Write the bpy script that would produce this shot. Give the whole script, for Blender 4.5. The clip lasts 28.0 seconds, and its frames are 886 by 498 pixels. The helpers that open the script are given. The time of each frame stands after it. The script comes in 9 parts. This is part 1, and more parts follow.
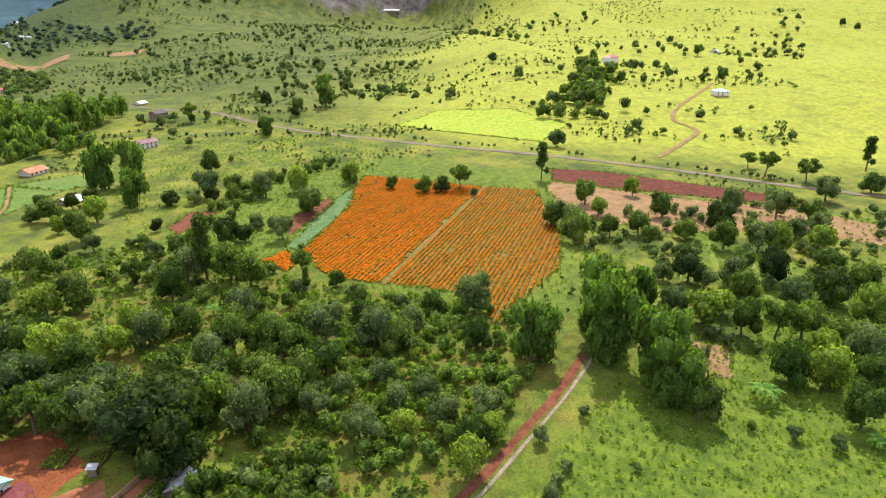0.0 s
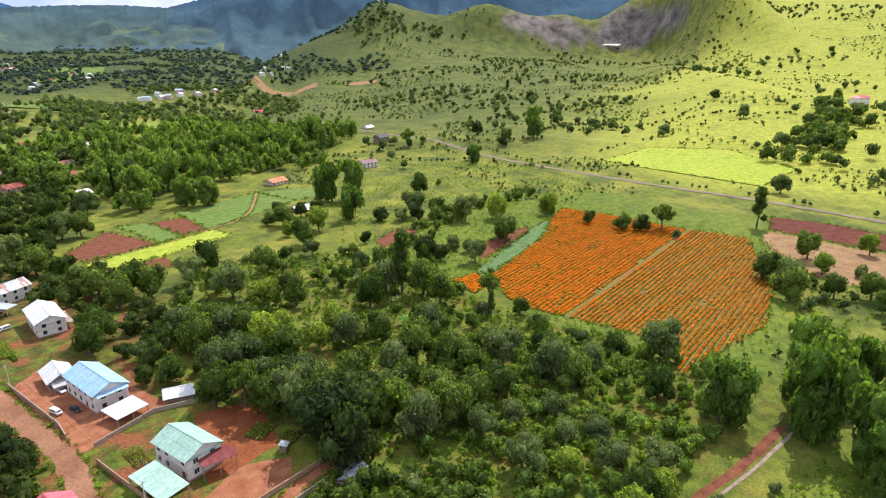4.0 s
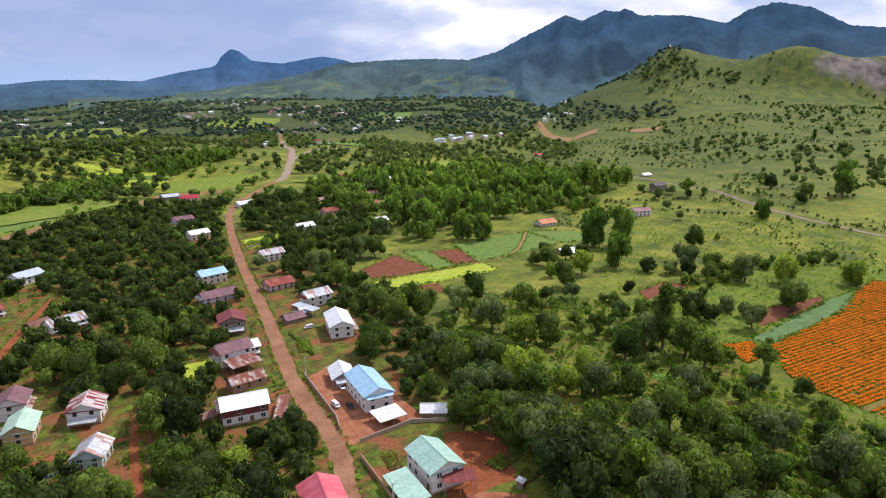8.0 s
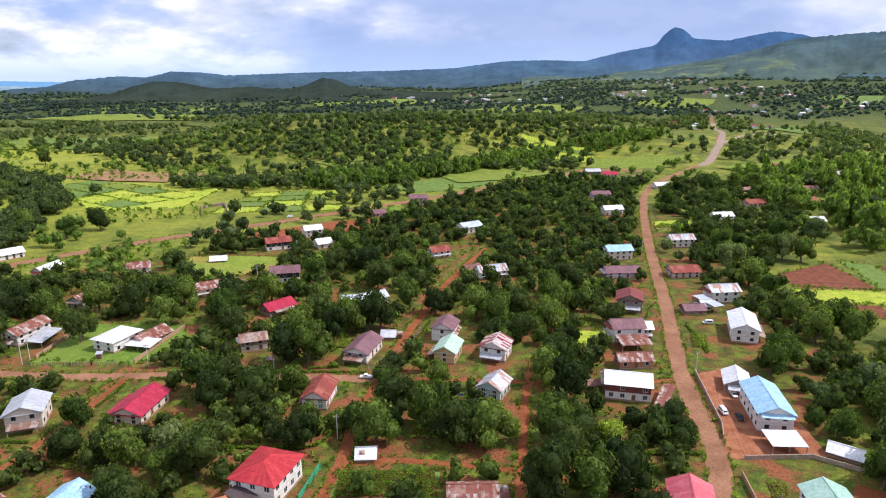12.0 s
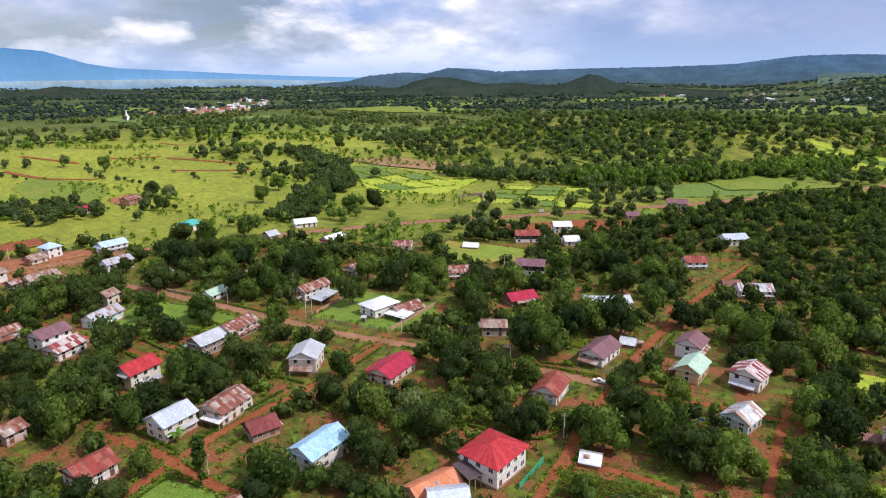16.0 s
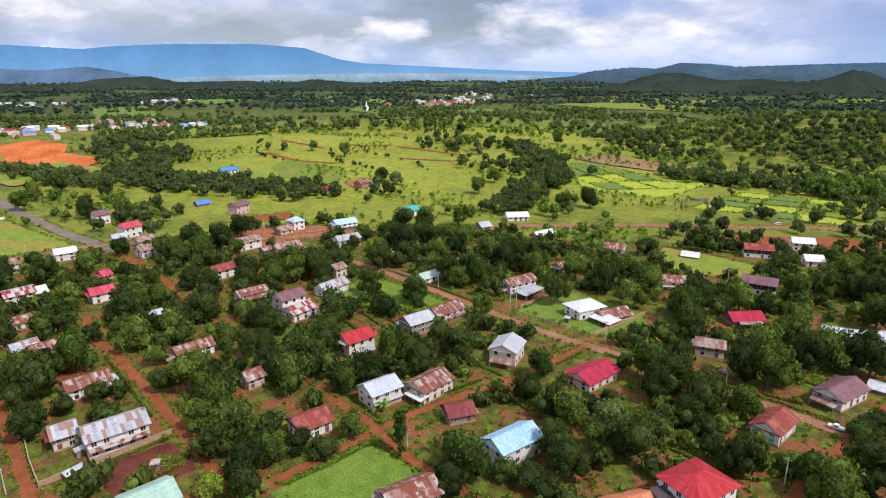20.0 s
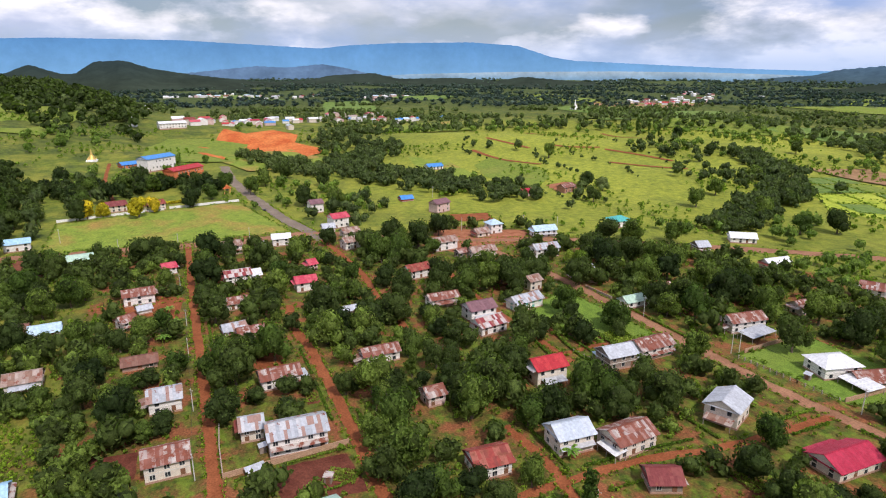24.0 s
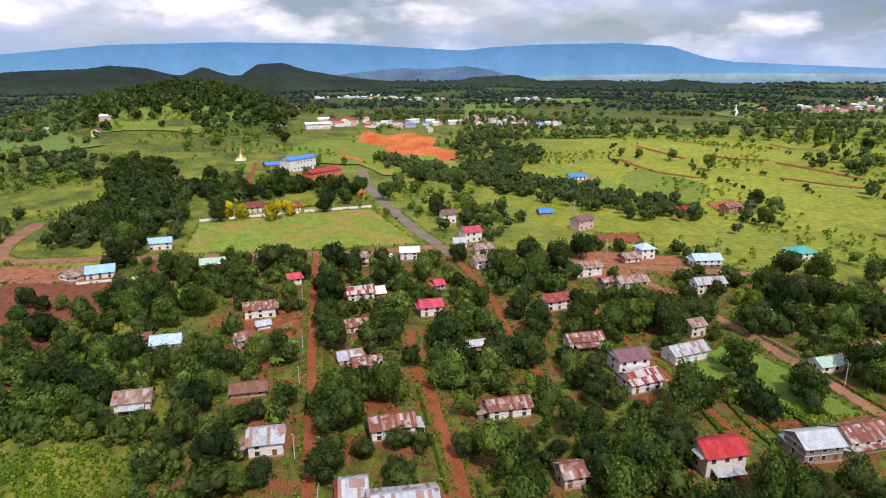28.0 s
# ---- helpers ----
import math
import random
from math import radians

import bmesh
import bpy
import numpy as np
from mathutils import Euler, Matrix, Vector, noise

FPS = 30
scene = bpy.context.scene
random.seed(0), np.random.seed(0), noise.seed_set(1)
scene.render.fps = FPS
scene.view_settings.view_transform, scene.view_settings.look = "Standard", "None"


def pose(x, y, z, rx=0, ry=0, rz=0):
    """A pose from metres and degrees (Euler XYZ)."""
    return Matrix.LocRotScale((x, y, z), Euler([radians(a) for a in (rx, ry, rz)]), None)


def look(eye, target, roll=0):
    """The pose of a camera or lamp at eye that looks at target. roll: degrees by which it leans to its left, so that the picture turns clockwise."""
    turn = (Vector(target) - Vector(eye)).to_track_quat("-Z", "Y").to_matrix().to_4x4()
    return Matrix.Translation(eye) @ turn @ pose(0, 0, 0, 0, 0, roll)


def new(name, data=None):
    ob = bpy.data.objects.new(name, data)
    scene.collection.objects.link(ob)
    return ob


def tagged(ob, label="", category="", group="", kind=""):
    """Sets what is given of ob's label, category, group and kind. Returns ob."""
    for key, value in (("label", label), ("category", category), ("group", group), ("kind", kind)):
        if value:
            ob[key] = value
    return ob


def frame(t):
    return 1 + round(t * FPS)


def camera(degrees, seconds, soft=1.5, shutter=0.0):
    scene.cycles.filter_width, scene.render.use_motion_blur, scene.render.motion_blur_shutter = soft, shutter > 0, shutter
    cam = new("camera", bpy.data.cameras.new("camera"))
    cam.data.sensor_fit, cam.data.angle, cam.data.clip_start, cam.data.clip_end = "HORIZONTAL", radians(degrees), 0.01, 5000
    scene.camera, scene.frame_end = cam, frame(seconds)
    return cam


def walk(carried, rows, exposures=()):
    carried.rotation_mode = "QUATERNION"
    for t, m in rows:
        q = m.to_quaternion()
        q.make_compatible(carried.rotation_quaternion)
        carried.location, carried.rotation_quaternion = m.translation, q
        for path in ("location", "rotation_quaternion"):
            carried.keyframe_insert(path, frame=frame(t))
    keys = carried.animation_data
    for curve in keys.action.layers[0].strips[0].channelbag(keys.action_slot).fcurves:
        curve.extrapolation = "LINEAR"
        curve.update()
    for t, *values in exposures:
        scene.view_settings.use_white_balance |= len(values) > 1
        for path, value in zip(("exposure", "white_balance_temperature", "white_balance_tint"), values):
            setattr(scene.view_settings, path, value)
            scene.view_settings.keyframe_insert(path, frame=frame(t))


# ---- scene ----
cam = camera(70.24, 28.0, soft=1.05)
PATH = [
    (0, 0.36, 5.05, 104.65, -20.623, -0.037, -71.442),
    (0.5, 0.93, 3.49, 104.68, -20.536, 0.090, -69.904),
    (1, 1.24, 2.38, 104.68, -20.525, 0.061, -68.067),
    (1.5, 1.21, 1.82, 104.63, -20.481, -0.054, -66.029),
    (2, 0.92, 1.70, 104.56, -20.443, -0.060, -63.779),
    (2.5, 0.57, 1.74, 104.50, -20.402, -0.034, -60.968),
    (3, 0.31, 1.78, 104.48, -20.366, 0.005, -57.987),
    (3.5, 0.13, 1.77, 104.50, -19.431, 0.047, -55.359),
    (5.5, 0.02, 1.39, 104.91, -13.252, -0.017, -44.267),
    (6, 0.13, 1.11, 104.78, -13.222, -0.139, -41.032),
    (6.5, 0.25, 0.85, 104.66, -13.237, -0.281, -37.803),
    (7, 0.34, 0.63, 104.61, -13.408, -0.321, -34.538),
    (7.5, 0.33, 0.45, 104.65, -13.604, -0.325, -31.323),
    (8, 0.17, 0.25, 104.76, -13.810, -0.257, -28.119),
    (8.5, -0.08, -0.01, 104.89, -13.995, -0.185, -23.904),
    (9, -0.28, -0.29, 105.01, -14.199, -0.134, -19.090),
    (9.5, -0.32, -0.47, 105.05, -14.390, -0.089, -14.305),
    (10, -0.23, -0.46, 105.04, -14.600, -0.100, -9.498),
    (10.5, -0.11, -0.27, 105.01, -14.798, -0.088, -4.733),
    (11, -0.02, -0.04, 104.97, -15.032, -0.138, 0.004),
    (11.5, 0.01, 0.18, 104.91, -15.250, -0.161, 4.588),
    (12, -0.02, 0.37, 104.84, -15.451, -0.130, 8.875),
    (12.5, -0.11, 0.52, 104.81, -15.486, -0.069, 12.551),
    (13, -0.18, 0.62, 104.80, -15.505, -0.025, 16.215),
    (13.5, -0.21, 0.65, 104.80, -15.520, -0.057, 19.715),
    (15.5, -0.01, 0.24, 105.17, -15.658, -0.042, 29.283),
    (16, 0.07, 0.11, 105.29, -15.729, -0.097, 31.862),
    (16.5, 0.12, -0.02, 105.39, -15.767, -0.071, 34.372),
    (17, 0.14, -0.16, 105.44, -15.819, -0.068, 36.844),
    (17.5, 0.13, -0.30, 105.44, -15.863, -0.054, 39.324),
    (18, 0.07, -0.40, 105.40, -15.907, -0.013, 41.739),
    (18.5, -0.04, -0.36, 105.36, -15.942, -0.004, 44.149),
    (19, -0.35, -0.09, 105.33, -16.002, -0.021, 46.536),
    (19.5, -1.10, 0.45, 105.34, -16.078, -0.046, 48.912),
    (20, -2.43, 1.34, 105.37, -16.137, -0.015, 51.282),
    (20.5, -4.22, 2.54, 105.41, -16.196, -0.021, 53.673),
    (21, -6.32, 3.86, 105.43, -16.200, 0.014, 56.067),
    (21.5, -8.60, 5.17, 105.42, -16.194, -0.051, 58.461),
    (22, -11.04, 6.46, 105.40, -16.202, -0.010, 60.864),
    (22.5, -13.66, 7.73, 105.38, -16.248, 0.012, 63.233),
    (24.5, -27.66, 12.76, 105.43, -16.311, 0.024, 71.358),
    (25, -31.78, 13.88, 105.45, -16.272, 0.010, 73.069),
    (25.5, -36.07, 14.97, 105.47, -16.261, 0.001, 74.783),
    (26, -40.49, 16.01, 105.49, -16.244, 0.007, 76.443),
    (26.5, -45.02, 16.99, 105.54, -16.240, -0.001, 77.929),
    (27, -49.65, 17.87, 105.64, -16.199, -0.072, 79.374),
    (27.5, -54.38, 18.65, 105.76, -16.180, -0.120, 80.747),
    (28, -59.12, 19.36, 105.90, -16.189, -0.083, 82.000),
]
EXPOSURES = [(0, 0.15, 6500, 10), (3.5, 0.12, 6400, 14), (5.5, -0.54, 6250, 17), (8, -0.34, 6250, 17), (9.2, -0.2, 6230, 17), (11, -0.16, 6200, 18), (13.5, -0.24, 6200, 18), (17, -0.4, 6250, 18), (22, -0.42, 6350, 18), (28, -0.46, 6350, 19)]
walk(cam, [(t, pose(x, y, z, 0, 0, yaw) @ pose(0, 0, 0, 90 + pitch, 0, 0) @ pose(0, 0, 0, 0, 0, roll)) for t, x, y, z, pitch, roll, yaw in PATH], EXPOSURES)

# ---- light ----
SUN_AZ, SUN_EL = 12.0, 52.0        # degrees from +x towards +y, and above the ground
sun_dir = Vector((math.cos(radians(SUN_EL)) * math.cos(radians(SUN_AZ)), math.cos(radians(SUN_EL)) * math.sin(radians(SUN_AZ)), math.sin(radians(SUN_EL))))
sun = new("sun", bpy.data.lights.new("sun", "SUN"))
sun.data.energy, sun.data.angle, sun.data.color = 4.9, radians(0.6), (1.0, 0.95, 0.85)
sun.matrix_world = look(sun_dir * 3000, (0, 0, 0))

world = bpy.data.worlds.new("sky")
scene.world = world
world.use_nodes = True
wt = world.node_tree
wn, wl = wt.nodes, wt.links
wn.clear()
w_out = wn.new("ShaderNodeOutputWorld")
w_bg = wn.new("ShaderNodeBackground")
w_sky = wn.new("ShaderNodeTexSky")
w_sky.sky_type, w_sky.sun_disc = "NISHITA", False
w_sky.sun_elevation, w_sky.sun_rotation = radians(SUN_EL), radians(90 - SUN_AZ)
w_sky.altitude, w_sky.air_density, w_sky.dust_density = 1000, 1.0, 1.5
w_co = wn.new("ShaderNodeTexCoord")
def cloud_noise(scale, detail, shift):
    mp = wn.new("ShaderNodeMapping")
    mp.inputs["Location"].default_value = shift
    mp.inputs["Scale"].default_value = (1, 1, 2.6)
    wl.new(w_co.outputs["Generated"], mp.inputs[0])
    nz = wn.new("ShaderNodeTexNoise")
    nz.inputs["Scale"].default_value, nz.inputs["Detail"].default_value = scale, detail
    nz.inputs["Roughness"].default_value = 0.55
    wl.new(mp.outputs[0], nz.inputs["Vector"])
    return nz.outputs["Fac"]


def world_ramp(source, stops):
    rp = wn.new("ShaderNodeValToRGB")
    wl.new(source, rp.inputs[0])
    el = rp.color_ramp.elements
    while len(el) < len(stops):
        el.new(0.5)
    for e, (p, c) in zip(el, stops):
        e.position, e.color = p, (*c, 1)
    return rp.outputs[0]


def world_math(op, a, b):
    mt = wn.new("ShaderNodeMath")
    mt.operation = op
    for k, v in enumerate((a, b)):
        if isinstance(v, (int, float)):
            mt.inputs[k].default_value = v
        else:
            wl.new(v, mt.inputs[k])
    return mt.outputs[0]


def world_mix(fac, a, b):
    mx = wn.new("ShaderNodeMixRGB")
    for k, v in enumerate((fac, a, b)):
        if isinstance(v, tuple):
            mx.inputs[k].default_value = (*v, 1)
        else:
            wl.new(v, mx.inputs[k])
    return mx.outputs[0]


# a blue sky behind grey rain cloud and heaps of white cumulus, hazy along the horizon
w_veil = world_ramp(cloud_noise(2.1, 6, (3.1, 1.4, 0.2)), [(0.4, (0.15, 0.15, 0.15)), (0.56, (1, 1, 1))])
w_grey = world_ramp(cloud_noise(3.3, 8, (7.4, 4.2, 0)), [(0.38, (5.4, 7.4, 11.4)), (0.5, (8.4, 9.8, 12.6)), (0.62, (13.6, 14.0, 15.0))])
w_color = world_mix(w_veil, w_sky.outputs[0], w_grey)
# the dark rain cloud that hangs over the steep peak
w_dot = wn.new("ShaderNodeVectorMath")
w_dot.operation = "DOT_PRODUCT"
w_dot.inputs[1].default_value = (0.05, 0.99, 0.1)
wl.new(w_co.outputs["Generated"], w_dot.inputs[0])
w_ragged = world_math("ADD", w_dot.outputs["Value"], world_math("MULTIPLY", world_math("SUBTRACT", cloud_noise(4.0, 8, (1.7, 6.1, 0.4)), 0.5), 0.16))
w_rain = world_ramp(w_ragged, [(0.89, (0, 0, 0)), (0.97, (0.92, 0.92, 0.92))])
w_puff = cloud_noise(3.9, 12, (5.3, 2.2, 0))
w_above = cloud_noise(3.9, 12, (5.3, 2.2, 0.07))
w_heap = world_ramp(w_puff, [(0.44, (0, 0, 0)), (0.56, (1, 1, 1))])
w_lit = world_ramp(world_math("ADD", world_math("SUBTRACT", w_puff, w_above), 0.5), [(0.4, (8.0, 9.2, 12.0)), (0.5, (11.6, 12.4, 14.0)), (0.57, (16.4, 16.4, 16.6))])
w_color = world_mix(w_heap, w_color, w_lit)
w_color = world_mix(w_rain, w_color, (4.9, 6.6, 10.2))
w_sep = wn.new("ShaderNodeSeparateXYZ")
wl.new(w_co.outputs["Generated"], w_sep.inputs[0])
w_low = world_ramp(w_sep.outputs["Z"], [(0.0, (0.8, 0.8, 0.8)), (0.06, (0.0, 0.0, 0.0))])
w_color = world_mix(w_low, w_color, (6.6, 9.2, 13.2))
wl.new(w_color, w_bg.inputs["Color"])
w_bg.inputs["Strength"].default_value = 0.09
wl.new(w_bg.outputs[0], w_out.inputs["Surface"])


# ---- materials ----
class Nodes:
    """A node material under construction."""

    def __init__(self, name, rough=0.85, metal=0.0):
        self.mat = bpy.data.materials.new(name)
        self.mat.use_nodes = True
        self.t = self.mat.node_tree
        self.n, self.l = self.t.nodes, self.t.links
        self.b = self.n["Principled BSDF"]
        self.b.inputs["Roughness"].default_value = rough
        self.b.inputs["Metallic"].default_value = metal
        self.b.inputs["Specular IOR Level"].default_value = 0.14

    def coords(self, world=True):
        if world:
            return self.n.new("ShaderNodeNewGeometry").outputs["Position"]
        return self.n.new("ShaderNodeTexCoord").outputs["Object"]

    def noise(self, scale, detail=4, world=True, rough=0.55, stretch=None):
        nz = self.n.new("ShaderNodeTexNoise")
        nz.inputs["Scale"].default_value, nz.inputs["Detail"].default_value, nz.inputs["Roughness"].default_value = scale, detail, rough
        src = self.coords(world)
        if stretch:
            mp = self.n.new("ShaderNodeMapping")
            mp.inputs["Scale"].default_value = stretch
            self.l.new(src, mp.inputs[0])
            src = mp.outputs[0]
        self.l.new(src, nz.inputs["Vector"])
        return nz.outputs["Fac"]

    def ramp(self, source, stops, hard=False):
        rp = self.n.new("ShaderNodeValToRGB")
        self.l.new(source, rp.inputs[0])
        if hard:
            rp.color_ramp.interpolation = "CONSTANT"
        el = rp.color_ramp.elements
        while len(el) < len(stops):
            el.new(0.5)
        for e, (p, c) in zip(el, stops):
            e.position, e.color = p, (*(c if isinstance(c, tuple) else (c, c, c)), 1)
        return rp.outputs[0]

    def mix(self, fac, a, b, mode="MIX"):
        mx = self.n.new("ShaderNodeMixRGB")
        mx.blend_type = mode
        for i, v in enumerate((fac, a, b)):
            if isinstance(v, (int, float)):
                mx.inputs[i].default_value = v if i == 0 else (v, v, v, 1)
            elif isinstance(v, tuple):
                mx.inputs[i].default_value = (*v, 1)
            else:
                self.l.new(v, mx.inputs[i])
        return mx.outputs[0]

    def attribute(self, name):
        at = self.n.new("ShaderNodeAttribute")
        at.attribute_name = name
        return at.outputs["Fac"]

    def island(self):
        return self.n.new("ShaderNodeNewGeometry").outputs["Random Per Island"]

    def object_random(self):
        return self.n.new("ShaderNodeObjectInfo").outputs["Random"]

    def color(self, source):
        self.l.new(source, self.b.inputs["Base Color"])
        return self

    def bump(self, source, strength=0.4, distance=0.1):
        bp = self.n.new("ShaderNodeBump")
        bp.inputs["Strength"].default_value, bp.inputs["Distance"].default_value = strength, distance
        self.l.new(source, bp.inputs["Height"])
        self.l.new(bp.outputs[0], self.b.inputs["Normal"])
        return self


def mottled(name, a, b, scale=2.0, fine=9.0, rough=0.85, metal=0.0, world=True, bump=0.0, dist=0.05):
    """A surface between two colours, uneven at two scales."""
    m = Nodes(name, rough, metal)
    c = m.mix(m.ramp(m.noise(scale, 4, world), [(0.32, 0.0), (0.68, 1.0)]), a, b)
    d = m.ramp(m.noise(fine, 3, world), [(0.3, 0.72), (0.7, 1.2)])
    m.color(m.mix(1.0, c, d, "MULTIPLY"))
    if bump:
        m.bump(m.noise(fine * 1.5, 3, world), bump, dist)
    return m.mat


def grass_material(name, dark, light, dry, big=0.03, patch=0.25, fine=1.6, dry_amount=0.6):
    m = Nodes(name, 0.9)
    c = m.mix(m.ramp(m.noise(patch, 5), [(0.35, 0.0), (0.62, 1.0)]), dark, light)
    c = m.mix(m.ramp(m.noise(big, 4), [(0.48, 0.0), (0.7, dry_amount)]), c, dry)
    c = m.mix(1.0, c, m.ramp(m.noise(fine, 4, rough=0.7), [(0.28, 0.5), (0.72, 1.35)]), "MULTIPLY")
    m.color(c).bump(m.noise(fine, 4), 0.7, 0.5)
    return m.mat


def ground_material():
    """Grassland, with bare red soil, lush lime grass and dark scrub, on the hills partly painted cloud shade, where the
    land cover says so.
    """
    m = Nodes("ground_cover", 0.92)
    n1 = m.noise(0.035, 6)
    n2 = m.noise(0.22, 5)
    n3 = m.noise(1.3, 4, rough=0.7)
    grass = m.mix(m.ramp(n2, [(0.35, 0.0), (0.65, 1.0)]), (0.09, 0.13, 0.016), (0.18, 0.212, 0.028))
    grass = m.mix(m.ramp(n1, [(0.42, 0.0), (0.64, 0.8)]), grass, (0.285, 0.268, 0.046))
    brush = m.ramp(m.noise(0.028, 9, rough=0.72), [(0.46, 0.0), (0.6, 0.75)])
    grass = m.mix(brush, grass, (0.048, 0.072, 0.02))
    lime = m.mix(m.ramp(n2, [(0.35, 0.0), (0.65, 1.0)]), (0.265, 0.3, 0.036), (0.435, 0.44, 0.055))
    lime = m.mix(m.ramp(m.noise(0.05, 9, rough=0.7), [(0.5, 0.0), (0.66, 0.55)]), lime, (0.13, 0.155, 0.034))
    grass = m.mix(m.attribute("lime"), grass, lime)
    weeds = m.mix(m.ramp(n2, [(0.4, 0.0), (0.6, 1.0)]), (0.045, 0.076, 0.012), (0.14, 0.195, 0.022))
    soil = m.mix(m.ramp(n3, [(0.3, 0.0), (0.7, 1.0)]), (0.18, 0.06, 0.028), (0.3, 0.112, 0.05))
    litter = m.mix(m.ramp(n3, [(0.35, 0.0), (0.65, 1.0)]), (0.1, 0.052, 0.02), (0.165, 0.09, 0.032))
    yard = m.mix(m.ramp(m.noise(0.19, 7, rough=0.65), [(0.42, 0.0), (0.58, 0.75)]), weeds, litter)
    yard = m.mix(m.ramp(m.noise(0.085, 7, rough=0.62), [(0.5, 0.0), (0.6, 1.0)]), yard, soil)
    c = m.mix(m.attribute("soil"), grass, yard)
    lush = m.mix(m.ramp(n2, [(0.38, 0.0), (0.62, 1.0)]), (0.074, 0.126, 0.014), (0.155, 0.212, 0.024))
    c = m.mix(m.attribute("lush"), c, lush)
    scrub = m.mix(m.ramp(n2, [(0.4, 0.0), (0.6, 1.0)]), (0.032, 0.052, 0.016), (0.08, 0.11, 0.03))
    c = m.mix(m.attribute("scrub"), c, scrub)
    rock = m.mix(m.ramp(m.noise(0.02, 8, rough=0.7), [(0.35, 0.0), (0.65, 1.0)]), (0.06, 0.05, 0.048), (0.3, 0.255, 0.225))
    c = m.mix(m.attribute("rock"), c, rock)
    c = m.mix(1.0, c, m.ramp(n3, [(0.28, 0.6), (0.72, 1.3)]), "MULTIPLY")
    m.color(c).bump(n3, 0.6, 0.5)
    return m.mat


M_GROUND = ground_material()
M_EARTH = mottled("red_earth", (0.25, 0.085, 0.04), (0.38, 0.165, 0.09), 0.25, 2.2, 0.95, bump=0.4, dist=0.15)
M_ROAD = mottled("packed_laterite", (0.22, 0.105, 0.058), (0.34, 0.175, 0.102), 0.12, 1.4, 0.92, bump=0.3, dist=0.1)
M_TRACK = mottled("rusty_earth_lane", (0.195, 0.058, 0.022), (0.3, 0.1, 0.041), 0.2, 1.6, 0.95, bump=0.4, dist=0.12)
M_TAR = mottled("worn_asphalt", (0.165, 0.128, 0.1), (0.25, 0.2, 0.155), 0.1, 1.8, 0.85, bump=0.2, dist=0.05)
M_DUSTY = mottled("dusty_country_road", (0.17, 0.135, 0.095), (0.27, 0.215, 0.15), 0.1, 1.8, 0.9, bump=0.3, dist=0.08)
M_CONC = mottled("pale_concrete", (0.23, 0.165, 0.125), (0.36, 0.28, 0.22), 0.5, 4.0, 0.9, bump=0.2, dist=0.03)
M_PLOUGH = mottled("ploughed_soil", (0.13, 0.042, 0.024), (0.24, 0.09, 0.05), 0.3, 1.8, 0.95, bump=0.8, dist=0.3)
M_DARKSOIL = mottled("dark_red_soil", (0.1, 0.028, 0.018), (0.17, 0.055, 0.035), 0.2, 1.2, 0.95, bump=0.9, dist=0.4)
M_SAND = mottled("sandy_soil", (0.23, 0.135, 0.065), (0.35, 0.215, 0.11), 0.15, 1.0, 0.95, bump=0.5, dist=0.2)
M_ORANGE = mottled("orange_earth", (0.43, 0.085, 0.02), (0.6, 0.2, 0.06), 0.05, 0.4, 0.95, bump=0.5, dist=0.4)
M_LAWN = grass_material("lawn", (0.11, 0.185, 0.025), (0.165, 0.26, 0.035), (0.2, 0.25, 0.045))
M_PITCH = grass_material("worn_pitch", (0.16, 0.23, 0.03), (0.23, 0.29, 0.04), (0.38, 0.2, 0.07), 0.028, 0.12, 0.8, 0.9)
M_LIME = grass_material("lime_crop", (0.25, 0.33, 0.03), (0.4, 0.47, 0.05), (0.42, 0.42, 0.07))
M_CROP = grass_material("green_crop", (0.1, 0.17, 0.035), (0.16, 0.245, 0.05), (0.19, 0.22, 0.06))
M_BLUECROP = grass_material("blue_green_crop", (0.085, 0.155, 0.055), (0.145, 0.23, 0.085), (0.12, 0.2, 0.07))
M_MEADOW = grass_material("tall_meadow", (0.13, 0.185, 0.026), (0.2, 0.26, 0.036), (0.25, 0.25, 0.055))


def leaf_material(name, dark, light, spread=0.5):
    """Leaves: each one and each tree a little different, some light passing through."""
    m = Nodes(name, 0.6)
    m.b.inputs["Specular IOR Level"].default_value = 0.1
    c = m.mix(m.ramp(m.object_random(), [(0.0, 0.0), (1.0, 1.0)]), dark, light)
    c = m.mix(m.attribute("tone"), c, light)
    c = m.mix(1.0, c, m.ramp(m.island(), [(0.0, 1 - spread), (1.0, 1 + spread)]), "MULTIPLY")
    tuft = m.noise(1.7, 5, rough=0.7)
    c = m.mix(1.0, c, m.ramp(tuft, [(0.32, 0.5), (0.66, 1.45)]), "MULTIPLY")
    m.color(c).bump(tuft, 0.8, 0.5)
    tr = m.n.new("ShaderNodeBsdfTranslucent")
    m.l.new(m.mix(1.0, c, (1.5, 1.75, 0.6), "MULTIPLY"), tr.inputs["Color"])
    ms = m.n.new("ShaderNodeMixShader")
    ms.inputs[0].default_value = 0.4
    m.l.new(m.b.outputs[0], ms.inputs[1])
    m.l.new(tr.outputs[0], ms.inputs[2])
    m.l.new(ms.outputs[0], m.n["Material Output"].inputs["Surface"])
    return m.mat


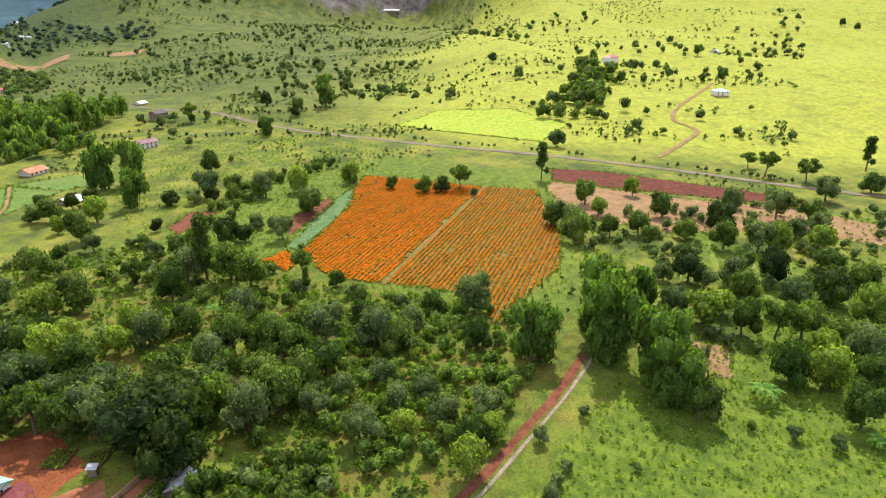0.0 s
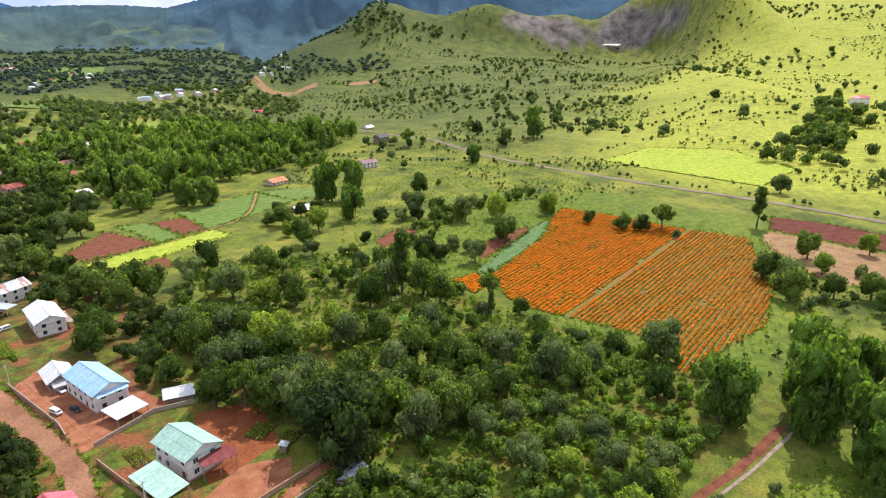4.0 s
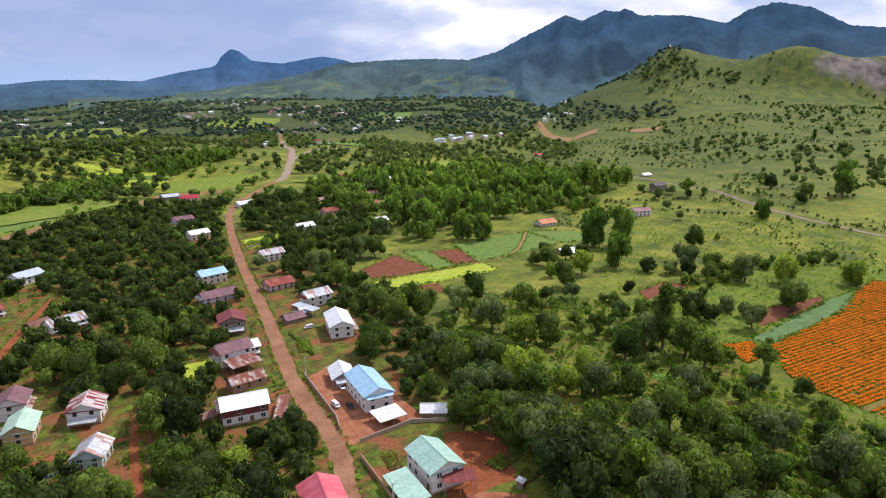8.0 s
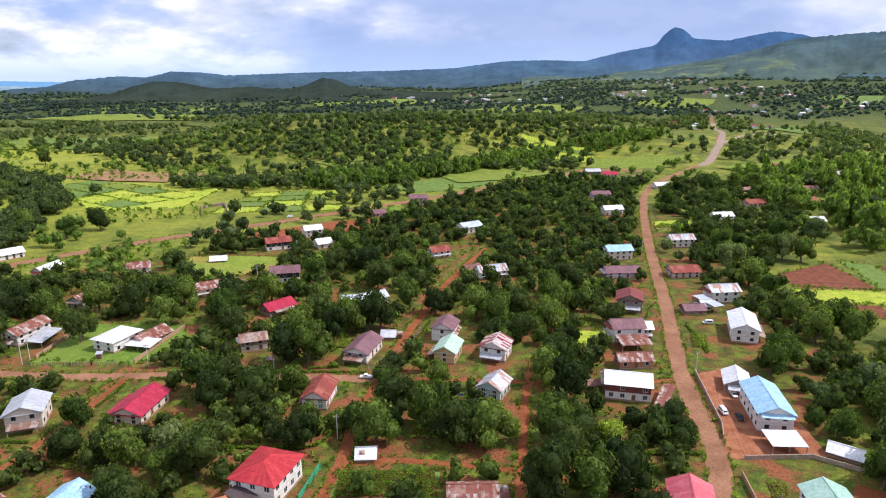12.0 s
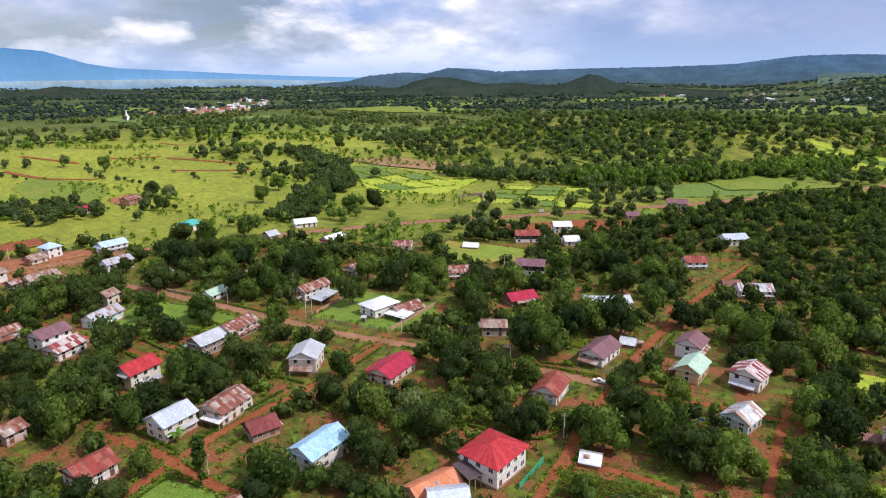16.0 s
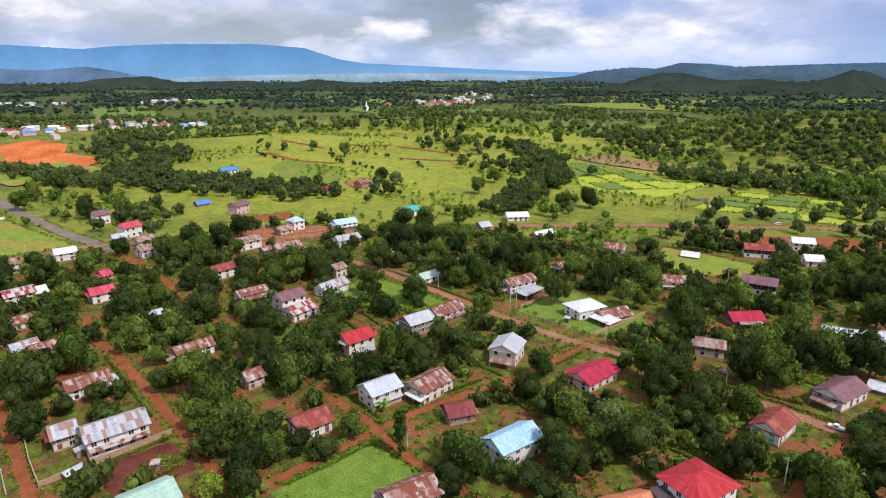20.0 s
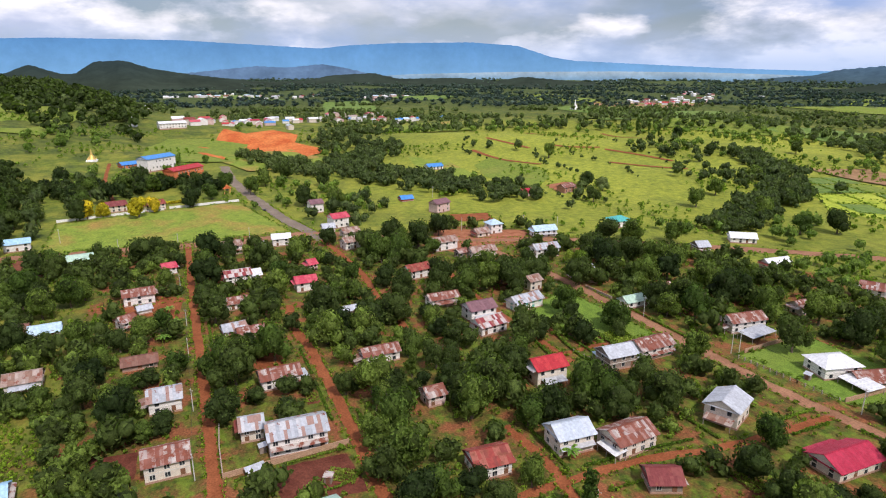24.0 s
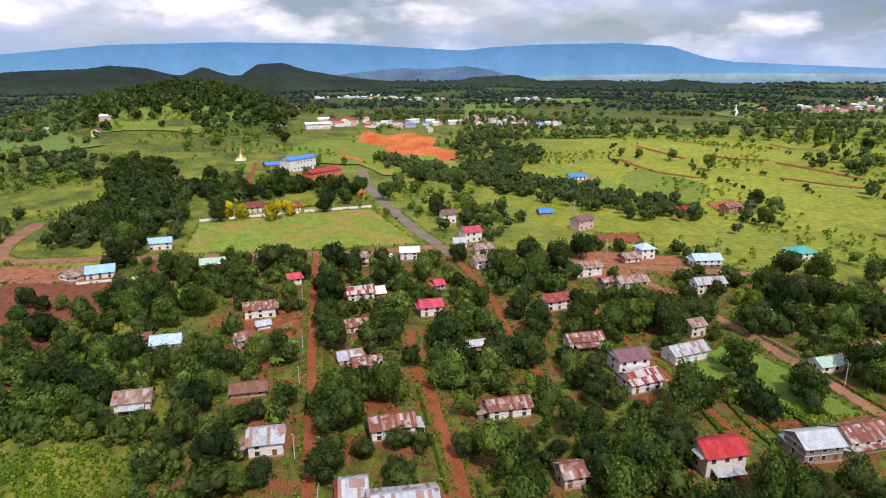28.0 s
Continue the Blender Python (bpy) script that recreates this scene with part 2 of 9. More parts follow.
M_LEAF = leaf_material("dark_leaves", (0.026, 0.045, 0.013), (0.076, 0.108, 0.026), 0.55)
M_LEAF_MID = leaf_material("green_leaves", (0.054, 0.096, 0.018), (0.15, 0.205, 0.04), 0.55)
M_LEAF_PALE = leaf_material("grey_green_leaves", (0.09, 0.13, 0.048), (0.185, 0.228, 0.082), 0.5)
M_LEAF_LIME = leaf_material("yellow_green_leaves", (0.15, 0.22, 0.035), (0.28, 0.34, 0.055))
M_BAMBOO = leaf_material("bamboo_leaves", (0.09, 0.155, 0.03), (0.18, 0.255, 0.052), 0.5)
M_BANANA = leaf_material("banana_leaves", (0.12, 0.24, 0.04), (0.22, 0.36, 0.07), 0.3)
M_FARLEAF = leaf_material("far_leaves", (0.036, 0.062, 0.024), (0.11, 0.145, 0.05))
# leaf colour with the blue of distance haze painted in
M_HAZELEAF = leaf_material("haze_blue_leaves", (0.036, 0.06, 0.058), (0.085, 0.12, 0.105))
M_HEDGE = leaf_material("hedge_leaves", (0.09, 0.155, 0.02), (0.165, 0.245, 0.03))
M_GRASS = leaf_material("tall_grass_blades", (0.14, 0.225, 0.02), (0.26, 0.34, 0.036))
M_YELLOW = leaf_material("yellow_blossom", (0.4, 0.34, 0.02), (0.6, 0.46, 0.03))
M_FLOWER = leaf_material("marigold_blossom", (0.6, 0.17, 0.008), (0.74, 0.29, 0.016), 0.4)
M_FLOWER.node_tree.nodes["Principled BSDF"].inputs["Specular IOR Level"].default_value = 0.03
M_STEM = leaf_material("marigold_leaves", (0.15, 0.21, 0.02), (0.28, 0.32, 0.035))
M_FLOWERBED = grass_material("weedy_flower_bed", (0.13, 0.12, 0.028), (0.23, 0.175, 0.045), (0.3, 0.13, 0.04))
M_BARK = mottled("bark", (0.1, 0.075, 0.055), (0.2, 0.16, 0.12), 2.0, 9.0, 0.95, world=False)


def sheet_material(name, cols, rough=0.45, metal=0.25, rust=0.0):
    """Corrugated roof sheets: every sheet its own shade, streaked with rust."""
    m = Nodes(name, rough, metal)
    k = len(cols)
    c = m.ramp(m.island(), [(i / k, cols[i]) for i in range(k)], hard=True)
    if rust:
        r = m.ramp(m.noise(0.55, 5, True, 0.65), [(0.62 - 0.24 * rust, 0.0), (0.72 - 0.2 * rust, 1.0)])
        rc = m.mix(m.noise(2.5, 3), (0.15, 0.042, 0.028), (0.27, 0.095, 0.06))
        c = m.mix(r, c, rc)
    c = m.mix(1.0, c, m.ramp(m.noise(1.1, 4), [(0.3, 0.78), (0.7, 1.12)]), "MULTIPLY")
    wv = m.n.new("ShaderNodeTexWave")
    wv.inputs["Scale"].default_value = 2.2
    m.l.new(m.coords(False), wv.inputs["Vector"])
    m.color(c).bump(wv.outputs["Fac"], 0.5, 0.04)
    return m.mat


ROOF = {
    "red": sheet_material("red_sheets", [(0.46, 0.04, 0.05), (0.52, 0.055, 0.06)]),
    "crimson": sheet_material("crimson_sheets", [(0.42, 0.032, 0.065), (0.47, 0.042, 0.08)]),
    "pink": sheet_material("pink_sheets", [(0.55, 0.07, 0.11), (0.6, 0.11, 0.14)]),
    "rosered": sheet_material("rose_sheets", [(0.55, 0.11, 0.14), (0.6, 0.15, 0.18)]),
    "redrust": sheet_material("old_red_sheets", [(0.3, 0.06, 0.05), (0.24, 0.06, 0.05), (0.36, 0.12, 0.09)], 0.6, 0.1, 0.5),
    "rust": sheet_material("rusty_sheets", [(0.4, 0.33, 0.31), (0.25, 0.1, 0.075), (0.5, 0.45, 0.42), (0.2, 0.075, 0.055), (0.34, 0.2, 0.17)], 0.6, 0.1, 0.7),
    "rustgrey": sheet_material("weathered_sheets", [(0.36, 0.27, 0.23), (0.42, 0.34, 0.3), (0.28, 0.17, 0.13)], 0.6, 0.1, 0.4),
    "rustplum": sheet_material("patched_plum_sheets", [(0.28, 0.05, 0.06), (0.55, 0.5, 0.5), (0.25, 0.06, 0.06), (0.32, 0.12, 0.1), (0.5, 0.42, 0.4)], 0.6, 0.1, 0.2),
    "steelrust": sheet_material("streaked_steel_sheets", [(0.5, 0.52, 0.56), (0.42, 0.44, 0.48), (0.55, 0.55, 0.57), (0.38, 0.24, 0.2)], 0.45, 0.3, 0.15),
    "steel": sheet_material("steel_sheets", [(0.52, 0.54, 0.58), (0.58, 0.6, 0.64)], 0.4, 0.35),
    "steelblue": sheet_material("blue_steel_sheets", [(0.52, 0.58, 0.66), (0.58, 0.63, 0.7)], 0.4, 0.3),
    "white": sheet_material("white_sheets", [(0.72, 0.73, 0.75), (0.78, 0.79, 0.8)], 0.4, 0.1),
    "paleblue": sheet_material("pale_blue_sheets", [(0.45, 0.6, 0.72), (0.5, 0.65, 0.76)], 0.45, 0.1),
    "skyblue": sheet_material("sky_blue_sheets", [(0.34, 0.56, 0.74), (0.39, 0.6, 0.77)], 0.45, 0.1),
    "blue": sheet_material("blue_sheets", [(0.07, 0.25, 0.6), (0.09, 0.29, 0.64)], 0.45, 0.1),
    "teal": sheet_material("teal_sheets", [(0.08, 0.4, 0.38), (0.1, 0.45, 0.42)], 0.45, 0.1),
    "seagreen": sheet_material("sea_green_sheets", [(0.36, 0.55, 0.46), (0.4, 0.59, 0.5)], 0.45, 0.1),
    "palegreen": sheet_material("pale_green_sheets", [(0.42, 0.58, 0.47), (0.46, 0.62, 0.5)], 0.45, 0.1),
    "plum": sheet_material("plum_sheets", [(0.2, 0.105, 0.12), (0.235, 0.125, 0.14)], 0.5, 0.1),
    "maroon": sheet_material("maroon_sheets", [(0.2, 0.05, 0.05), (0.24, 0.07, 0.065)], 0.55, 0.1, 0.1),
    "brown": sheet_material("brown_sheets", [(0.2, 0.1, 0.075), (0.24, 0.13, 0.1)], 0.6, 0.05, 0.2),
    "orange": sheet_material("orange_sheets", [(0.55, 0.2, 0.1), (0.6, 0.25, 0.14)], 0.6, 0.05),
    "dark": sheet_material("dark_sheets", [(0.08, 0.06, 0.065), (0.1, 0.075, 0.08)], 0.6, 0.05),
}


def wall_material(name, a, b):
    return mottled(name, a, b, 0.7, 5.0, 0.85, world=False, bump=0.15, dist=0.02)


WALL = {
    "white": wall_material("white_plaster", (0.7, 0.66, 0.63), (0.82, 0.79, 0.76)),
    "cream": wall_material("cream_plaster", (0.6, 0.52, 0.44), (0.72, 0.64, 0.55)),
    "pink": wall_material("pink_plaster", (0.55, 0.38, 0.36), (0.64, 0.47, 0.44)),
    "lilac": wall_material("lilac_plaster", (0.45, 0.4, 0.55), (0.55, 0.48, 0.62)),
    "ochre": wall_material("ochre_plaster", (0.5, 0.33, 0.17), (0.58, 0.4, 0.22)),
    "teal": wall_material("pale_teal_plaster", (0.4, 0.55, 0.52), (0.5, 0.62, 0.58)),
    "orange": wall_material("orange_plaster", (0.6, 0.2, 0.05), (0.66, 0.25, 0.08)),
    "orangered": wall_material("orange_red_plaster", (0.62, 0.16, 0.06), (0.68, 0.22, 0.09)),
    "red": wall_material("red_paint", (0.5, 0.06, 0.05), (0.55, 0.09, 0.07)),
    "maroon": wall_material("maroon_boards", (0.16, 0.045, 0.045), (0.22, 0.07, 0.065)),
    "dark": wall_material("dark_boards", (0.035, 0.03, 0.032), (0.07, 0.06, 0.06)),
    "brown": wall_material("brown_boards", (0.16, 0.095, 0.065), (0.23, 0.14, 0.1)),
    "wood": wall_material("grey_boards", (0.2, 0.155, 0.125), (0.31, 0.25, 0.21)),
    "brick": wall_material("rough_brick", (0.38, 0.17, 0.12), (0.48, 0.25, 0.18)),
}
M_PLINTH = mottled("stained_plinth", (0.34, 0.2, 0.15), (0.46, 0.3, 0.23), 0.8, 5, 0.95, world=False)
M_TRIM = mottled("pale_trim", (0.52, 0.5, 0.47), (0.64, 0.62, 0.58), 2, 9, 0.7, world=False)
M_GLASS = mottled("dark_panes", (0.025, 0.03, 0.035), (0.05, 0.055, 0.06), 1, 4, 0.15, world=False)
M_TEALPANE = mottled("teal_shutters", (0.08, 0.4, 0.36), (0.1, 0.46, 0.42), 1, 4, 0.5, world=False)
M_DOOR = mottled("brown_door", (0.17, 0.08, 0.045), (0.24, 0.12, 0.07), 2, 9, 0.7, world=False)
M_GREENDOOR = mottled("green_door", (0.05, 0.3, 0.16), (0.07, 0.36, 0.2), 2, 9, 0.6, world=False)
M_POST = mottled("weathered_posts", (0.3, 0.25, 0.21), (0.42, 0.36, 0.31), 2, 9, 0.9, world=False)
M_POLE = mottled("concrete_pole", (0.5, 0.48, 0.45), (0.6, 0.58, 0.55), 2, 9, 0.85, world=False)
M_WIRE = mottled("cable", (0.03, 0.03, 0.03), (0.05, 0.05, 0.05), 2, 9, 0.6, world=False)
M_WHITE = mottled("whitewash", (0.7, 0.69, 0.66), (0.8, 0.79, 0.77), 0.5, 4, 0.8, world=False)
M_GOLD = mottled("gold_leaf", (0.75, 0.5, 0.14), (0.82, 0.58, 0.2), 0.5, 4, 0.35, 0.6, world=False)
M_TANWALL = mottled("mud_stained_wall", (0.36, 0.21, 0.13), (0.48, 0.32, 0.22), 0.4, 3, 0.95, world=False)
M_GREYWALL = mottled("mossy_wall", (0.34, 0.26, 0.2), (0.46, 0.37, 0.3), 0.4, 3, 0.95, world=False)
M_CARWHITE = mottled("white_car_paint", (0.7, 0.7, 0.7), (0.76, 0.76, 0.76), 2, 9, 0.3, world=False)
M_CARDARK = mottled("dark_car_paint", (0.03, 0.035, 0.04), (0.05, 0.055, 0.06), 2, 9, 0.3, world=False)
M_TYRE = mottled("tyre", (0.02, 0.02, 0.02), (0.035, 0.035, 0.035), 2, 9, 0.9, world=False)
M_ROSEWALL = mottled("yellow_gateway", (0.6, 0.35, 0.1), (0.66, 0.42, 0.16), 1, 5, 0.8, world=False)


def hazed_backdrop(name, foot, top, z0, z1, haze_glow, patch=None, mottle=1.0):
    """Hills many kilometres off, the haze of the air between painted into colour and emission: one colour at the foot,
    another on the heights, both mottled.
    """
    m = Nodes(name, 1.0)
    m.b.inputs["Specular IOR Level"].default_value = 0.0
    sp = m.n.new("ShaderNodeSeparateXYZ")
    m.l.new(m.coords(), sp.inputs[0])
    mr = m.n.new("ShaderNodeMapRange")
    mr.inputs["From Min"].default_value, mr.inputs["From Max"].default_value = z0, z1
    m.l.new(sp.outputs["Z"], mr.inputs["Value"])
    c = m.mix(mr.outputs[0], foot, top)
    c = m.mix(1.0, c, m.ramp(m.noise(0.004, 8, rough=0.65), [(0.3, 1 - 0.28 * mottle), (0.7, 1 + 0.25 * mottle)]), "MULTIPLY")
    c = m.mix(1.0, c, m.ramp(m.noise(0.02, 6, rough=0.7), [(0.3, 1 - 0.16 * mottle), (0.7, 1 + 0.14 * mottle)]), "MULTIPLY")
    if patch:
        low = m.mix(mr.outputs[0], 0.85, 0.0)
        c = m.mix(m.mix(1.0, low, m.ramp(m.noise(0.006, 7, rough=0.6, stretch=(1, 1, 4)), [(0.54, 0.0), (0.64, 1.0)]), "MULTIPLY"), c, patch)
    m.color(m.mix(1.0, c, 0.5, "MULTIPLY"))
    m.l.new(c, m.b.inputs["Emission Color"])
    m.b.inputs["Emission Strength"].default_value = haze_glow
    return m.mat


# distance haze is painted into these colours and their emission
M_FARBLUE = hazed_backdrop("haze_blue_range", (0.17, 0.36, 0.58), (0.1, 0.26, 0.5), 0, 260, 0.8, mottle=0.35)
M_RANGE = hazed_backdrop("haze_blue_green_range", (0.085, 0.14, 0.17), (0.047, 0.095, 0.162), 100, 480, 0.62)
M_FOOTHILL = hazed_backdrop("hazy_green_foothills", (0.095, 0.14, 0.125), (0.07, 0.12, 0.15), 80, 320, 0.66, (0.2, 0.26, 0.12))
M_PEAK = hazed_backdrop("haze_blue_peak", (0.1, 0.17, 0.27), (0.055, 0.125, 0.25), 60, 330, 0.8)
M_LOWHILL = hazed_backdrop("haze_blue_green_hills", (0.06, 0.1, 0.125), (0.07, 0.135, 0.22), 20, 180, 0.75)
M_NEARHILL = hazed_backdrop("dark_wooded_hills", (0.05, 0.068, 0.05), (0.035, 0.055, 0.055), 20, 110, 0.42)
M_LAKE = hazed_backdrop("pale_lake_plain", (0.17, 0.3, 0.42), (0.33, 0.42, 0.47), 5, 60, 0.7)


# ---- helpers ----
def sstep(a, b, x):
    t = np.clip((x - a) / (b - a), 0, 1)
    return t * t * (3 - 2 * t)


def bump(x, y, cx, cy, rx, ry, h, rot=0.0):
    c, s = math.cos(radians(rot)), math.sin(radians(rot))
    u, v = ((x - cx) * c + (y - cy) * s) / rx, (-(x - cx) * s + (y - cy) * c) / ry
    return h * np.exp(-(u * u + v * v))


def relief(x, y):
    """A level village, a slope to the east, knolls and hills round about."""
    east = sstep(0.62, 0.34, y / np.maximum(x, 300.0))
    z = 38 * sstep(430, 1150, x) * (0.45 + 0.55 * east) + east * (95 * sstep(1150, 2100, x) + 150 * sstep(1500, 2900, x))
    far, turn = np.hypot(x, y), np.degrees(np.arctan2(x, y))
    z = z + 62 * np.clip((far - 640) / 540, 0, 1) * sstep(35, 43, turn) * (1 - 0.55 * sstep(60, 70, turn)) * sstep(84, 74, turn)
    z = z + bump(x, y, 988, 916, 120, 115, 90) + bump(x, y, 988, 916, 50, 50, 17) + bump(x, y, 1085, 890, 70, 75, 26) + bump(x, y, 1190, 830, 120, 100, 74)
    z = z + bump(x, y, 1300, 770, 140, 110, 78) + bump(x, y, 1375, 690, 90, 60, 46) + bump(x, y, 880, 985, 85, 90, 12) + bump(x, y, 810, 1040, 80, 90, 38)
    z = z + bump(x, y, 1500, 620, 110, 70, 75) + bump(x, y, 1640, 560, 150, 90, 89) + bump(x, y, 1700, 430, 170, 120, 104)
    z = z + bump(x, y, -230, 900, 280, 140, 45, 10) + bump(x, y, 60, 1080, 300, 160, 18) + bump(x, y, -820, 560, 260, 330, 22)
    z = z + bump(x, y, -1170, -260, 330, 200, 72) + bump(x, y, -740, -70, 120, 120, 8) + bump(x, y, -930, 80, 110, 110, 10)
    z = z + sstep(1400, 4700, far) * (22 + 72 * sstep(-8, 8, turn)) * sstep(-42, -14, turn) * (1 - east)
    z = z + sstep(900, 1500, far) * 7 * (np.sin(x * 0.0052 + 0.6 + 1.3 * np.sin(y * 0.0021)) * np.cos(y * 0.0047 + 0.4)) * sstep(95, 70, np.abs(turn))
    z = z + sstep(500, 900, np.hypot(x, y)) * 5 * (np.sin(x * 0.011 + 0.6) * np.cos(y * 0.013) + 0.6 * np.sin(x * 0.023 - y * 0.017))
    return z


def drawn_in(r, turn):
    """The land to the north-east lies far out: the distance at which relief() has it."""
    w = sstep(33, 40, turn) * sstep(82, 68, turn)
    near = np.where(r < 700, r, np.where(r < 2400, 700 + (r - 700) * 650 / 1700, 1350 + (r - 2400) * 1650 / 2300))
    return r * (1 - w) + near * w


def height(x, y):
    """The lie of the land."""
    r = np.maximum(np.hypot(x, y), 1.0)
    k = drawn_in(r, np.degrees(np.arctan2(x, y))) / r
    return 105 + (relief(x * k, y * k) - 105) / k


def away(x, y):
    """Where a spot of relief() comes to lie."""
    r, turn = math.hypot(x, y), math.degrees(math.atan2(x, y))
    lo, hi = r, r * 3
    for _ in range(40):
        mid = (lo + hi) / 2
        lo, hi = (mid, hi) if float(drawn_in(np.array(mid), np.array(turn))) < r else (lo, mid)
    return x * lo / r, y * lo / r


def ground_z(x, y):
    return float(height(np.array([float(x)]), np.array([float(y)]))[0])


def raw_mesh(name, verts, faces, mats, indices=None, smooth=False):
    me = bpy.data.meshes.new(name)
    me.from_pydata(verts, [], faces)
    for m in mats if isinstance(mats, (list, tuple)) else [mats]:
        me.materials.append(m)
    if indices is not None:
        me.polygons.foreach_set("material_index", np.asarray(indices, dtype=np.int32))
    if smooth:
        me.polygons.foreach_set("use_smooth", np.ones(len(me.polygons), dtype=bool))
    me.update()
    return me


def part(name, me, parent, label="", at=None):
    """One mesh object under a thing or under a part."""
    ob = new(name, me)
    ob.parent = parent
    if at is not None:
        ob.matrix_basis = at
    if label:
        ob["label"] = label
    return ob


class Shape:
    """Collects boxes, prisms and tubes into one mesh."""

    def __init__(self):
        self.v, self.f, self.i = [], [], []

    def add(self, verts, faces, mat=0):
        n = len(self.v)
        self.v += [tuple(p) for p in verts]
        self.f += [tuple(n + k for k in q) for q in faces]
        self.i += [mat] * len(faces)
        return self

    def box(self, x0, y0, z0, x1, y1, z1, mat=0):
        v = [(x0, y0, z0), (x1, y0, z0), (x1, y1, z0), (x0, y1, z0), (x0, y0, z1), (x1, y0, z1), (x1, y1, z1), (x0, y1, z1)]
        return self.add(v, [(0, 3, 2, 1), (4, 5, 6, 7), (0, 1, 5, 4), (1, 2, 6, 5), (2, 3, 7, 6), (3, 0, 4, 7)], mat)

    def slab(self, a, b, c, d, thick, mat=0):
        """A sheet on four corners (in order), thick below."""
        top = [Vector(p) for p in (a, b, c, d)]
        low = [p - Vector((0, 0, thick)) for p in top]
        return self.add(low + top, [(0, 3, 2, 1), (4, 5, 6, 7), (0, 1, 5, 4), (1, 2, 6, 5), (2, 3, 7, 6), (3, 0, 4, 7)], mat)

    def tube(self, a, b, r0, r1, sides=6, mat=0):
        a, b = Vector(a), Vector(b)
        z = (b - a).normalized()
        x = z.orthogonal().normalized()
        y = z.cross(x)
        v = []
        for p, r in ((a, r0), (b, r1)):
            v += [p + (x * math.cos(2 * math.pi * k / sides) + y * math.sin(2 * math.pi * k / sides)) * r for k in range(sides)]
        f = [(k, (k + 1) % sides, sides + (k + 1) % sides, sides + k) for k in range(sides)]
        f += [tuple(range(sides - 1, -1, -1)), tuple(range(sides, 2 * sides))]
        return self.add(v, f, mat)

    def lathe(self, profile, sides=16, mat=0):
        v = [(r * math.cos(2 * math.pi * k / sides), r * math.sin(2 * math.pi * k / sides), z) for r, z in profile for k in range(sides)]
        f = []
        for j in range(len(profile) - 1):
            f += [(j * sides + k, j * sides + (k + 1) % sides, (j + 1) * sides + (k + 1) % sides, (j + 1) * sides + k) for k in range(sides)]
        f.append(tuple(range((len(profile) - 1) * sides, len(profile) * sides)))
        return self.add(v, f, mat)

    def mesh(self, name, mats, smooth=False):
        return raw_mesh(name, self.v, self.f, mats, self.i, smooth)


def inside(poly, x, y):
    """Which points lie in a polygon."""
    res = np.zeros(np.shape(x), dtype=bool)
    n = len(poly)
    for k in range(n):
        (x0, y0), (x1, y1) = poly[k], poly[(k + 1) % n]
        if y0 == y1:
            continue
        res ^= ((y0 > y) != (y1 > y)) & (x < (x1 - x0) * (y - y0) / (y1 - y0) + x0)
    return res


def near_line(line, x, y):
    """The distance from points to a polyline."""
    best = np.full(np.shape(x), 1e9)
    for (x0, y0), (x1, y1) in zip(line, line[1:]):
        dx, dy = x1 - x0, y1 - y0
        t = np.clip(((x - x0) * dx + (y - y0) * dy) / (dx * dx + dy * dy + 1e-9), 0, 1)
        best = np.minimum(best, np.hypot(x - x0 - t * dx, y - y0 - t * dy))
    return best


# ---- the ground: one sheet to the horizon ----
def spread(lo, a, b, hi, step):
    """Grid lines at an even step from a to b, widening outwards."""
    mid = list(np.arange(a, b + step, step))
    out, s, p = [], step, mid[-1]
    while p < hi:
        s = min(s * 1.06, 34.0 if p > 0 else 90.0)
        p += s
        out.append(min(p, hi))
    left, s, p = [], step, mid[0]
    while p > lo:
        s = min(s * 1.06, 34.0 if p > 0 else 90.0)
        p -= s
        left.append(max(p, lo))
    return np.array(left[::-1] + mid + out)


gx, gy = spread(-4800, -560, 480, 4700, 6.0), spread(-3500, -150, 640, 4800, 6.0)
GX, GY = np.meshgrid(gx, gy)
fx, fy = GX.ravel(), GY.ravel()
gz = height(fx, fy)
nx_, ny_ = len(gx), len(gy)
quad = (np.arange(ny_ - 1)[:, None] * nx_ + np.arange(nx_ - 1)[None, :]).ravel()
ground_me = bpy.data.meshes.new("ground")
ground_me.from_pydata(np.stack([fx, fy, gz], 1).tolist(), [], np.stack([quad, quad + 1, quad + nx_ + 1, quad + nx_], 1).tolist())
ground_me.polygons.foreach_set("use_smooth", np.ones(len(quad), dtype=bool))
ground_me.materials.append(M_GROUND)
ground = tagged(new("ground", ground_me), "rolling grassland with bare red soil between the houses", "ground", kind="structure")


def cover(name, values):
    at = ground_me.attributes.new(name, "FLOAT", "POINT")
    at.data.foreach_set("value", np.clip(values, 0, 1).astype(np.float32))


wob = np.sin(fx * 0.031 + 1.3) * np.cos(fy * 0.027) * 14 + np.sin(fx * 0.011) * 18
village = sstep(25, -10, near_line([(-430, 0), (-60, 10), (-60, 60)], fx, fy) - 40 + wob * 0.3)
village = np.maximum(village, inside([(-425, -40), (-100, -45), (70, 130), (150, 150), (120, 330), (110, 520), (-90, 520), (-230, 320), (-400, 190)], fx + wob * 0.4, fy + wob * 0.4))
grove = inside([(70, 120), (100, 20), (215, 20), (235, 120), (225, 200), (120, 260)], fx + wob * 0.3, fy).astype(float)
lush = inside([(80, 40), (190, 10), (215, -30), (330, -20), (250, -110), (150, -130), (40, -60)], fx + wob * 0.3, fy + wob * 0.3).astype(float)
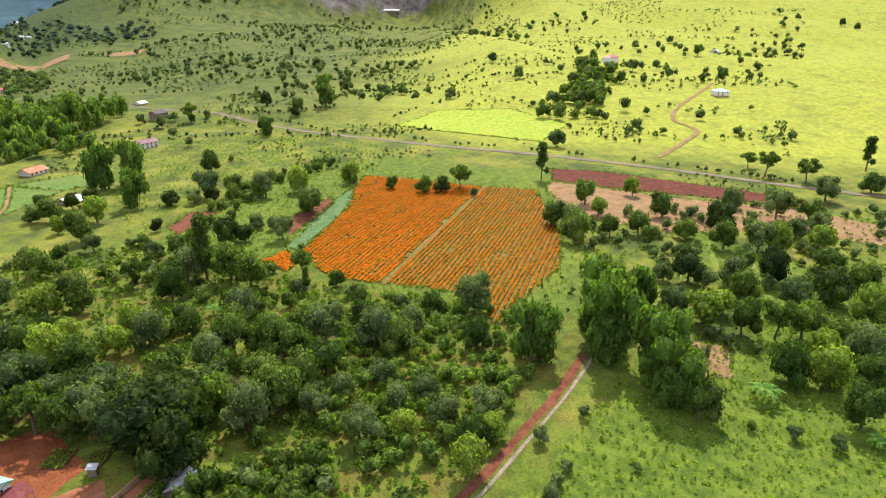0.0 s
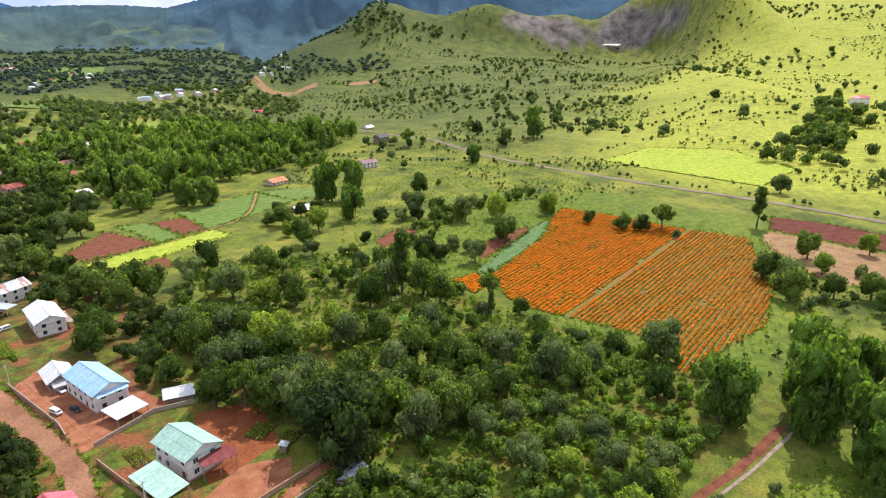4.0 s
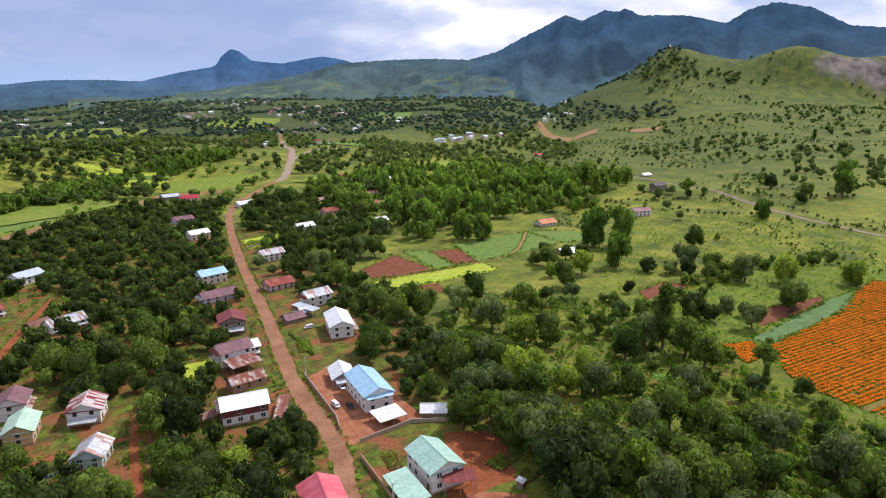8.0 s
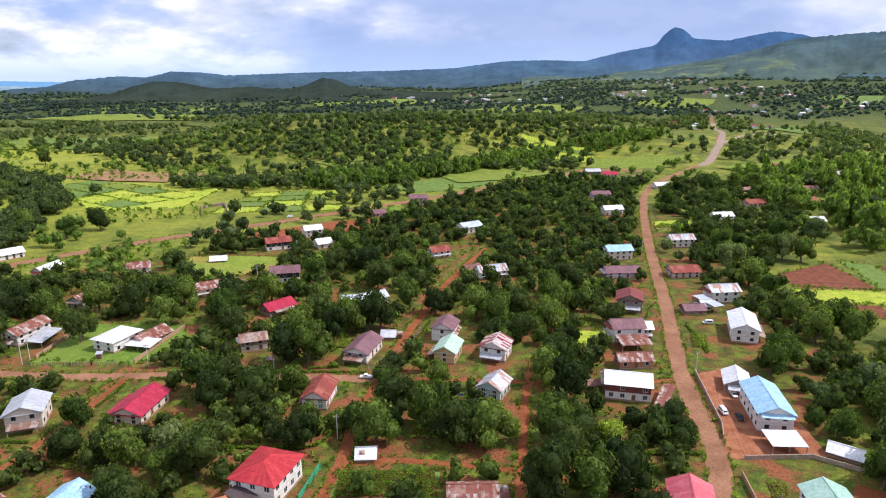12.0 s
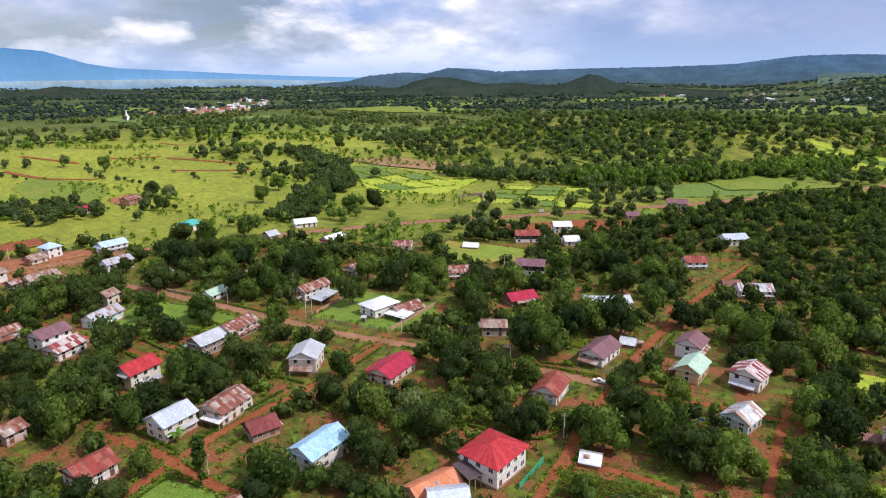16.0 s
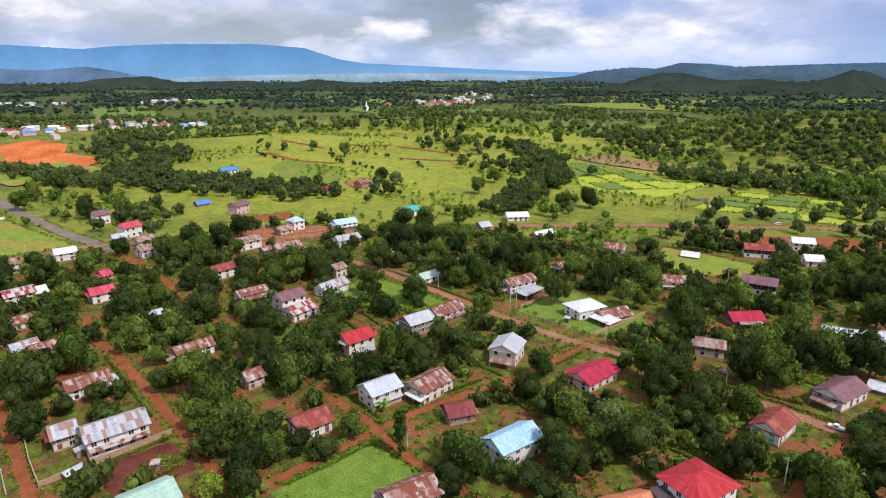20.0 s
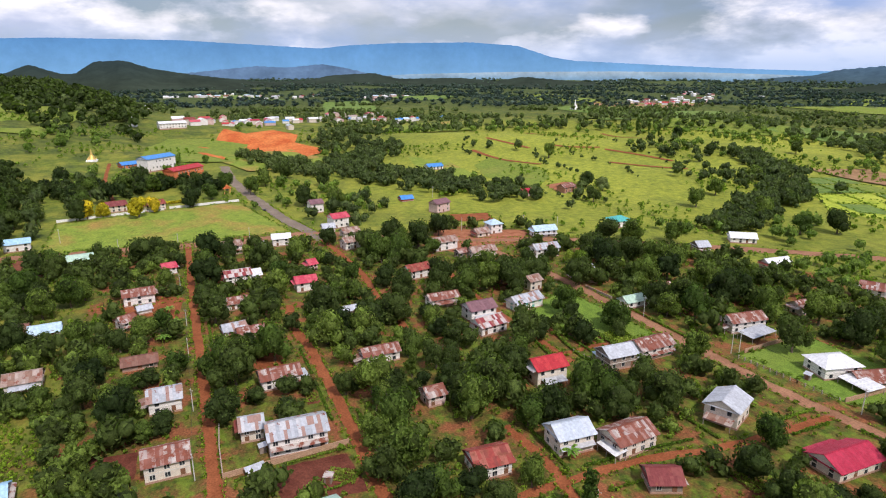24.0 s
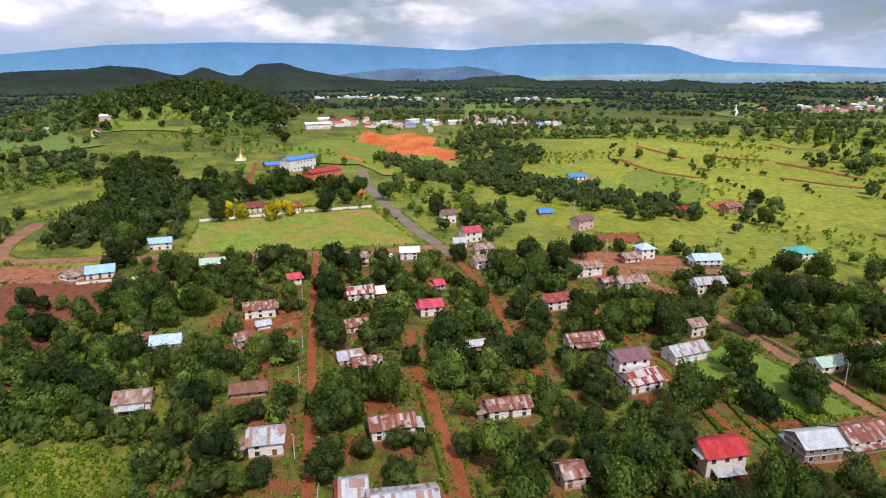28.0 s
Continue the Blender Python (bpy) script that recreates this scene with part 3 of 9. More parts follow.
lush = np.maximum(lush, 0.8 * inside([(205, 40), (250, 25), (420, 60), (440, 200), (390, 230), (230, 240), (215, 150)], fx + wob * 0.3, fy + wob * 0.3))
lush = np.maximum(lush, grove * 0.6)
west = np.exp(-(((fx + 560) / 330) ** 2 + ((fy - 420) / 260) ** 2))
lush = np.maximum(lush, 0.4 * west)
cover("lush", lush * 0.85)
cover("soil", np.maximum(village * 1.0, grove * 0.65))
bearing = np.degrees(np.arctan2(fx, fy))
lime = sstep(440, 560, fx + wob) * sstep(620, 430, fy) * (0.12 + 0.8 * sstep(56, 76, bearing + wob * 0.2))
lime = np.maximum(lime, 1.0 * np.exp(-(((fx + 560) / 210) ** 2 + ((fy - 330) / 200) ** 2)))
lime = np.maximum(lime, 0.42 * np.exp(-(((fx + 330) / 130) ** 2 + ((fy - 470) / 90) ** 2)))
for lx, ly, lrx, lry, amount in ((-450, 500, 210, 150, 0.9), (-640, 690, 190, 170, 0.85), (-225, 560, 110, 75, 0.55), (10, 830, 110, 60, 0.4), (-720, 420, 190, 180, 0.95), (-480, 190, 90, 90, 0.5)):
    lime = np.maximum(lime, amount * np.exp(-(((fx - lx) / lrx) ** 2 + ((fy - ly) / lry) ** 2)))
cover("lime", lime)
far = sstep(900, 1900, np.hypot(fx, fy)) * sstep(900, -200, fx)
inw = drawn_in(np.maximum(np.hypot(fx, fy), 1.0), bearing) / np.maximum(np.hypot(fx, fy), 1.0)
ix, iy = fx * inw, fy * inw
# hillside scrub, strengthened to paint cloud shade into the ground colour
hill_scrub_shade = 0.75 * np.exp(-(((ix - 988) / 220) ** 2 + ((iy - 916) / 200) ** 2)) + 0.6 * np.exp(-(((ix - 1250) / 250) ** 2 + ((iy - 797) / 200) ** 2))
hill_scrub_shade = np.maximum(hill_scrub_shade, 0.7 * sstep(470, 640, fx) * sstep(74, 58, bearing) * sstep(26, 40, bearing))
far = np.maximum(far, hill_scrub_shade)
far = np.maximum(far, 1.25 * sstep(1150, 2000, np.hypot(fx, fy)) * sstep(1.35, 0.85, fx / np.maximum(fy, 1.0)))
cover("scrub", np.maximum(0.75 * far, 1.2 * np.exp(-(((fx + 1170) / 330) ** 2 + ((fy + 260) / 200) ** 2))))
pit = [(1125, 760), (1212, 708), (1290, 658), (1370, 588), (1440, 535), (1500, 500), (1545, 478), (1562, 500), (1530, 570), (1460, 628), (1400, 645), (1330, 690), (1310, 742), (1268, 778), (1240, 748), (1180, 742)]
quarry = inside(pit, ix + 10 * np.sin(iy * 0.06), iy + 10 * np.sin(ix * 0.05 + 1)).astype(float)
cover("rock", quarry)

CLEAR_POLY, CLEAR_LINE = [], []      # no tree grows there
CLEAR_POLY.append([away(px, py) for px, py in pit])
MARGINS = []                         # field edges overgrown with weeds


def drape(name, poly, material, label="", lift=0.05, step=12.0, clear=True, category="field"):
    """A patch of other ground laid on the land inside a polygon."""
    xs, ys = [p[0] for p in poly], [p[1] for p in poly]
    rnd = random.Random(int(xs[0] * 3 + ys[0]))
    bm = bmesh.new()
    edge = []
    size = max(max(xs) - min(xs), max(ys) - min(ys))
    for (x0, y0), (x1, y1) in zip(poly, poly[1:] + poly[:1]):
        k = max(1, int(math.hypot(x1 - x0, y1 - y0) / (2.5 + size * 0.02)))
        wob_ = 0.25 + size * 0.004
        edge += [(x0 + (x1 - x0) * i / k + rnd.uniform(-wob_, wob_), y0 + (y1 - y0) * i / k + rnd.uniform(-wob_, wob_)) for i in range(k)]
    vs = [bm.verts.new((x, y, 0)) for x, y in edge]
    bm.faces.new(vs)
    for axis, lo, hi in ((0, min(xs), max(xs)), (1, min(ys), max(ys))):
        for k in range(1, int((hi - lo) / step) + 1):
            co, no = [0, 0, 0], [0, 0, 0]
            co[axis], no[axis] = lo + k * step, 1
            bmesh.ops.bisect_plane(bm, geom=bm.verts[:] + bm.edges[:] + bm.faces[:], plane_co=co, plane_no=no)
    for v in bm.verts:
        v.co.z = ground_z(v.co.x, v.co.y) + lift
    bm.normal_update()
    if sum(f.normal.z for f in bm.faces) < 0:
        bmesh.ops.reverse_faces(bm, faces=bm.faces[:])
    me = bpy.data.meshes.new(name)
    bm.to_mesh(me)
    bm.free()
    me.materials.append(material)
    if category == "field" and max(math.hypot(px, py) for px, py in poly) < 720:
        MARGINS.append(poly)
    if clear:
        CLEAR_POLY.append(poly)
    return tagged(new(name, me), label, category, kind="structure")


def smooth_line(pts, step=4.0):
    """A polyline rounded through its points."""
    out = []
    for k in range(len(pts) - 1):
        p0, p1, p2, p3 = (Vector(pts[max(k - 1, 0)]), Vector(pts[k]), Vector(pts[k + 1]), Vector(pts[min(k + 2, len(pts) - 1)]))
        n = max(2, int((p2 - p1).length / step))
        for j in range(n):
            t = j / n
            out.append(0.5 * ((2 * p1) + (p2 - p0) * t + (2 * p0 - 5 * p1 + 4 * p2 - p3) * t * t + (3 * p1 - p0 - 3 * p2 + p3) * t ** 3))
    return [tuple(p) for p in out] + [tuple(pts[-1])]


def lane(name, pts, width, material, label, lift=0.09, margin=2.5, clear=True):
    """A road or lane along a line, its edges uneven."""
    if material == M_TRACK:
        width *= 0.8
    line = smooth_line(pts)
    rnd = random.Random(len(line) * 7 + int(width * 10))
    v, f = [], []
    for k, (x, y) in enumerate(line):
        a, b = Vector(line[max(k - 1, 0)]), Vector(line[min(k + 1, len(line) - 1)])
        d = (b - a).normalized()
        n = Vector((-d.y, d.x))
        for s in (-1, -0.5, 0, 0.5, 1):
            w = width / 2 * s * (1 + (rnd.uniform(-0.24, 0.2) if abs(s) == 1 else 0))
            px, py = x + n.x * w, y + n.y * w
            v.append((px, py, ground_z(px, py) + lift - (0.03 if abs(s) == 0.5 else 0) - (0.04 if abs(s) == 1 else 0)))
    for k in range(len(line) - 1):
        for j in range(4):
            f.append((k * 5 + j, (k + 1) * 5 + j, (k + 1) * 5 + j + 1, k * 5 + j + 1)[::-1])
    if clear:
        CLEAR_LINE.append((pts, width / 2 + margin))
    return tagged(new(name, raw_mesh(name, v, f, material, smooth=True)), label, "road", kind="structure")


lane("road", [(20, 60), (36, 115), (47, 143), (53, 172), (53, 217), (61, 297), (71, 415), (87, 545), (104, 625), (128, 690), (172, 770), (216, 843), (262, 1010), (310, 1180), (364, 1465), (420, 1700)], 6.4, M_ROAD, "pinkish packed-earth main road through the village")
lane("road", [(188, 790), (207, 825), (232, 900), (254, 965), (290, 1100), (335, 1330), (372, 1490)], 10, M_CONC, "pale metalled stretch of the main road climbing away", lift=0.2)
lane("lane", [(252, 955), (285, 1015), (322, 1079), (390, 1125)], 6, M_CONC, "pale side road branching off", lift=0.2)
lane("road", [(604, 700), (552, 453), (527, 347), (512, 299), (492, 182), (483, 86), (465, -6), (443, -82), (420, -190), (400, -320)], 6, M_DUSTY, "dusty grey-brown country road along the fields", lift=0.35)
lane("road", [(-700, 26), (-640, 30), (-586, 37), (-477, 56), (-430, 68), (-405, 74)], 9, M_TAR, "worn grey road coming down into the village")
lane("road", [(-520, -200), (-436, -184), (-427, -120), (-424, -60), (-420, -7), (-418, 24), (-424, 66), (-405, 100), (-372, 160), (-352, 215), (-300, 300), (-250, 368), (-189, 433), (-130, 500), (-65, 575), (29, 695), (60, 730), (120, 740)], 10.5, M_ROAD, "pale dirt road round the edge of the village")
lane("lane", [(-423, -5), (-362, -3), (-290, 0), (-248, 2), (-201, 4), (-120, 6)], 4.6, M_TRACK, "straight red-earth lane between gardens")
lane("lane", [(-410, 73), (-338, 81), (-296, 80), (-250, 82)], 4.5, M_TRACK, "narrow red-earth lane with a hedge")
lane("lane", [(-300, 40), (-274, 38), (-253, 41), (-220, 43), (-195, 44), (-160, 45), (-120, 48)], 4.8, M_TRACK, "broad red-earth lane between gardens")
lane("lane", [(-345, 126), (-294, 124), (-250, 126), (-205, 130)], 4, M_TRACK, "narrow red-earth lane with a hedge")
lane("lane", [(-360, 160), (-326, 168), (-287, 175), (-251, 178), (-213, 181), (-177, 183), (-152, 186), (-126, 191), (-85, 196), (-53, 199)], 5.5, M_ROAD, "red-earth village street beside the walled lawn")
lane("lane", [(-142, 30), (-142, 56), (-145, 87), (-146, 117), (-143, 143), (-144, 187)], 4, M_TRACK, "red-earth lane with weedy verges")
lane("lane", [(-175, 88), (-155, 91), (-127, 90), (-100, 93)], 4, M_TRACK, "red-earth lane past a pale house")
lane("lane", [(-52, 120), (-52, 144), (-54, 165), (-54, 200), (-53, 236), (-50, 266), (-47, 302), (-40, 341), (-32, 380)], 5, M_TRACK, "red-earth lane beneath the trees")
lane("lane", [(-52, 148), (-36, 152), (-18, 152), (-2, 152), (14, 150), (40, 148)], 3.5, M_TRACK, "earth track across the gardens")
lane("lane", [(-2, 110), (-2, 144), (-2, 198), (0, 225)], 3.5, M_TRACK, "worn footpath along a garden")
lane("lane", [(-52, 200), (-20, 203), (20, 207), (50, 214)], 3.5, M_TRACK, "earth lane between house plots")
lane("lane", [(-324, -45), (-324, -18), (-322, 0)], 4, M_TRACK, "short red-earth side lane")
lane("lane", [(-205, 110), (-212, 130), (-214, 160), (-213, 181)], 3.2, M_TRACK, "weedy earth lane between hedges")
lane("lane", [(184, 16), (160, 21), (145, 25), (113, 34), (80, 44), (56, 56)], 1.0, M_CONC, "narrow pale concrete path through the gardens", lift=0.14)
lane("lane", [(185.6, 18.9), (160.5, 23.5), (145.6, 27.7), (113.7, 36.9), (85.8, 46.4)], 2.8, M_PLOUGH, "bare brown earth beside the path", lift=0.06)
lane("lane", [(840, -55), (720, -20), (640, -10), (600, -30), (560, -20), (500, 0)], 4, M_SAND, "sandy track up the meadow", lift=0.5)
lane("lane", [(130, 328), (170, 329), (205, 333), (240, 345), (283, 392)], 2.5, M_SAND, "field track between the plots")
lane("lane", [(-560, -60), (-640, -75), (-720, -80)], 4, M_TRACK, "reddish track up to the shrine", lift=0.4)

FIELD = [(381, 189), (382, 151), (378, 111), (381, 72), (330, 53), (294, 43), (257, 38), (232, 44), (210, 50), (196, 52), (208, 57), (219, 60), (219, 82), (217, 122), (221, 134), (240, 155), (315, 167), (350, 181)]
drape("field", FIELD, M_FLOWERBED, "brown field planted with rows of orange marigolds", 0.05)
drape("field", [(224, 166), (238, 162), (229, 150), (216, 148)], M_FLOWERBED, "small patch of orange marigolds", 0.05)
drape("field", [(238, 164), (243, 156), (331, 168), (348, 183), (323, 181)], M_BLUECROP, "strip of blue-green vegetables beside the marigolds", 0.06)
drape("field", [(248, 238), (276, 246), (280, 230), (240, 226)], M_PLOUGH, "bare strip of red soil", 0.06)
drape("field", [(270, 188), (326, 186), (316, 177), (258, 172)], M_PLOUGH, "bare strip of brown soil", 0.06)
drape("field", [(441, 72), (445, 42), (436, 1), (424, -41), (411, -84), (390, -83), (396, -39), (399, -9), (403, 37), (409, 66)], M_DARKSOIL, "dark red ploughed strip below the road", 0.12)
drape("field", [(405, 66), (399, 30), (390, -10), (388, -80), (365, -118), (335, -106), (345, -64), (322, -8), (338, 42), (385, 66)], M_SAND, "sandy bare ground with young trees", 0.07, clear=False)
drape("field", [(547, 189), (560, 240), (640, 225), (656, 150), (602, 84), (530, 95)], M_LIME, "lush lime-green field beside the road", 0.5)
drape("field", [(128, 349), (164, 377), (171, 330), (131, 329)], M_PLOUGH, "bare reddish plot", 0.06)
drape("field", [(190, 374), (211, 371), (204, 334), (188, 336)], M_PLOUGH, "bare reddish plot", 0.06)
drape("field", [(172, 383), (189, 376), (187, 334), (173, 331)], M_CROP, "green vegetable plot", 0.06)
drape("field", [(212, 385), (284, 394), (284, 350), (206, 334)], M_CROP, "smooth green field", 0.05)
drape("field", [(286, 394), (320, 380), (320, 350), (286, 350)], M_CROP, "bright green rice field", 0.07)
drape("field", [(128, 326), (205, 331), (206, 312), (132, 306)], M_LIME, "yellow-green vegetable plot", 0.06)
drape("field", [(132, 304), (160, 306), (156, 288), (134, 290)], M_PLOUGH, "small bare plot", 0.06)
drape("field", [(82, 472), (113, 486), (110, 459), (82, 441)], M_LIME, "lime-green vegetable garden", 0.06)
drape("field", [(14, 254), (32, 257), (31, 243), (13, 241)], M_LIME, "lime-green vegetable bed", 0.06)
drape("pitch", [(-428, -84), (-503, -89), (-525, -24), (-536, 30), (-432, 58)], M_PITCH, "worn grass sports pitch", 0.06)
CLEAR_POLY.append([(-196, 186), (-140, 191), (-133, 224), (-148, 241), (-199, 234)])
drape("field", [(-51.3, 143.8), (-24.2, 149), (-23.7, 137.8), (-50.4, 133.8)], M_CROP, "dark green vegetable field in rows", 0.06)
drape("lawn", [(-198, 308), (-205, 336), (-175, 342), (-147, 343), (-147, 316), (-172, 296)], M_PITCH, "grassy plot worn to red earth round an open shed", 0.07)
drape("lawn", [(-118, 476), (-122, 500), (-104, 497), (-106, 472)], M_LAWN, "grass verge behind a pink house", 0.07)
drape("lawn", [(-188, 193), (-193, 231), (-150, 236), (-141, 222), (-147, 197.5), (-162, 197)], M_LAWN, "bright mown lawn behind a low fence", 0.06)
drape("lawn", [(-254, 136), (-275, 167), (-243, 172), (-214, 176), (-216, 150), (-232, 142)], M_LAWN, "bright green grass beside the street", 0.06)
drape("field", [(-138, 53), (-142, 85), (-124, 88), (-104, 84), (-106, 56)], M_LAWN, "grassy plot inside a hedge", 0.06)
drape("yard", [(-178, 19), (-178, 40), (-160, 42), (-160, 21)], M_DARKSOIL, "bare dark red yard", 0.06, category="yard")
drape("yard", [(58, 219), (68, 226), (82, 205), (84, 172), (56, 166)], M_EARTH, "reddish swept yard beside the house", 0.07, category="yard")
drape("yard", [(86, 160), (102, 152), (92, 128), (70, 128), (75, 141)], M_TRACK, "bare red yard", 0.07, category="yard")
drape("yard", [(-318, 152), (-300, 172), (-330, 176), (-340, 160)], M_TRACK, "bare red yard", 0.06, category="yard")
drape("yard", [(-404, 150), (-382, 205), (-360, 190), (-352, 140), (-372, 128)], M_EARTH, "bare red yard beside the road", 0.06, category="yard")
drape("yard", [(-205, 385), (-150, 440), (-120, 452), (-118, 425), (-160, 380)], M_TRACK, "bare red ground by the road", 0.06, category="yard")
drape("yard", [(-318, -35), (-300, -8), (-326, -5), (-335, -20)], M_TRACK, "bare red garden soil", 0.05, category="yard")
drape("yard", [(-345, 6), (-340, 16), (-362, 18), (-362, 6)], M_TRACK, "bare red yard", 0.06, category="yard")
drape("yard", [(-245, 8), (-236, 30), (-258, 34), (-262, 10)], M_TRACK, "bare red garden soil", 0.05, clear=False, category="yard")
drape("yard", [(62, 123), (79, 129), (90, 121), (83, 113), (69, 112.6)], M_EARTH, "bare red earth behind the green-roofed house", 0.04, category="yard", clear=False)
lane("path", [(73, 107.6), (84, 110), (95, 110.5)], 3.6, M_EARTH, "narrow brown path between garden walls")
drape("yard", [(-200, -27), (-187, -26), (-186, -15), (-199, -15)], M_DARKSOIL, "bare dark red garden", 0.05, category="yard")
drape("field", [(-395, -160), (-330, -150), (-330, -95), (-395, -100)], M_PLOUGH, "reddish ploughed plot", 0.06)
drape("field", [(-420, -175), (-405, -112), (-382, -112), (-392, -178)], M_EARTH, "reddish bare plot by the school", 0.07)
drape("field", [(-385, -92), (-420, -96), (-418, -70), (-380, -66)], M_PLOUGH, "reddish ploughed plot", 0.06)
drape("field", [(-320, -130), (-262, -118), (-268, -88), (-320, -94)], M_PLOUGH, "bare red orchard soil", 0.06, clear=False)
drape("field", [(-842, -16), (-890, 22), (-955, 36), (-915, 62), (-930, 100), (-890, 128), (-850, 118), (-788, 149), (-752, 120), (-716, 92), (-742, 70), (-790, 62), (-770, 40), (-738, 28), (-775, 6)], M_ORANGE, "raw orange earth of a levelled hilltop", 1.2)
drape("field", [(-440, 172), (-420, 168), (-412, 196), (-436, 200)], M_TRACK, "freshly dug red soil", 0.1)
rt = random.Random(41)
for quad_ in ([(-256, 448), (-152, 480), (-190, 572), (-262, 545)], [(-338, 455), (-300, 520), (-448, 572), (-455, 497)], [(-20, 800), (60, 770), (70, 850), (-30, 880)]):
    (ax, ay), (bx, by), (cx, cy), (dx, dy) = quad_
    spot = lambda u, v: ((ax * (1 - u) + bx * u) * (1 - v) + (dx * (1 - u) + cx * u) * v, (ay * (1 - u) + by * u) * (1 - v) + (dy * (1 - u) + cy * u) * v)
    for i in range(3):
        for j in range(4):
            if rt.random() < 0.12:
                continue
            u0, u1, v0, v1 = i / 3 + 0.012, (i + 1) / 3 - 0.012, j / 4 + 0.015, (j + 1) / 4 - 0.015
            which = rt.choice((0, 0, 1, 1, 2))
            drape("field", [spot(u0, v0), spot(u1, v0 + rt.uniform(-0.02, 0.02)), spot(u1, v1), spot(u0, v1 + rt.uniform(-0.02, 0.02))], (M_LIME, M_CROP, M_MEADOW)[which], ("yellow-green terraced plot", "bright green terraced plot", "grassy terraced plot")[which] + " with weedy banks", 0.3, 25.0)
drape("field", [(-300, 560), (-340, 520), (-400, 480), (-350, 440), (-290, 470)], M_LIME, "yellow-green terraced fields", 0.1)
drape("field", [(-110, 560), (-60, 600), (-10, 690), (-60, 700), (-160, 590)], M_CROP, "smooth green field beyond the road", 0.1)
drape("field", [(60, 740), (130, 760), (200, 850), (130, 820), (50, 790)], M_MEADOW, "rough meadow beside the road", 0.1)


drape("field", [(206, -12), (207, -26), (186, -26), (182, -12)], M_SAND, "worn sandy ground among the orchard trees", 0.06, clear=False)
lane("grass_strip", [(286, -12), (265, -13), (244, -15)], 3.0, M_MEADOW, "pale grass strip between orchard rows", lift=0.06, clear=False)
lane("grass_strip", [(315, -25), (285, -27), (255, -29)], 3.0, M_MEADOW, "pale grass strip between orchard rows", lift=0.06, clear=False)
lane("grass_strip", [(292, -42), (269, -43), (246, -45)], 3.0, M_MEADOW, "pale grass strip between orchard rows", lift=0.06, clear=False)
lane("grass_strip", [(299, -59), (275, -58), (251, -58)], 3.0, M_MEADOW, "pale grass strip between orchard rows", lift=0.06, clear=False)

# fields scattered over the far plain
rf = np.random.RandomState(77)
for k in range(40):
    az, d = radians(rf.uniform(-28, 118)), rf.uniform(620, 2400)
    cx, cy = -math.sin(az) * d, math.cos(az) * d
    a, l, w = rf.uniform(-0.5, 0.5) + (0.3 if cx < -300 else 0.9), rf.uniform(0.05, 0.1) * d + 15, rf.uniform(0.025, 0.06) * d + 12
    ca, sa = math.cos(a), math.sin(a)
    pts = [(cx + (u * ca - v * sa) * (1 + rf.uniform(-0.15, 0.15)), cy + (u * sa + v * ca) * (1 + 0 * k)) for u, v in ((-l, -w), (0, -w * 1.15), (l, -w), (l * 1.05, w * 0.2), (l, w), (-l, w))]
    which = rf.randint(8)
    drape("field", pts, [M_MEADOW, M_MEADOW, M_MEADOW, M_CROP, M_CROP, M_MEADOW, M_PITCH, M_SAND][which], ["pale green meadow", "pale green meadow", "bright green meadow", "green field", "green field", "pale green meadow", "yellowing field", "bare sandy field"][which] + " on the far plain", 0.6 + d * 0.0006, 60.0, clear=False)

for pts in ([(-753, 341), (-720, 352), (-682, 365)], [(-690, 395), (-668, 410), (-650, 440)], [(-640, 440), (-600, 457), (-560, 470)], [(-582, 406), (-545, 430), (-520, 455)], [(-770, 523), (-720, 520), (-690, 540)], [(-700, 300), (-640, 310), (-600, 335)], [(-820, 430), (-780, 450), (-740, 470)]):
    lane("bank", pts, 7.0, M_TRACK, "bare red cut across the grassy ridge", lift=0.5, clear=False)
drape("field", [(885, 1235), (960, 1205), (1040, 1172), (1095, 1225), (1010, 1262), (950, 1300)], M_SAND, "stripped earth where ground is being levelled", 0.8, 20.0)
drape("field", [(1100, 1130), (1150, 1090), (1210, 1120), (1150, 1160)], M_SAND, "stripped earth where ground is being levelled", 0.8, 20.0)
drape("yard", [(-480, 285), (-510, 290), (-515, 315), (-488, 318)], M_EARTH, "dug red plot round a brick house", 0.2)
drape("field", [(-700, 220), (-640, 250), (-560, 250), (-520, 225), (-600, 205)], M_PITCH, "yellowing meadow", 0.3, clear=False)
drape("field", [(-560, 255), (-620, 268), (-655, 300), (-590, 325), (-540, 312), (-505, 280)], M_MEADOW, "bright meadow", 0.35, clear=False)


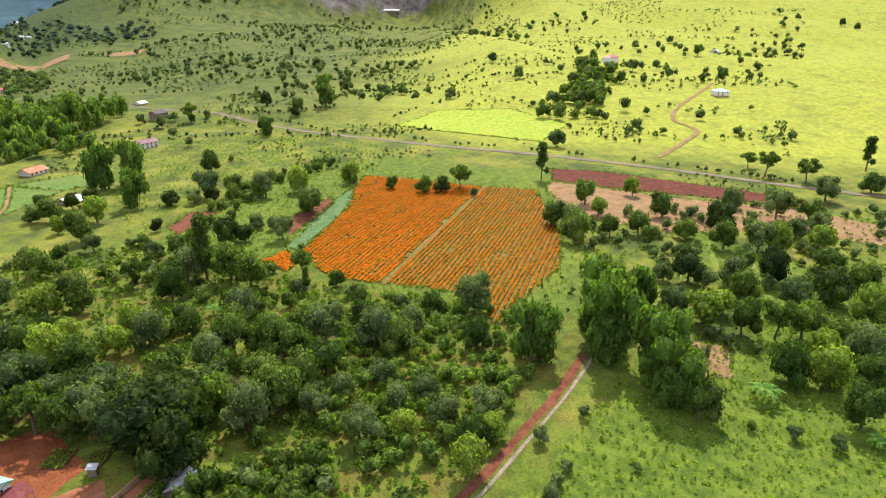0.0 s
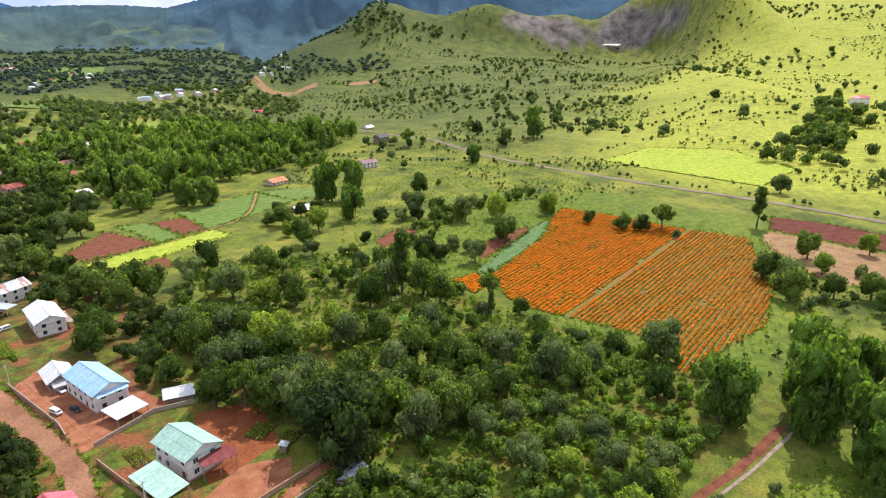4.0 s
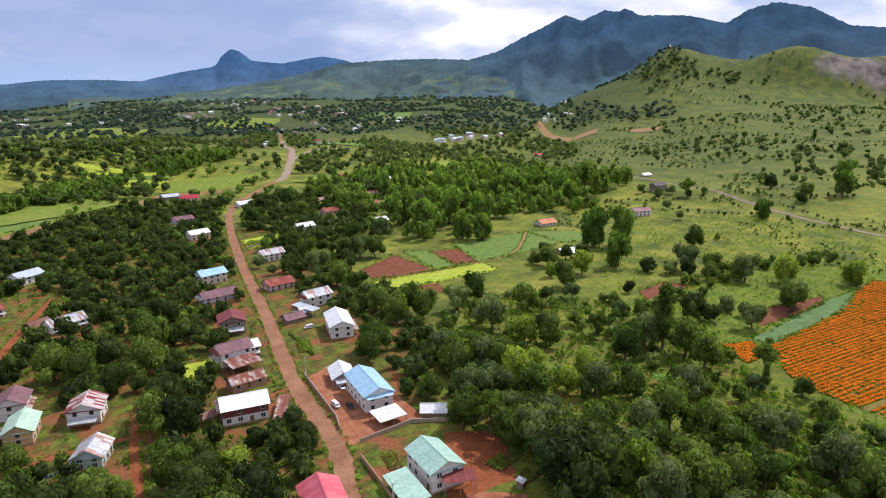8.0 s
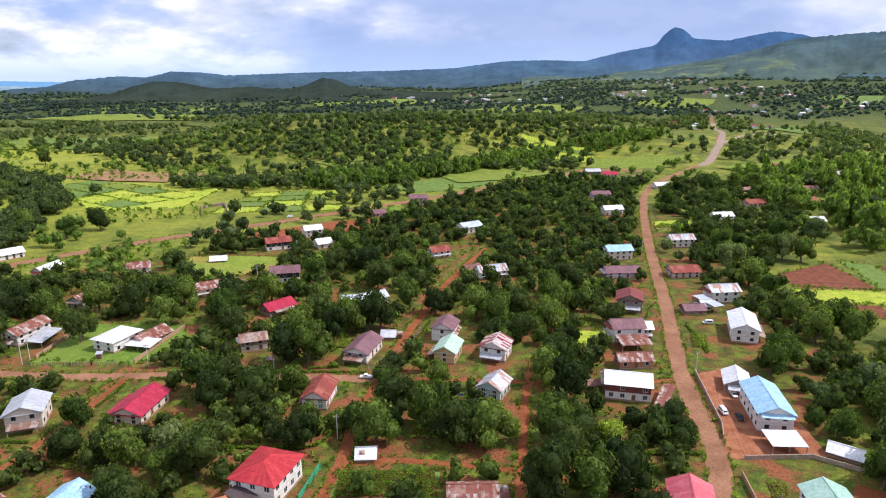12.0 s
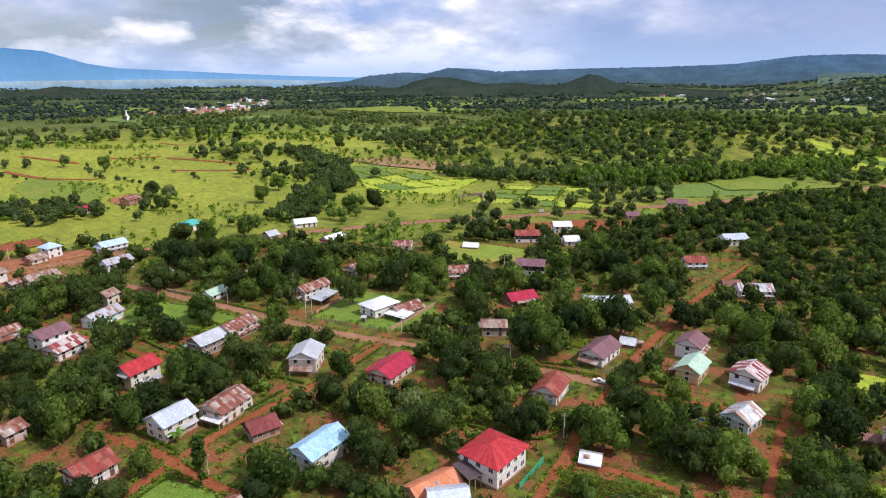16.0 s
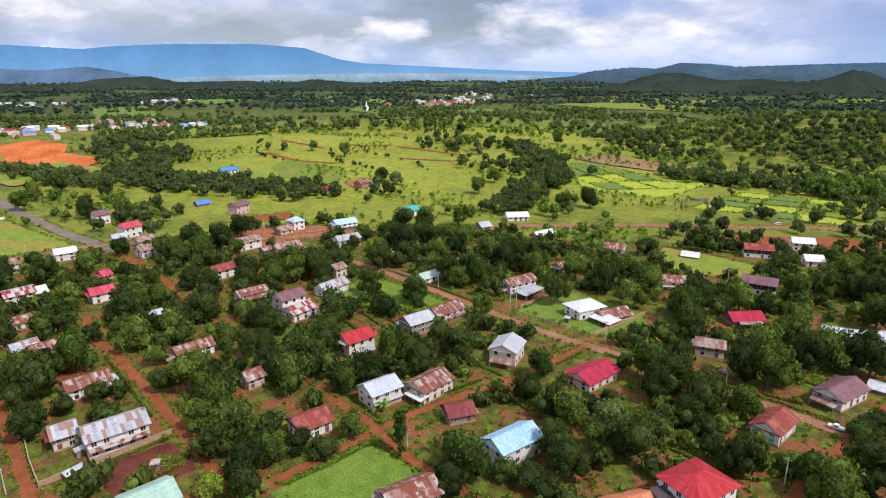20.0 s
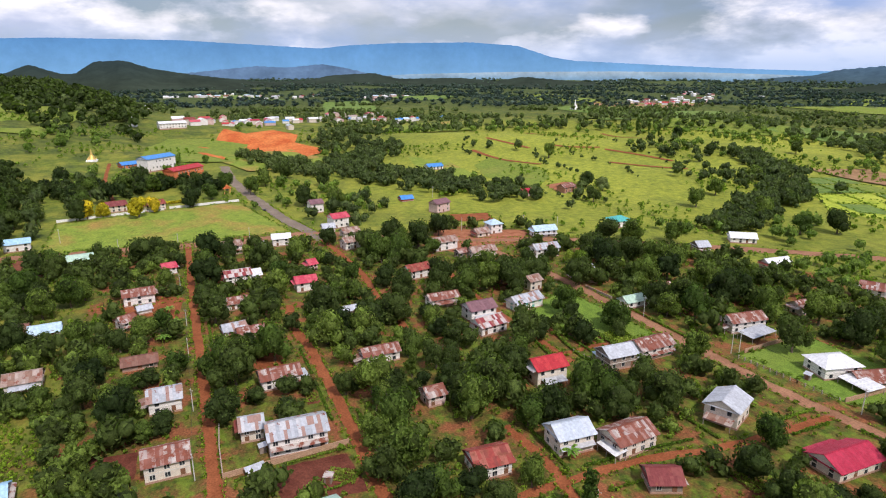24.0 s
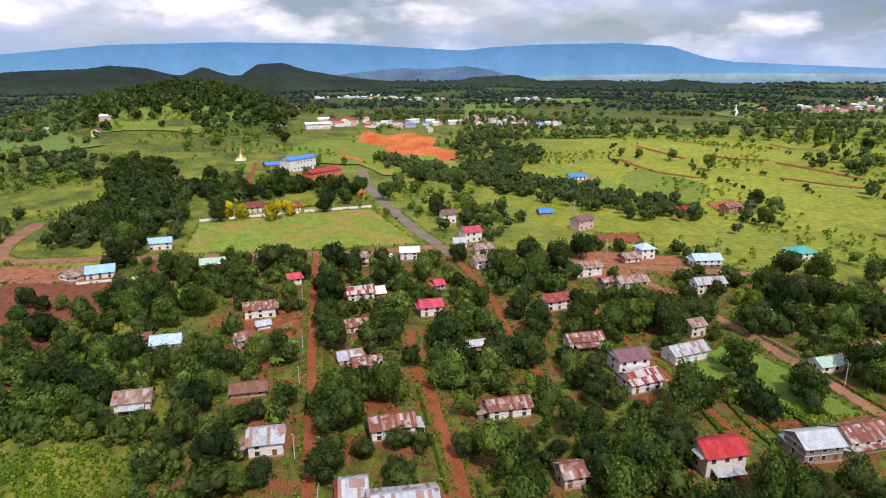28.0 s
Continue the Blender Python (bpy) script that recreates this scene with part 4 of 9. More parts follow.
# ---- mountains round the horizon ----
def skyline(name, label, points, distance, depth, material, rough=0.25, seed=0, tooth=0.05):
    """A range of hills along the horizon: azimuth (to the left of +y) and height in degrees; spurs and gullies run down its face."""
    az = np.array([p[0] for p in points])
    el = np.array([p[1] for p in points])
    o = np.argsort(az)
    a = np.arange(az.min(), az.max(), 0.12)
    e = np.interp(a, az[o], el[o])
    k = np.exp(-0.5 * (np.arange(-4, 5) / 1.3) ** 2)
    e = np.convolve(np.pad(e, 4, mode="edge"), k / k.sum(), mode="valid")
    rows = 22
    v, f = [], []
    front = distance - depth
    base = height(-np.sin(np.radians(a)) * front, np.cos(np.radians(a)) * front) - 10
    for j in range(rows):
        u = j / (rows - 1)
        for i, (ai, ei) in enumerate(zip(a, e)):
            p = Vector((ai * 0.2 + seed * 7.3 + u * 0.5, u * 1.5 + seed, seed * 1.9))
            spur = 0.4 - abs(noise.noise(p)) - 0.5 * abs(noise.noise(p * 2.1)) + 0.2 * noise.noise(p * 4.3)
            ei = ei + tooth * (noise.noise(Vector((ai * 3.1, seed, 0))) + 0.6 * noise.noise(Vector((ai * 8.0, seed, 3))))
            top = 105 + distance * math.tan(radians(ei))
            z = base[i] + (top - base[i]) * min(1.0, u ** 1.15 * (1 + rough * spur * (1 - u) * 1.6))
            d = front + depth * u - depth * rough * spur * (1 - u) * 0.8
            v.append((-math.sin(radians(ai)) * d, math.cos(radians(ai)) * d, z))
    n = len(a)
    for j in range(rows - 1):
        for i in range(n - 1):
            f.append((j * n + i, (j + 1) * n + i, (j + 1) * n + i + 1, j * n + i + 1))
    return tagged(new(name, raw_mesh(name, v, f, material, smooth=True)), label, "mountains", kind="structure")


# the blue tones of these ranges are painted haze, slightly emissive
skyline("backdrop", "long mountain range with rounded peaks, painted in dark blue-green haze", [(-22, 0.8), (-27, 1.8), (-30.5, 2.9), (-32.9, 3.55), (-34.9, 4.6), (-37, 5.6), (-38.65, 6.45), (-39.95, 5.9), (-41.9, 6.75), (-42.7, 6.5), (-43.55, 6.8), (-44.6, 6.2), (-45.9, 6.18), (-48.4, 6.05), (-50.2, 5.6), (-51.3, 5.35), (-52.8, 6.3), (-54.7, 6.72), (-57.1, 6.2), (-59.7, 4.77), (-62.5, 4.45), (-65.2, 3.85), (-66.9, 4.33), (-69.7, 4.65), (-70.9, 4.0), (-73.8, 5.3), (-75.5, 6.2), (-80, 7.0), (-95, 6), (-110, 5)], 4500, 1000, M_RANGE, rough=0.5, seed=1, tooth=0.1)
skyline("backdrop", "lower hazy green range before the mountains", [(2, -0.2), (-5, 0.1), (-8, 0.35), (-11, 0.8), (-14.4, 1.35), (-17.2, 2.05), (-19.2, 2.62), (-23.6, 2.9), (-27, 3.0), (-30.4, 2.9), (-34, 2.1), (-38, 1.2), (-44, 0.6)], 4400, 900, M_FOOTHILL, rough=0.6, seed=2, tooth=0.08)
skyline("backdrop", "steep peak standing over the plain, painted in slate-blue haze", [(9, 0.3), (6, 0.8), (2.8, 1.12), (-0.1, 0.95), (-3.3, 1.1), (-6.3, 1.83), (-9.0, 2.3), (-9.6, 3.15), (-10.3, 3.72), (-11.1, 3.5), (-11.9, 2.78), (-14.4, 2.57), (-16.3, 2.95), (-17.8, 3.19), (-19.7, 2.88), (-21.6, 2.2), (-25, 1.0)], 4750, 250, M_PEAK, rough=0.25, seed=3, tooth=0.05)
skyline("backdrop", "long low hills painted in blue-green haze", [(46, -1.3), (41.9, -0.9), (40.2, -0.8), (38.5, -0.36), (35.4, -0.05), (33.2, -0.14), (31.4, 0.32), (29, 0.23), (27.1, 0.0), (20.4, 0.23), (13, 0.37), (8, 0.55), (3.3, 1.14), (0, 1.2), (-3.4, 1.1), (-8, 0.6)], 4650, 500, M_LOWHILL, rough=0.4, seed=4, tooth=0.06)
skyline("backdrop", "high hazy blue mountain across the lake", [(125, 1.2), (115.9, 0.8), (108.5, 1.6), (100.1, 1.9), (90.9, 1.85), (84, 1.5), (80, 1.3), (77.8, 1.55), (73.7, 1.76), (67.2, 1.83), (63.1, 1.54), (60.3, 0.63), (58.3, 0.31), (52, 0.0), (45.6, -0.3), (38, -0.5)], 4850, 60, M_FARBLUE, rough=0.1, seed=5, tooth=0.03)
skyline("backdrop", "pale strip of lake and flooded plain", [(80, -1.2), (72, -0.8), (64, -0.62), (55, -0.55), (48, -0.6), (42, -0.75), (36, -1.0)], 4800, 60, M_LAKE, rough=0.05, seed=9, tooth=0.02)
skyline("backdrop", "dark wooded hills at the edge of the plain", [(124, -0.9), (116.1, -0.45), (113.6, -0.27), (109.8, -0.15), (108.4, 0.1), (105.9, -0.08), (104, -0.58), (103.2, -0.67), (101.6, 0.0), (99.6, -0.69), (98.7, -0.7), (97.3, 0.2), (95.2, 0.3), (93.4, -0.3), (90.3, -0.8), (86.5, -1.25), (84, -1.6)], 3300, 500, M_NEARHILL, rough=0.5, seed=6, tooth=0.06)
skyline("backdrop", "small hills across the lake, painted in blue haze", [(92, -0.8), (85.3, -0.13), (82.9, -0.26), (79.9, 0.03), (78, -0.27), (76.1, -0.71), (74, -1)], 4600, 100, M_PEAK, rough=0.2, seed=7)
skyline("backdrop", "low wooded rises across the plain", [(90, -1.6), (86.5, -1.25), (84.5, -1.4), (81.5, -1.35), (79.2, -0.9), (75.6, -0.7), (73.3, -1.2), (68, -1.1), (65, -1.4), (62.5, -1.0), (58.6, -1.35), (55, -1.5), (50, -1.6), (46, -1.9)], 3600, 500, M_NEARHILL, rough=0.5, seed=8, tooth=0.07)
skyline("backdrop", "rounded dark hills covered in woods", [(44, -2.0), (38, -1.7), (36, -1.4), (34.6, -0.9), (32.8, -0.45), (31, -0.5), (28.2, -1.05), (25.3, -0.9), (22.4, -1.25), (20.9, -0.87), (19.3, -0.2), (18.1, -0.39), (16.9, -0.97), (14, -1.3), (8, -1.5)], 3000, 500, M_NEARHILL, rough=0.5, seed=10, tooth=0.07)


# ---- houses ----
WINDOW_ME = Shape().box(-0.55, -0.05, -0.62, 0.55, 0.06, -0.52).box(-0.55, -0.05, 0.52, 0.55, 0.06, 0.62).box(-0.55, -0.05, -0.52, -0.45, 0.06, 0.52).box(0.45, -0.05, -0.52, 0.55, 0.06, 0.52).box(-0.04, -0.05, -0.52, 0.04, 0.075, 0.52).mesh("window", [M_TRIM])
PANE_ME = Shape().box(-0.47, -0.05, -0.54, 0.47, 0.055, 0.54).mesh("pane", [M_GLASS])
FARWINDOW_ME = Shape().box(-0.55, -0.05, -0.62, 0.55, 0.06, -0.52).box(-0.55, -0.05, 0.52, 0.55, 0.06, 0.62).box(-0.55, -0.05, -0.52, -0.45, 0.06, 0.52).box(0.45, -0.05, -0.52, 0.55, 0.06, 0.52).box(-0.47, -0.05, -0.54, 0.47, 0.055, 0.54, 1).mesh("window", [M_TRIM, M_GLASS])
TEALPANE_ME = Shape().box(-0.45, -0.05, -0.52, 0.45, 0.03, 0.52).mesh("pane", [M_TEALPANE])
DOOR_ME = Shape().box(-0.55, -0.04, 0, 0.55, 0.06, 2.05).box(-0.62, -0.04, 0, -0.55, 0.09, 2.12).box(0.55, -0.04, 0, 0.62, 0.09, 2.12).mesh("door", [M_DOOR])
GREENDOOR_ME = Shape().box(-0.7, -0.04, 0, 0.7, 0.06, 2.1).box(-0.78, -0.04, 0, -0.7, 0.09, 2.2).box(0.7, -0.04, 0, 0.78, 0.09, 2.2).mesh("door", [M_GREENDOOR])
HOUSE_SPOTS = []
ROOF_WORDS = {"red": "bright red", "crimson": "crimson", "pink": "pinkish red", "rosered": "faded rose-red", "redrust": "rust-stained red", "rust": "rusty patched", "rustgrey": "weathered brown-grey", "rustplum": "patched white and plum", "steelrust": "streaked grey steel", "steel": "grey steel", "steelblue": "pale blue-grey steel", "white": "white", "paleblue": "pale blue", "skyblue": "sky-blue", "blue": "blue", "teal": "teal", "seagreen": "pale sea-green", "palegreen": "pale green", "plum": "dull plum", "maroon": "maroon", "brown": "brown", "orange": "orange", "dark": "dark"}
WALL_WORDS = {"white": "whitewashed walls", "cream": "cream walls", "pink": "pink walls", "lilac": "lilac walls", "ochre": "ochre walls", "teal": "pale teal walls", "orange": "orange walls", "orangered": "orange-red walls", "red": "red walls", "maroon": "maroon upper boards", "dark": "dark boarded upper floor", "brown": "brown boarded walls", "wood": "grey boarded walls", "brick": "rough brick walls"}


def sheets(s, rnd, a, b, c, d, count, courses):
    """A roof slope of separate sheets: a, b at the eave, c, d at the ridge, b above a's side."""
    a, b, c, d = Vector(a), Vector(b), Vector(c), Vector(d)
    for i in range(count):
        for j in range(courses):
            u0, u1 = i / count, (i + 1) / count
            v0, v1 = j / courses, (j + 1) / courses
            pt = lambda u, v: (a.lerp(b, u)).lerp(d.lerp(c, u), v)
            lift = Vector((0, 0, 0.03 * j + rnd.uniform(0, 0.03)))
            s.slab(pt(u0, v0) + lift, pt(u1, v0) + lift, pt(u1, v1) + lift, pt(u0, v1) + lift, 0.05)


def roof_mesh(rnd, length, width, eave, rise, hip, over, material):
    s = Shape()
    lx, wy = length / 2, width / 2 + over
    n = max(4, int(length / 0.95))
    drop = rise * over / (width / 2)
    z0, z1 = eave - drop, eave + rise
    rx = max(lx - wy * 0.9, 0.2) if hip else lx
    sheets(s, rnd, (lx, -wy, z0), (-lx, -wy, z0), (-rx, 0, z1), (rx, 0, z1), n, 2)
    sheets(s, rnd, (-lx, wy, z0), (lx, wy, z0), (rx, 0, z1), (-rx, 0, z1), n, 2)
    if hip:
        m = max(4, int(width / 0.95))
        sheets(s, rnd, (-lx, -wy, z0), (-lx, wy, z0), (-rx, 0.05, z1), (-rx, -0.05, z1), m, 2)
        sheets(s, rnd, (lx, wy, z0), (lx, -wy, z0), (rx, -0.05, z1), (rx, 0.05, z1), m, 2)
    deck = Shape()
    k = 0.12
    deck.add([(lx, -wy, z0 - k), (-lx, -wy, z0 - k), (-rx, 0, z1 - k), (rx, 0, z1 - k), (-lx, wy, z0 - k), (lx, wy, z0 - k)], [(0, 3, 2, 1), (4, 2, 3, 5), (0, 1, 4, 5)])
    if hip:
        deck.f += [(1, 2, 4), (0, 5, 3)]
        deck.i += [0, 0]
    deck.box(-rx, -0.22, z1 - 0.05, rx, 0.22, z1 + 0.1)
    return deck.mesh("roof", [material]), s.mesh("roof_cladding", [material])


def add_window(root, m, teal, near):
    if teal or near:
        w = part("window", WINDOW_ME, root, "", m)
        part("pane", TEALPANE_ME if teal else PANE_ME, w)
    else:
        part("window", FARWINDOW_ME, root, "", m)


def add_balcony(root, side, hl, hw, z):
    """A balcony with a railing along one side: 1 or -1 on the long sides, 2 or -2 at the ends."""
    sgn = 1 if side > 0 else -1
    if abs(side) == 1:
        m, half = pose(0, hw * sgn, z, 0, 0, 0 if sgn > 0 else 180), hl * 0.8
    else:
        m, half = pose(hl * sgn, 0, z, 0, 0, -90 * sgn), hw * 0.85
    b = part("balcony", Shape().box(-half, 0.03, -0.12, half, 1.9, 0.08).mesh("balcony", [M_TRIM]), root, "", m)
    part("railing", Shape().box(-half, 1.8, 0.95, half, 1.88, 1.05).box(-half, 0.05, 0.95, -half + 0.08, 1.8, 1.05).box(half - 0.08, 0.05, 0.95, half, 1.8, 1.05).mesh("railing", [M_POST]), b)
    n = max(3, int(half * 2 / 0.9))
    rod = Shape().box(-0.05, 1.8, 0.08, 0.05, 1.88, 0.95).mesh("baluster", [M_POST])
    for i in range(n + 1):
        part("baluster", rod, b, "", pose(-half + 0.05 + (2 * half - 0.1) * i / n, 0, 0))
    for px in (-half + 0.1, 0, half - 0.1):
        part("post", Shape().box(px - 0.1, 1.7, -z - 0.2, px + 0.1, 1.9, -0.12).mesh("post", [M_POST]), b)


def house(x, y, ang, length, width, ridge, roof, wall, hip=False, porch=0, lower="", seed=None, windows=True, teal=False, green=False, fine=True, balcony=0):
    """A village house: plinth, walls with gables, sheet roof, windows, doors, perhaps a lean-to porch.
    porch: 1 on the +y side, -1 on the -y side, 2 or -2 at the ends. lower: another colour for the ground floor."""
    rnd = random.Random(seed if seed is not None else int(x * 13 + y * 7))
    root = new("house", None)
    root.empty_display_size = 0.5
    root.matrix_basis = pose(x, y, ground_z(x, y), 0, 0, ang)
    two = ridge > 5.6
    if not hip:
        length, width = length * 1.08, width * 1.13
    near = math.hypot(x, y) < 205
    HOUSE_SPOTS.append((x, y, math.hypot(length, width) / 2, ang, length, width))
    rise = min(0.27 * width, 2.3)
    eave = ridge - rise
    hl, hw = length / 2 - (0.7 if not hip else 0.9), width / 2 - 0.15
    words = "%s house with a %s roof and %s" % ("two-storey" if two else "low", ROOF_WORDS[roof], WALL_WORDS[wall])
    tagged(root, words, "house", "village houses")
    part("plinth", Shape().box(-hl - 0.12, -hw - 0.12, -1.2, hl + 0.12, hw + 0.12, 0.6).mesh("plinth", [M_PLINTH]), root)
    mid = eave * 0.5
    zt = eave
    s = Shape()
    base = 0.35
    if lower:
        part("ground_floor", Shape().box(-hl, -hw, 0.35, hl, hw, mid).mesh("ground_floor", [WALL[lower]]), root, WALL_WORDS[lower])
        base = mid
    gab = 0.0 if hip else rise - 0.08
    v = [(-hl, -hw, base), (hl, -hw, base), (hl, hw, base), (-hl, hw, base), (-hl, -hw, zt), (hl, -hw, zt), (hl, hw, zt), (-hl, hw, zt), (-hl, 0, zt + gab), (hl, 0, zt + gab)]
    s.add(v, [(3, 2, 1, 0), (0, 1, 5, 4), (1, 2, 6, 9, 5), (2, 3, 7, 6), (3, 0, 4, 8, 7), (4, 5, 9, 8), (6, 7, 8, 9)])
    part("wall", s.mesh("wall", [WALL[wall]]), root)
    deck, loose = roof_mesh(rnd, length, width, eave, rise, hip, 0.65, ROOF[roof])
    tagged(part("roof_cladding", loose, part("roof", deck, root)), kind="stuff")
    if two and fine:
        part("floor_band", Shape().box(-hl - 0.06, -hw - 0.06, mid - 0.1, hl + 0.06, hw + 0.06, mid + 0.1).mesh("floor_band", [M_TRIM]), root)
    if windows:
        rows = ([mid * 0.56 + 0.2, mid + (eave - mid) * 0.52] if two else [eave * 0.55 + 0.1])
        for side in (-1, 1):
            k = max(2, int(hl * 2 / (2.9 if near else 3.7)))
            for r, z in enumerate(rows):
                door = rnd.randrange(k) if r == 0 else -1
                for i in range(k):
                    px = -hl + (i + 0.5) * 2 * hl / k
                    m = pose(px, side * hw, z, 0, 0, 180 if side < 0 else 0) @ Matrix.Diagonal((1.4, 1, 1.3, 1))
                    if i == door:
                        part("door", GREENDOOR_ME if green else DOOR_ME, root, "", pose(px, side * hw, 0.36, 0, 0, 180 if side < 0 else 0))
                        continue
                    if rnd.random() < 0.12:
                        continue
                    add_window(root, m, teal, near)
        if fine:
            k = max(1, int(hw * 2 / (3.4 if near else 4.4)))
            for side in (-1, 1):
                for z in rows:
                    for i in range(k):
                        add_window(root, pose(side * hl, -hw + (i + 0.5) * 2 * hw / k, z, 0, 0, -90 * side) @ Matrix.Diagonal((1.4, 1, 1.3, 1)), teal, near)
    if porch:
        s, p = Shape(), Shape()
        out = 3.2
        zt_, zo = min(eave - 0.3, 3.1), 2.35
        if abs(porch) == 1:
            sgn = porch
            lp = hl * 0.75
            sheets(s, rnd, (-lp * sgn, (hw + out) * sgn, zo), (lp * sgn, (hw + out) * sgn, zo), (lp * sgn, hw * sgn, zt_), (-lp * sgn, hw * sgn, zt_), max(4, int(lp * 2)), 1)
            for px in (-lp + 0.3, 0, lp - 0.3):
                part("post", Shape().box(px - 0.09, (hw + out - 0.3) * sgn - 0.09, -0.3, px + 0.09, (hw + out - 0.3) * sgn + 0.09, zo + 0.03).mesh("post", [M_POST]), root)
        else:
            sgn = porch // 2
            lp = hw * 0.85
            sheets(s, rnd, ((hl + out) * sgn, lp * sgn, zo), ((hl + out) * sgn, -lp * sgn, zo), (hl * sgn, -lp * sgn, zt_), (hl * sgn, lp * sgn, zt_), max(4, int(lp * 2)), 1)
            for py in (-lp + 0.3, lp - 0.3):
                part("post", Shape().box((hl + out - 0.3) * sgn - 0.09, py - 0.09, -0.3, (hl + out - 0.3) * sgn + 0.09, py + 0.09, zo + 0.03).mesh("post", [M_POST]), root)
        mat = ROOF[rnd.choice([roof, "steel", "rustgrey"]) if roof not in ("skyblue", "red") else "steel"]
        tagged(part("porch_roof", s.mesh("porch_roof", [mat]), root), kind="stuff")
    if two and fine and not porch and not hip and rnd.random() < 0.5:
        side = rnd.choice((-1, 1))
        s = Shape().slab((-hl * side, (hw + 1.5) * side, mid - 0.15), (hl * side, (hw + 1.5) * side, mid - 0.15), (hl * side, hw * side, mid + 0.45), (-hl * side, hw * side, mid + 0.45), 0.06)
        part("awning", s.mesh("awning", [ROOF[rnd.choice([roof, "rust", "steelrust"])]]), root)
    if fine and not hip and abs(porch) != 2 and ridge > 4 and rnd.random() < 0.45:
        # a skirt roof beneath the gable
        e = rnd.choice((-1, 1))
        z0 = eave - 0.25
        part("gable_apron", Shape().slab(((hl + 1.7) * e, hw * 0.95 * e, z0 - 0.55), ((hl + 1.7) * e, -hw * 0.95 * e, z0 - 0.55), (hl * e, -hw * 0.95 * e, z0 + 0.15), (hl * e, hw * 0.95 * e, z0 + 0.15), 0.06).mesh("gable_apron", [ROOF[rnd.choice([roof, "rust", "redrust", "steelrust"])]]), root)
    if balcony:
        add_balcony(root, balcony, hl, hw, mid)
    if rnd.random() < 0.3 and near and not hip:
        px = rnd.uniform(-hl * 0.6, hl * 0.6)
        part("roof_patch", Shape().slab((px + 0.9, -hw * 0.9, eave + 0.22), (px - 0.9, -hw * 0.9, eave + 0.22), (px - 0.9, -hw * 0.35, eave + 0.2 + rise * 0.62), (px + 0.9, -hw * 0.35, eave + 0.2 + rise * 0.62), 0.03).mesh("roof_patch", [ROOF["rustgrey"]]), root, "old sheet patched onto the roof")
    return root


def canopy(x, y, ang, length, width, h, roof, label, drop=0.6):
    """An open lean-to of sheets on posts."""
    rnd = random.Random(int(x * 3 + y))
    root = new("lean_to", None)
    root.empty_display_size = 0.5
    root.matrix_basis = pose(x, y, ground_z(x, y), 0, 0, ang)
    tagged(root, label, "lean-to", "lean-to roofs")
    s = Shape()
    l, w = length / 2, width / 2
    sheets(s, rnd, (-l, -w, h - drop), (l, -w, h - drop), (l, w, h), (-l, w, h), max(4, int(length)), 2)
    deck = Shape().slab((-l, -w, h - drop - 0.09), (l, -w, h - drop - 0.09), (l, w, h - 0.09), (-l, w, h - 0.09), 0.04).mesh("roof", [M_POST])
    tagged(part("roof_cladding", s.mesh("roof_cladding", [ROOF[roof]]), part("roof", deck, root)), kind="stuff")
    for px in (-l + 0.3, 0, l - 0.3):
        for py, hh in ((-w + 0.3, h - drop), (w - 0.3, h)):
            part("post", Shape().box(px - 0.09, py - 0.09, -0.3, px + 0.09, py + 0.09, hh - 0.03).mesh("post", [M_POST]), root)
    HOUSE_SPOTS.append((x, y, math.hypot(l, w), ang, length, width))


house(-196.9, 114.2, -87, 12.1, 8.0, 9.0, "red", "cream", porch=1)
house(-198.5, 144.4, -89, 12.1, 8.0, 7.8, "steel", "wood", porch=-2)
house(-201.0, 161.3, -84, 15.5, 8.0, 7.2, "rust", "white", green=True)
house(-256.0, 114.8, -83, 12.5, 8.0, 8.2, "plum", "white", porch=1)
house(-242.4, 113.0, -77, 12.9, 8.0, 6.6, "rustplum", "white", porch=-2)
house(-260.3, 139.1, -76, 15.3, 7.0, 6.6, "steelrust", "white", teal=True)
house(-280.9, 153.8, -77, 7.8, 6.0, 7.2, "rustgrey", "cream")
house(-287.5, 185.9, 88, 12.0, 8.0, 6.6, "steelrust", "white")
house(-245.0, 186.9, -85, 13.2, 6.0, 5.4, "palegreen", "white")
house(-255.7, 209.2, -83, 12.8, 5.0, 4.3, "rust", "wood")
house(-276.6, 105.5, -86, 14.3, 6.0, 6.0, "rust", "white", porch=1)
house(-317.8, 107.2, -77, 13.5, 7.0, 7.2, "redrust", "white")
house(-360.0, 137.5, -80, 14.6, 7.0, 7.8, "rustgrey", "white")
house(-338.2, 152.5, -86, 15.0, 7.0, 6.6, "rustgrey", "cream")
house(-327.2, 186.7, -88, 15.0, 7.0, 7.8, "steelrust", "white")
house(-365.8, 207.4, 87, 15.0, 8.0, 7.2, "paleblue", "white")
house(-231.8, 64.1, -85, 13.8, 6.0, 6.0, "rust", "white", porch=2)
house(-196.3, 72.5, -84, 6.8, 6.0, 6.0, "rust", "pink")
house(-280.4, 62.7, -81, 8.6, 4.0, 3.8, "steel", "wood", windows=False)
house(-326.7, -24.4, -82, 13.2, 7.0, 7.2, "rust", "white")
house(-312.6, -21.4, -71, 6.3, 4.0, 3.8, "steel", "white", windows=False)
house(-296.5, -26.9, -57, 6.7, 6.0, 6.0, "rust", "white")
house(-301.7, -57.2, -83, 11.2, 7.0, 4.3, "paleblue", "white")
house(-306.3, -66.4, -86, 5.4, 5.0, 3.8, "brown", "wood", windows=False)
house(-253.3, -54.2, -85, 11.1, 7.0, 6.0, "rustgrey", "white", porch=1)
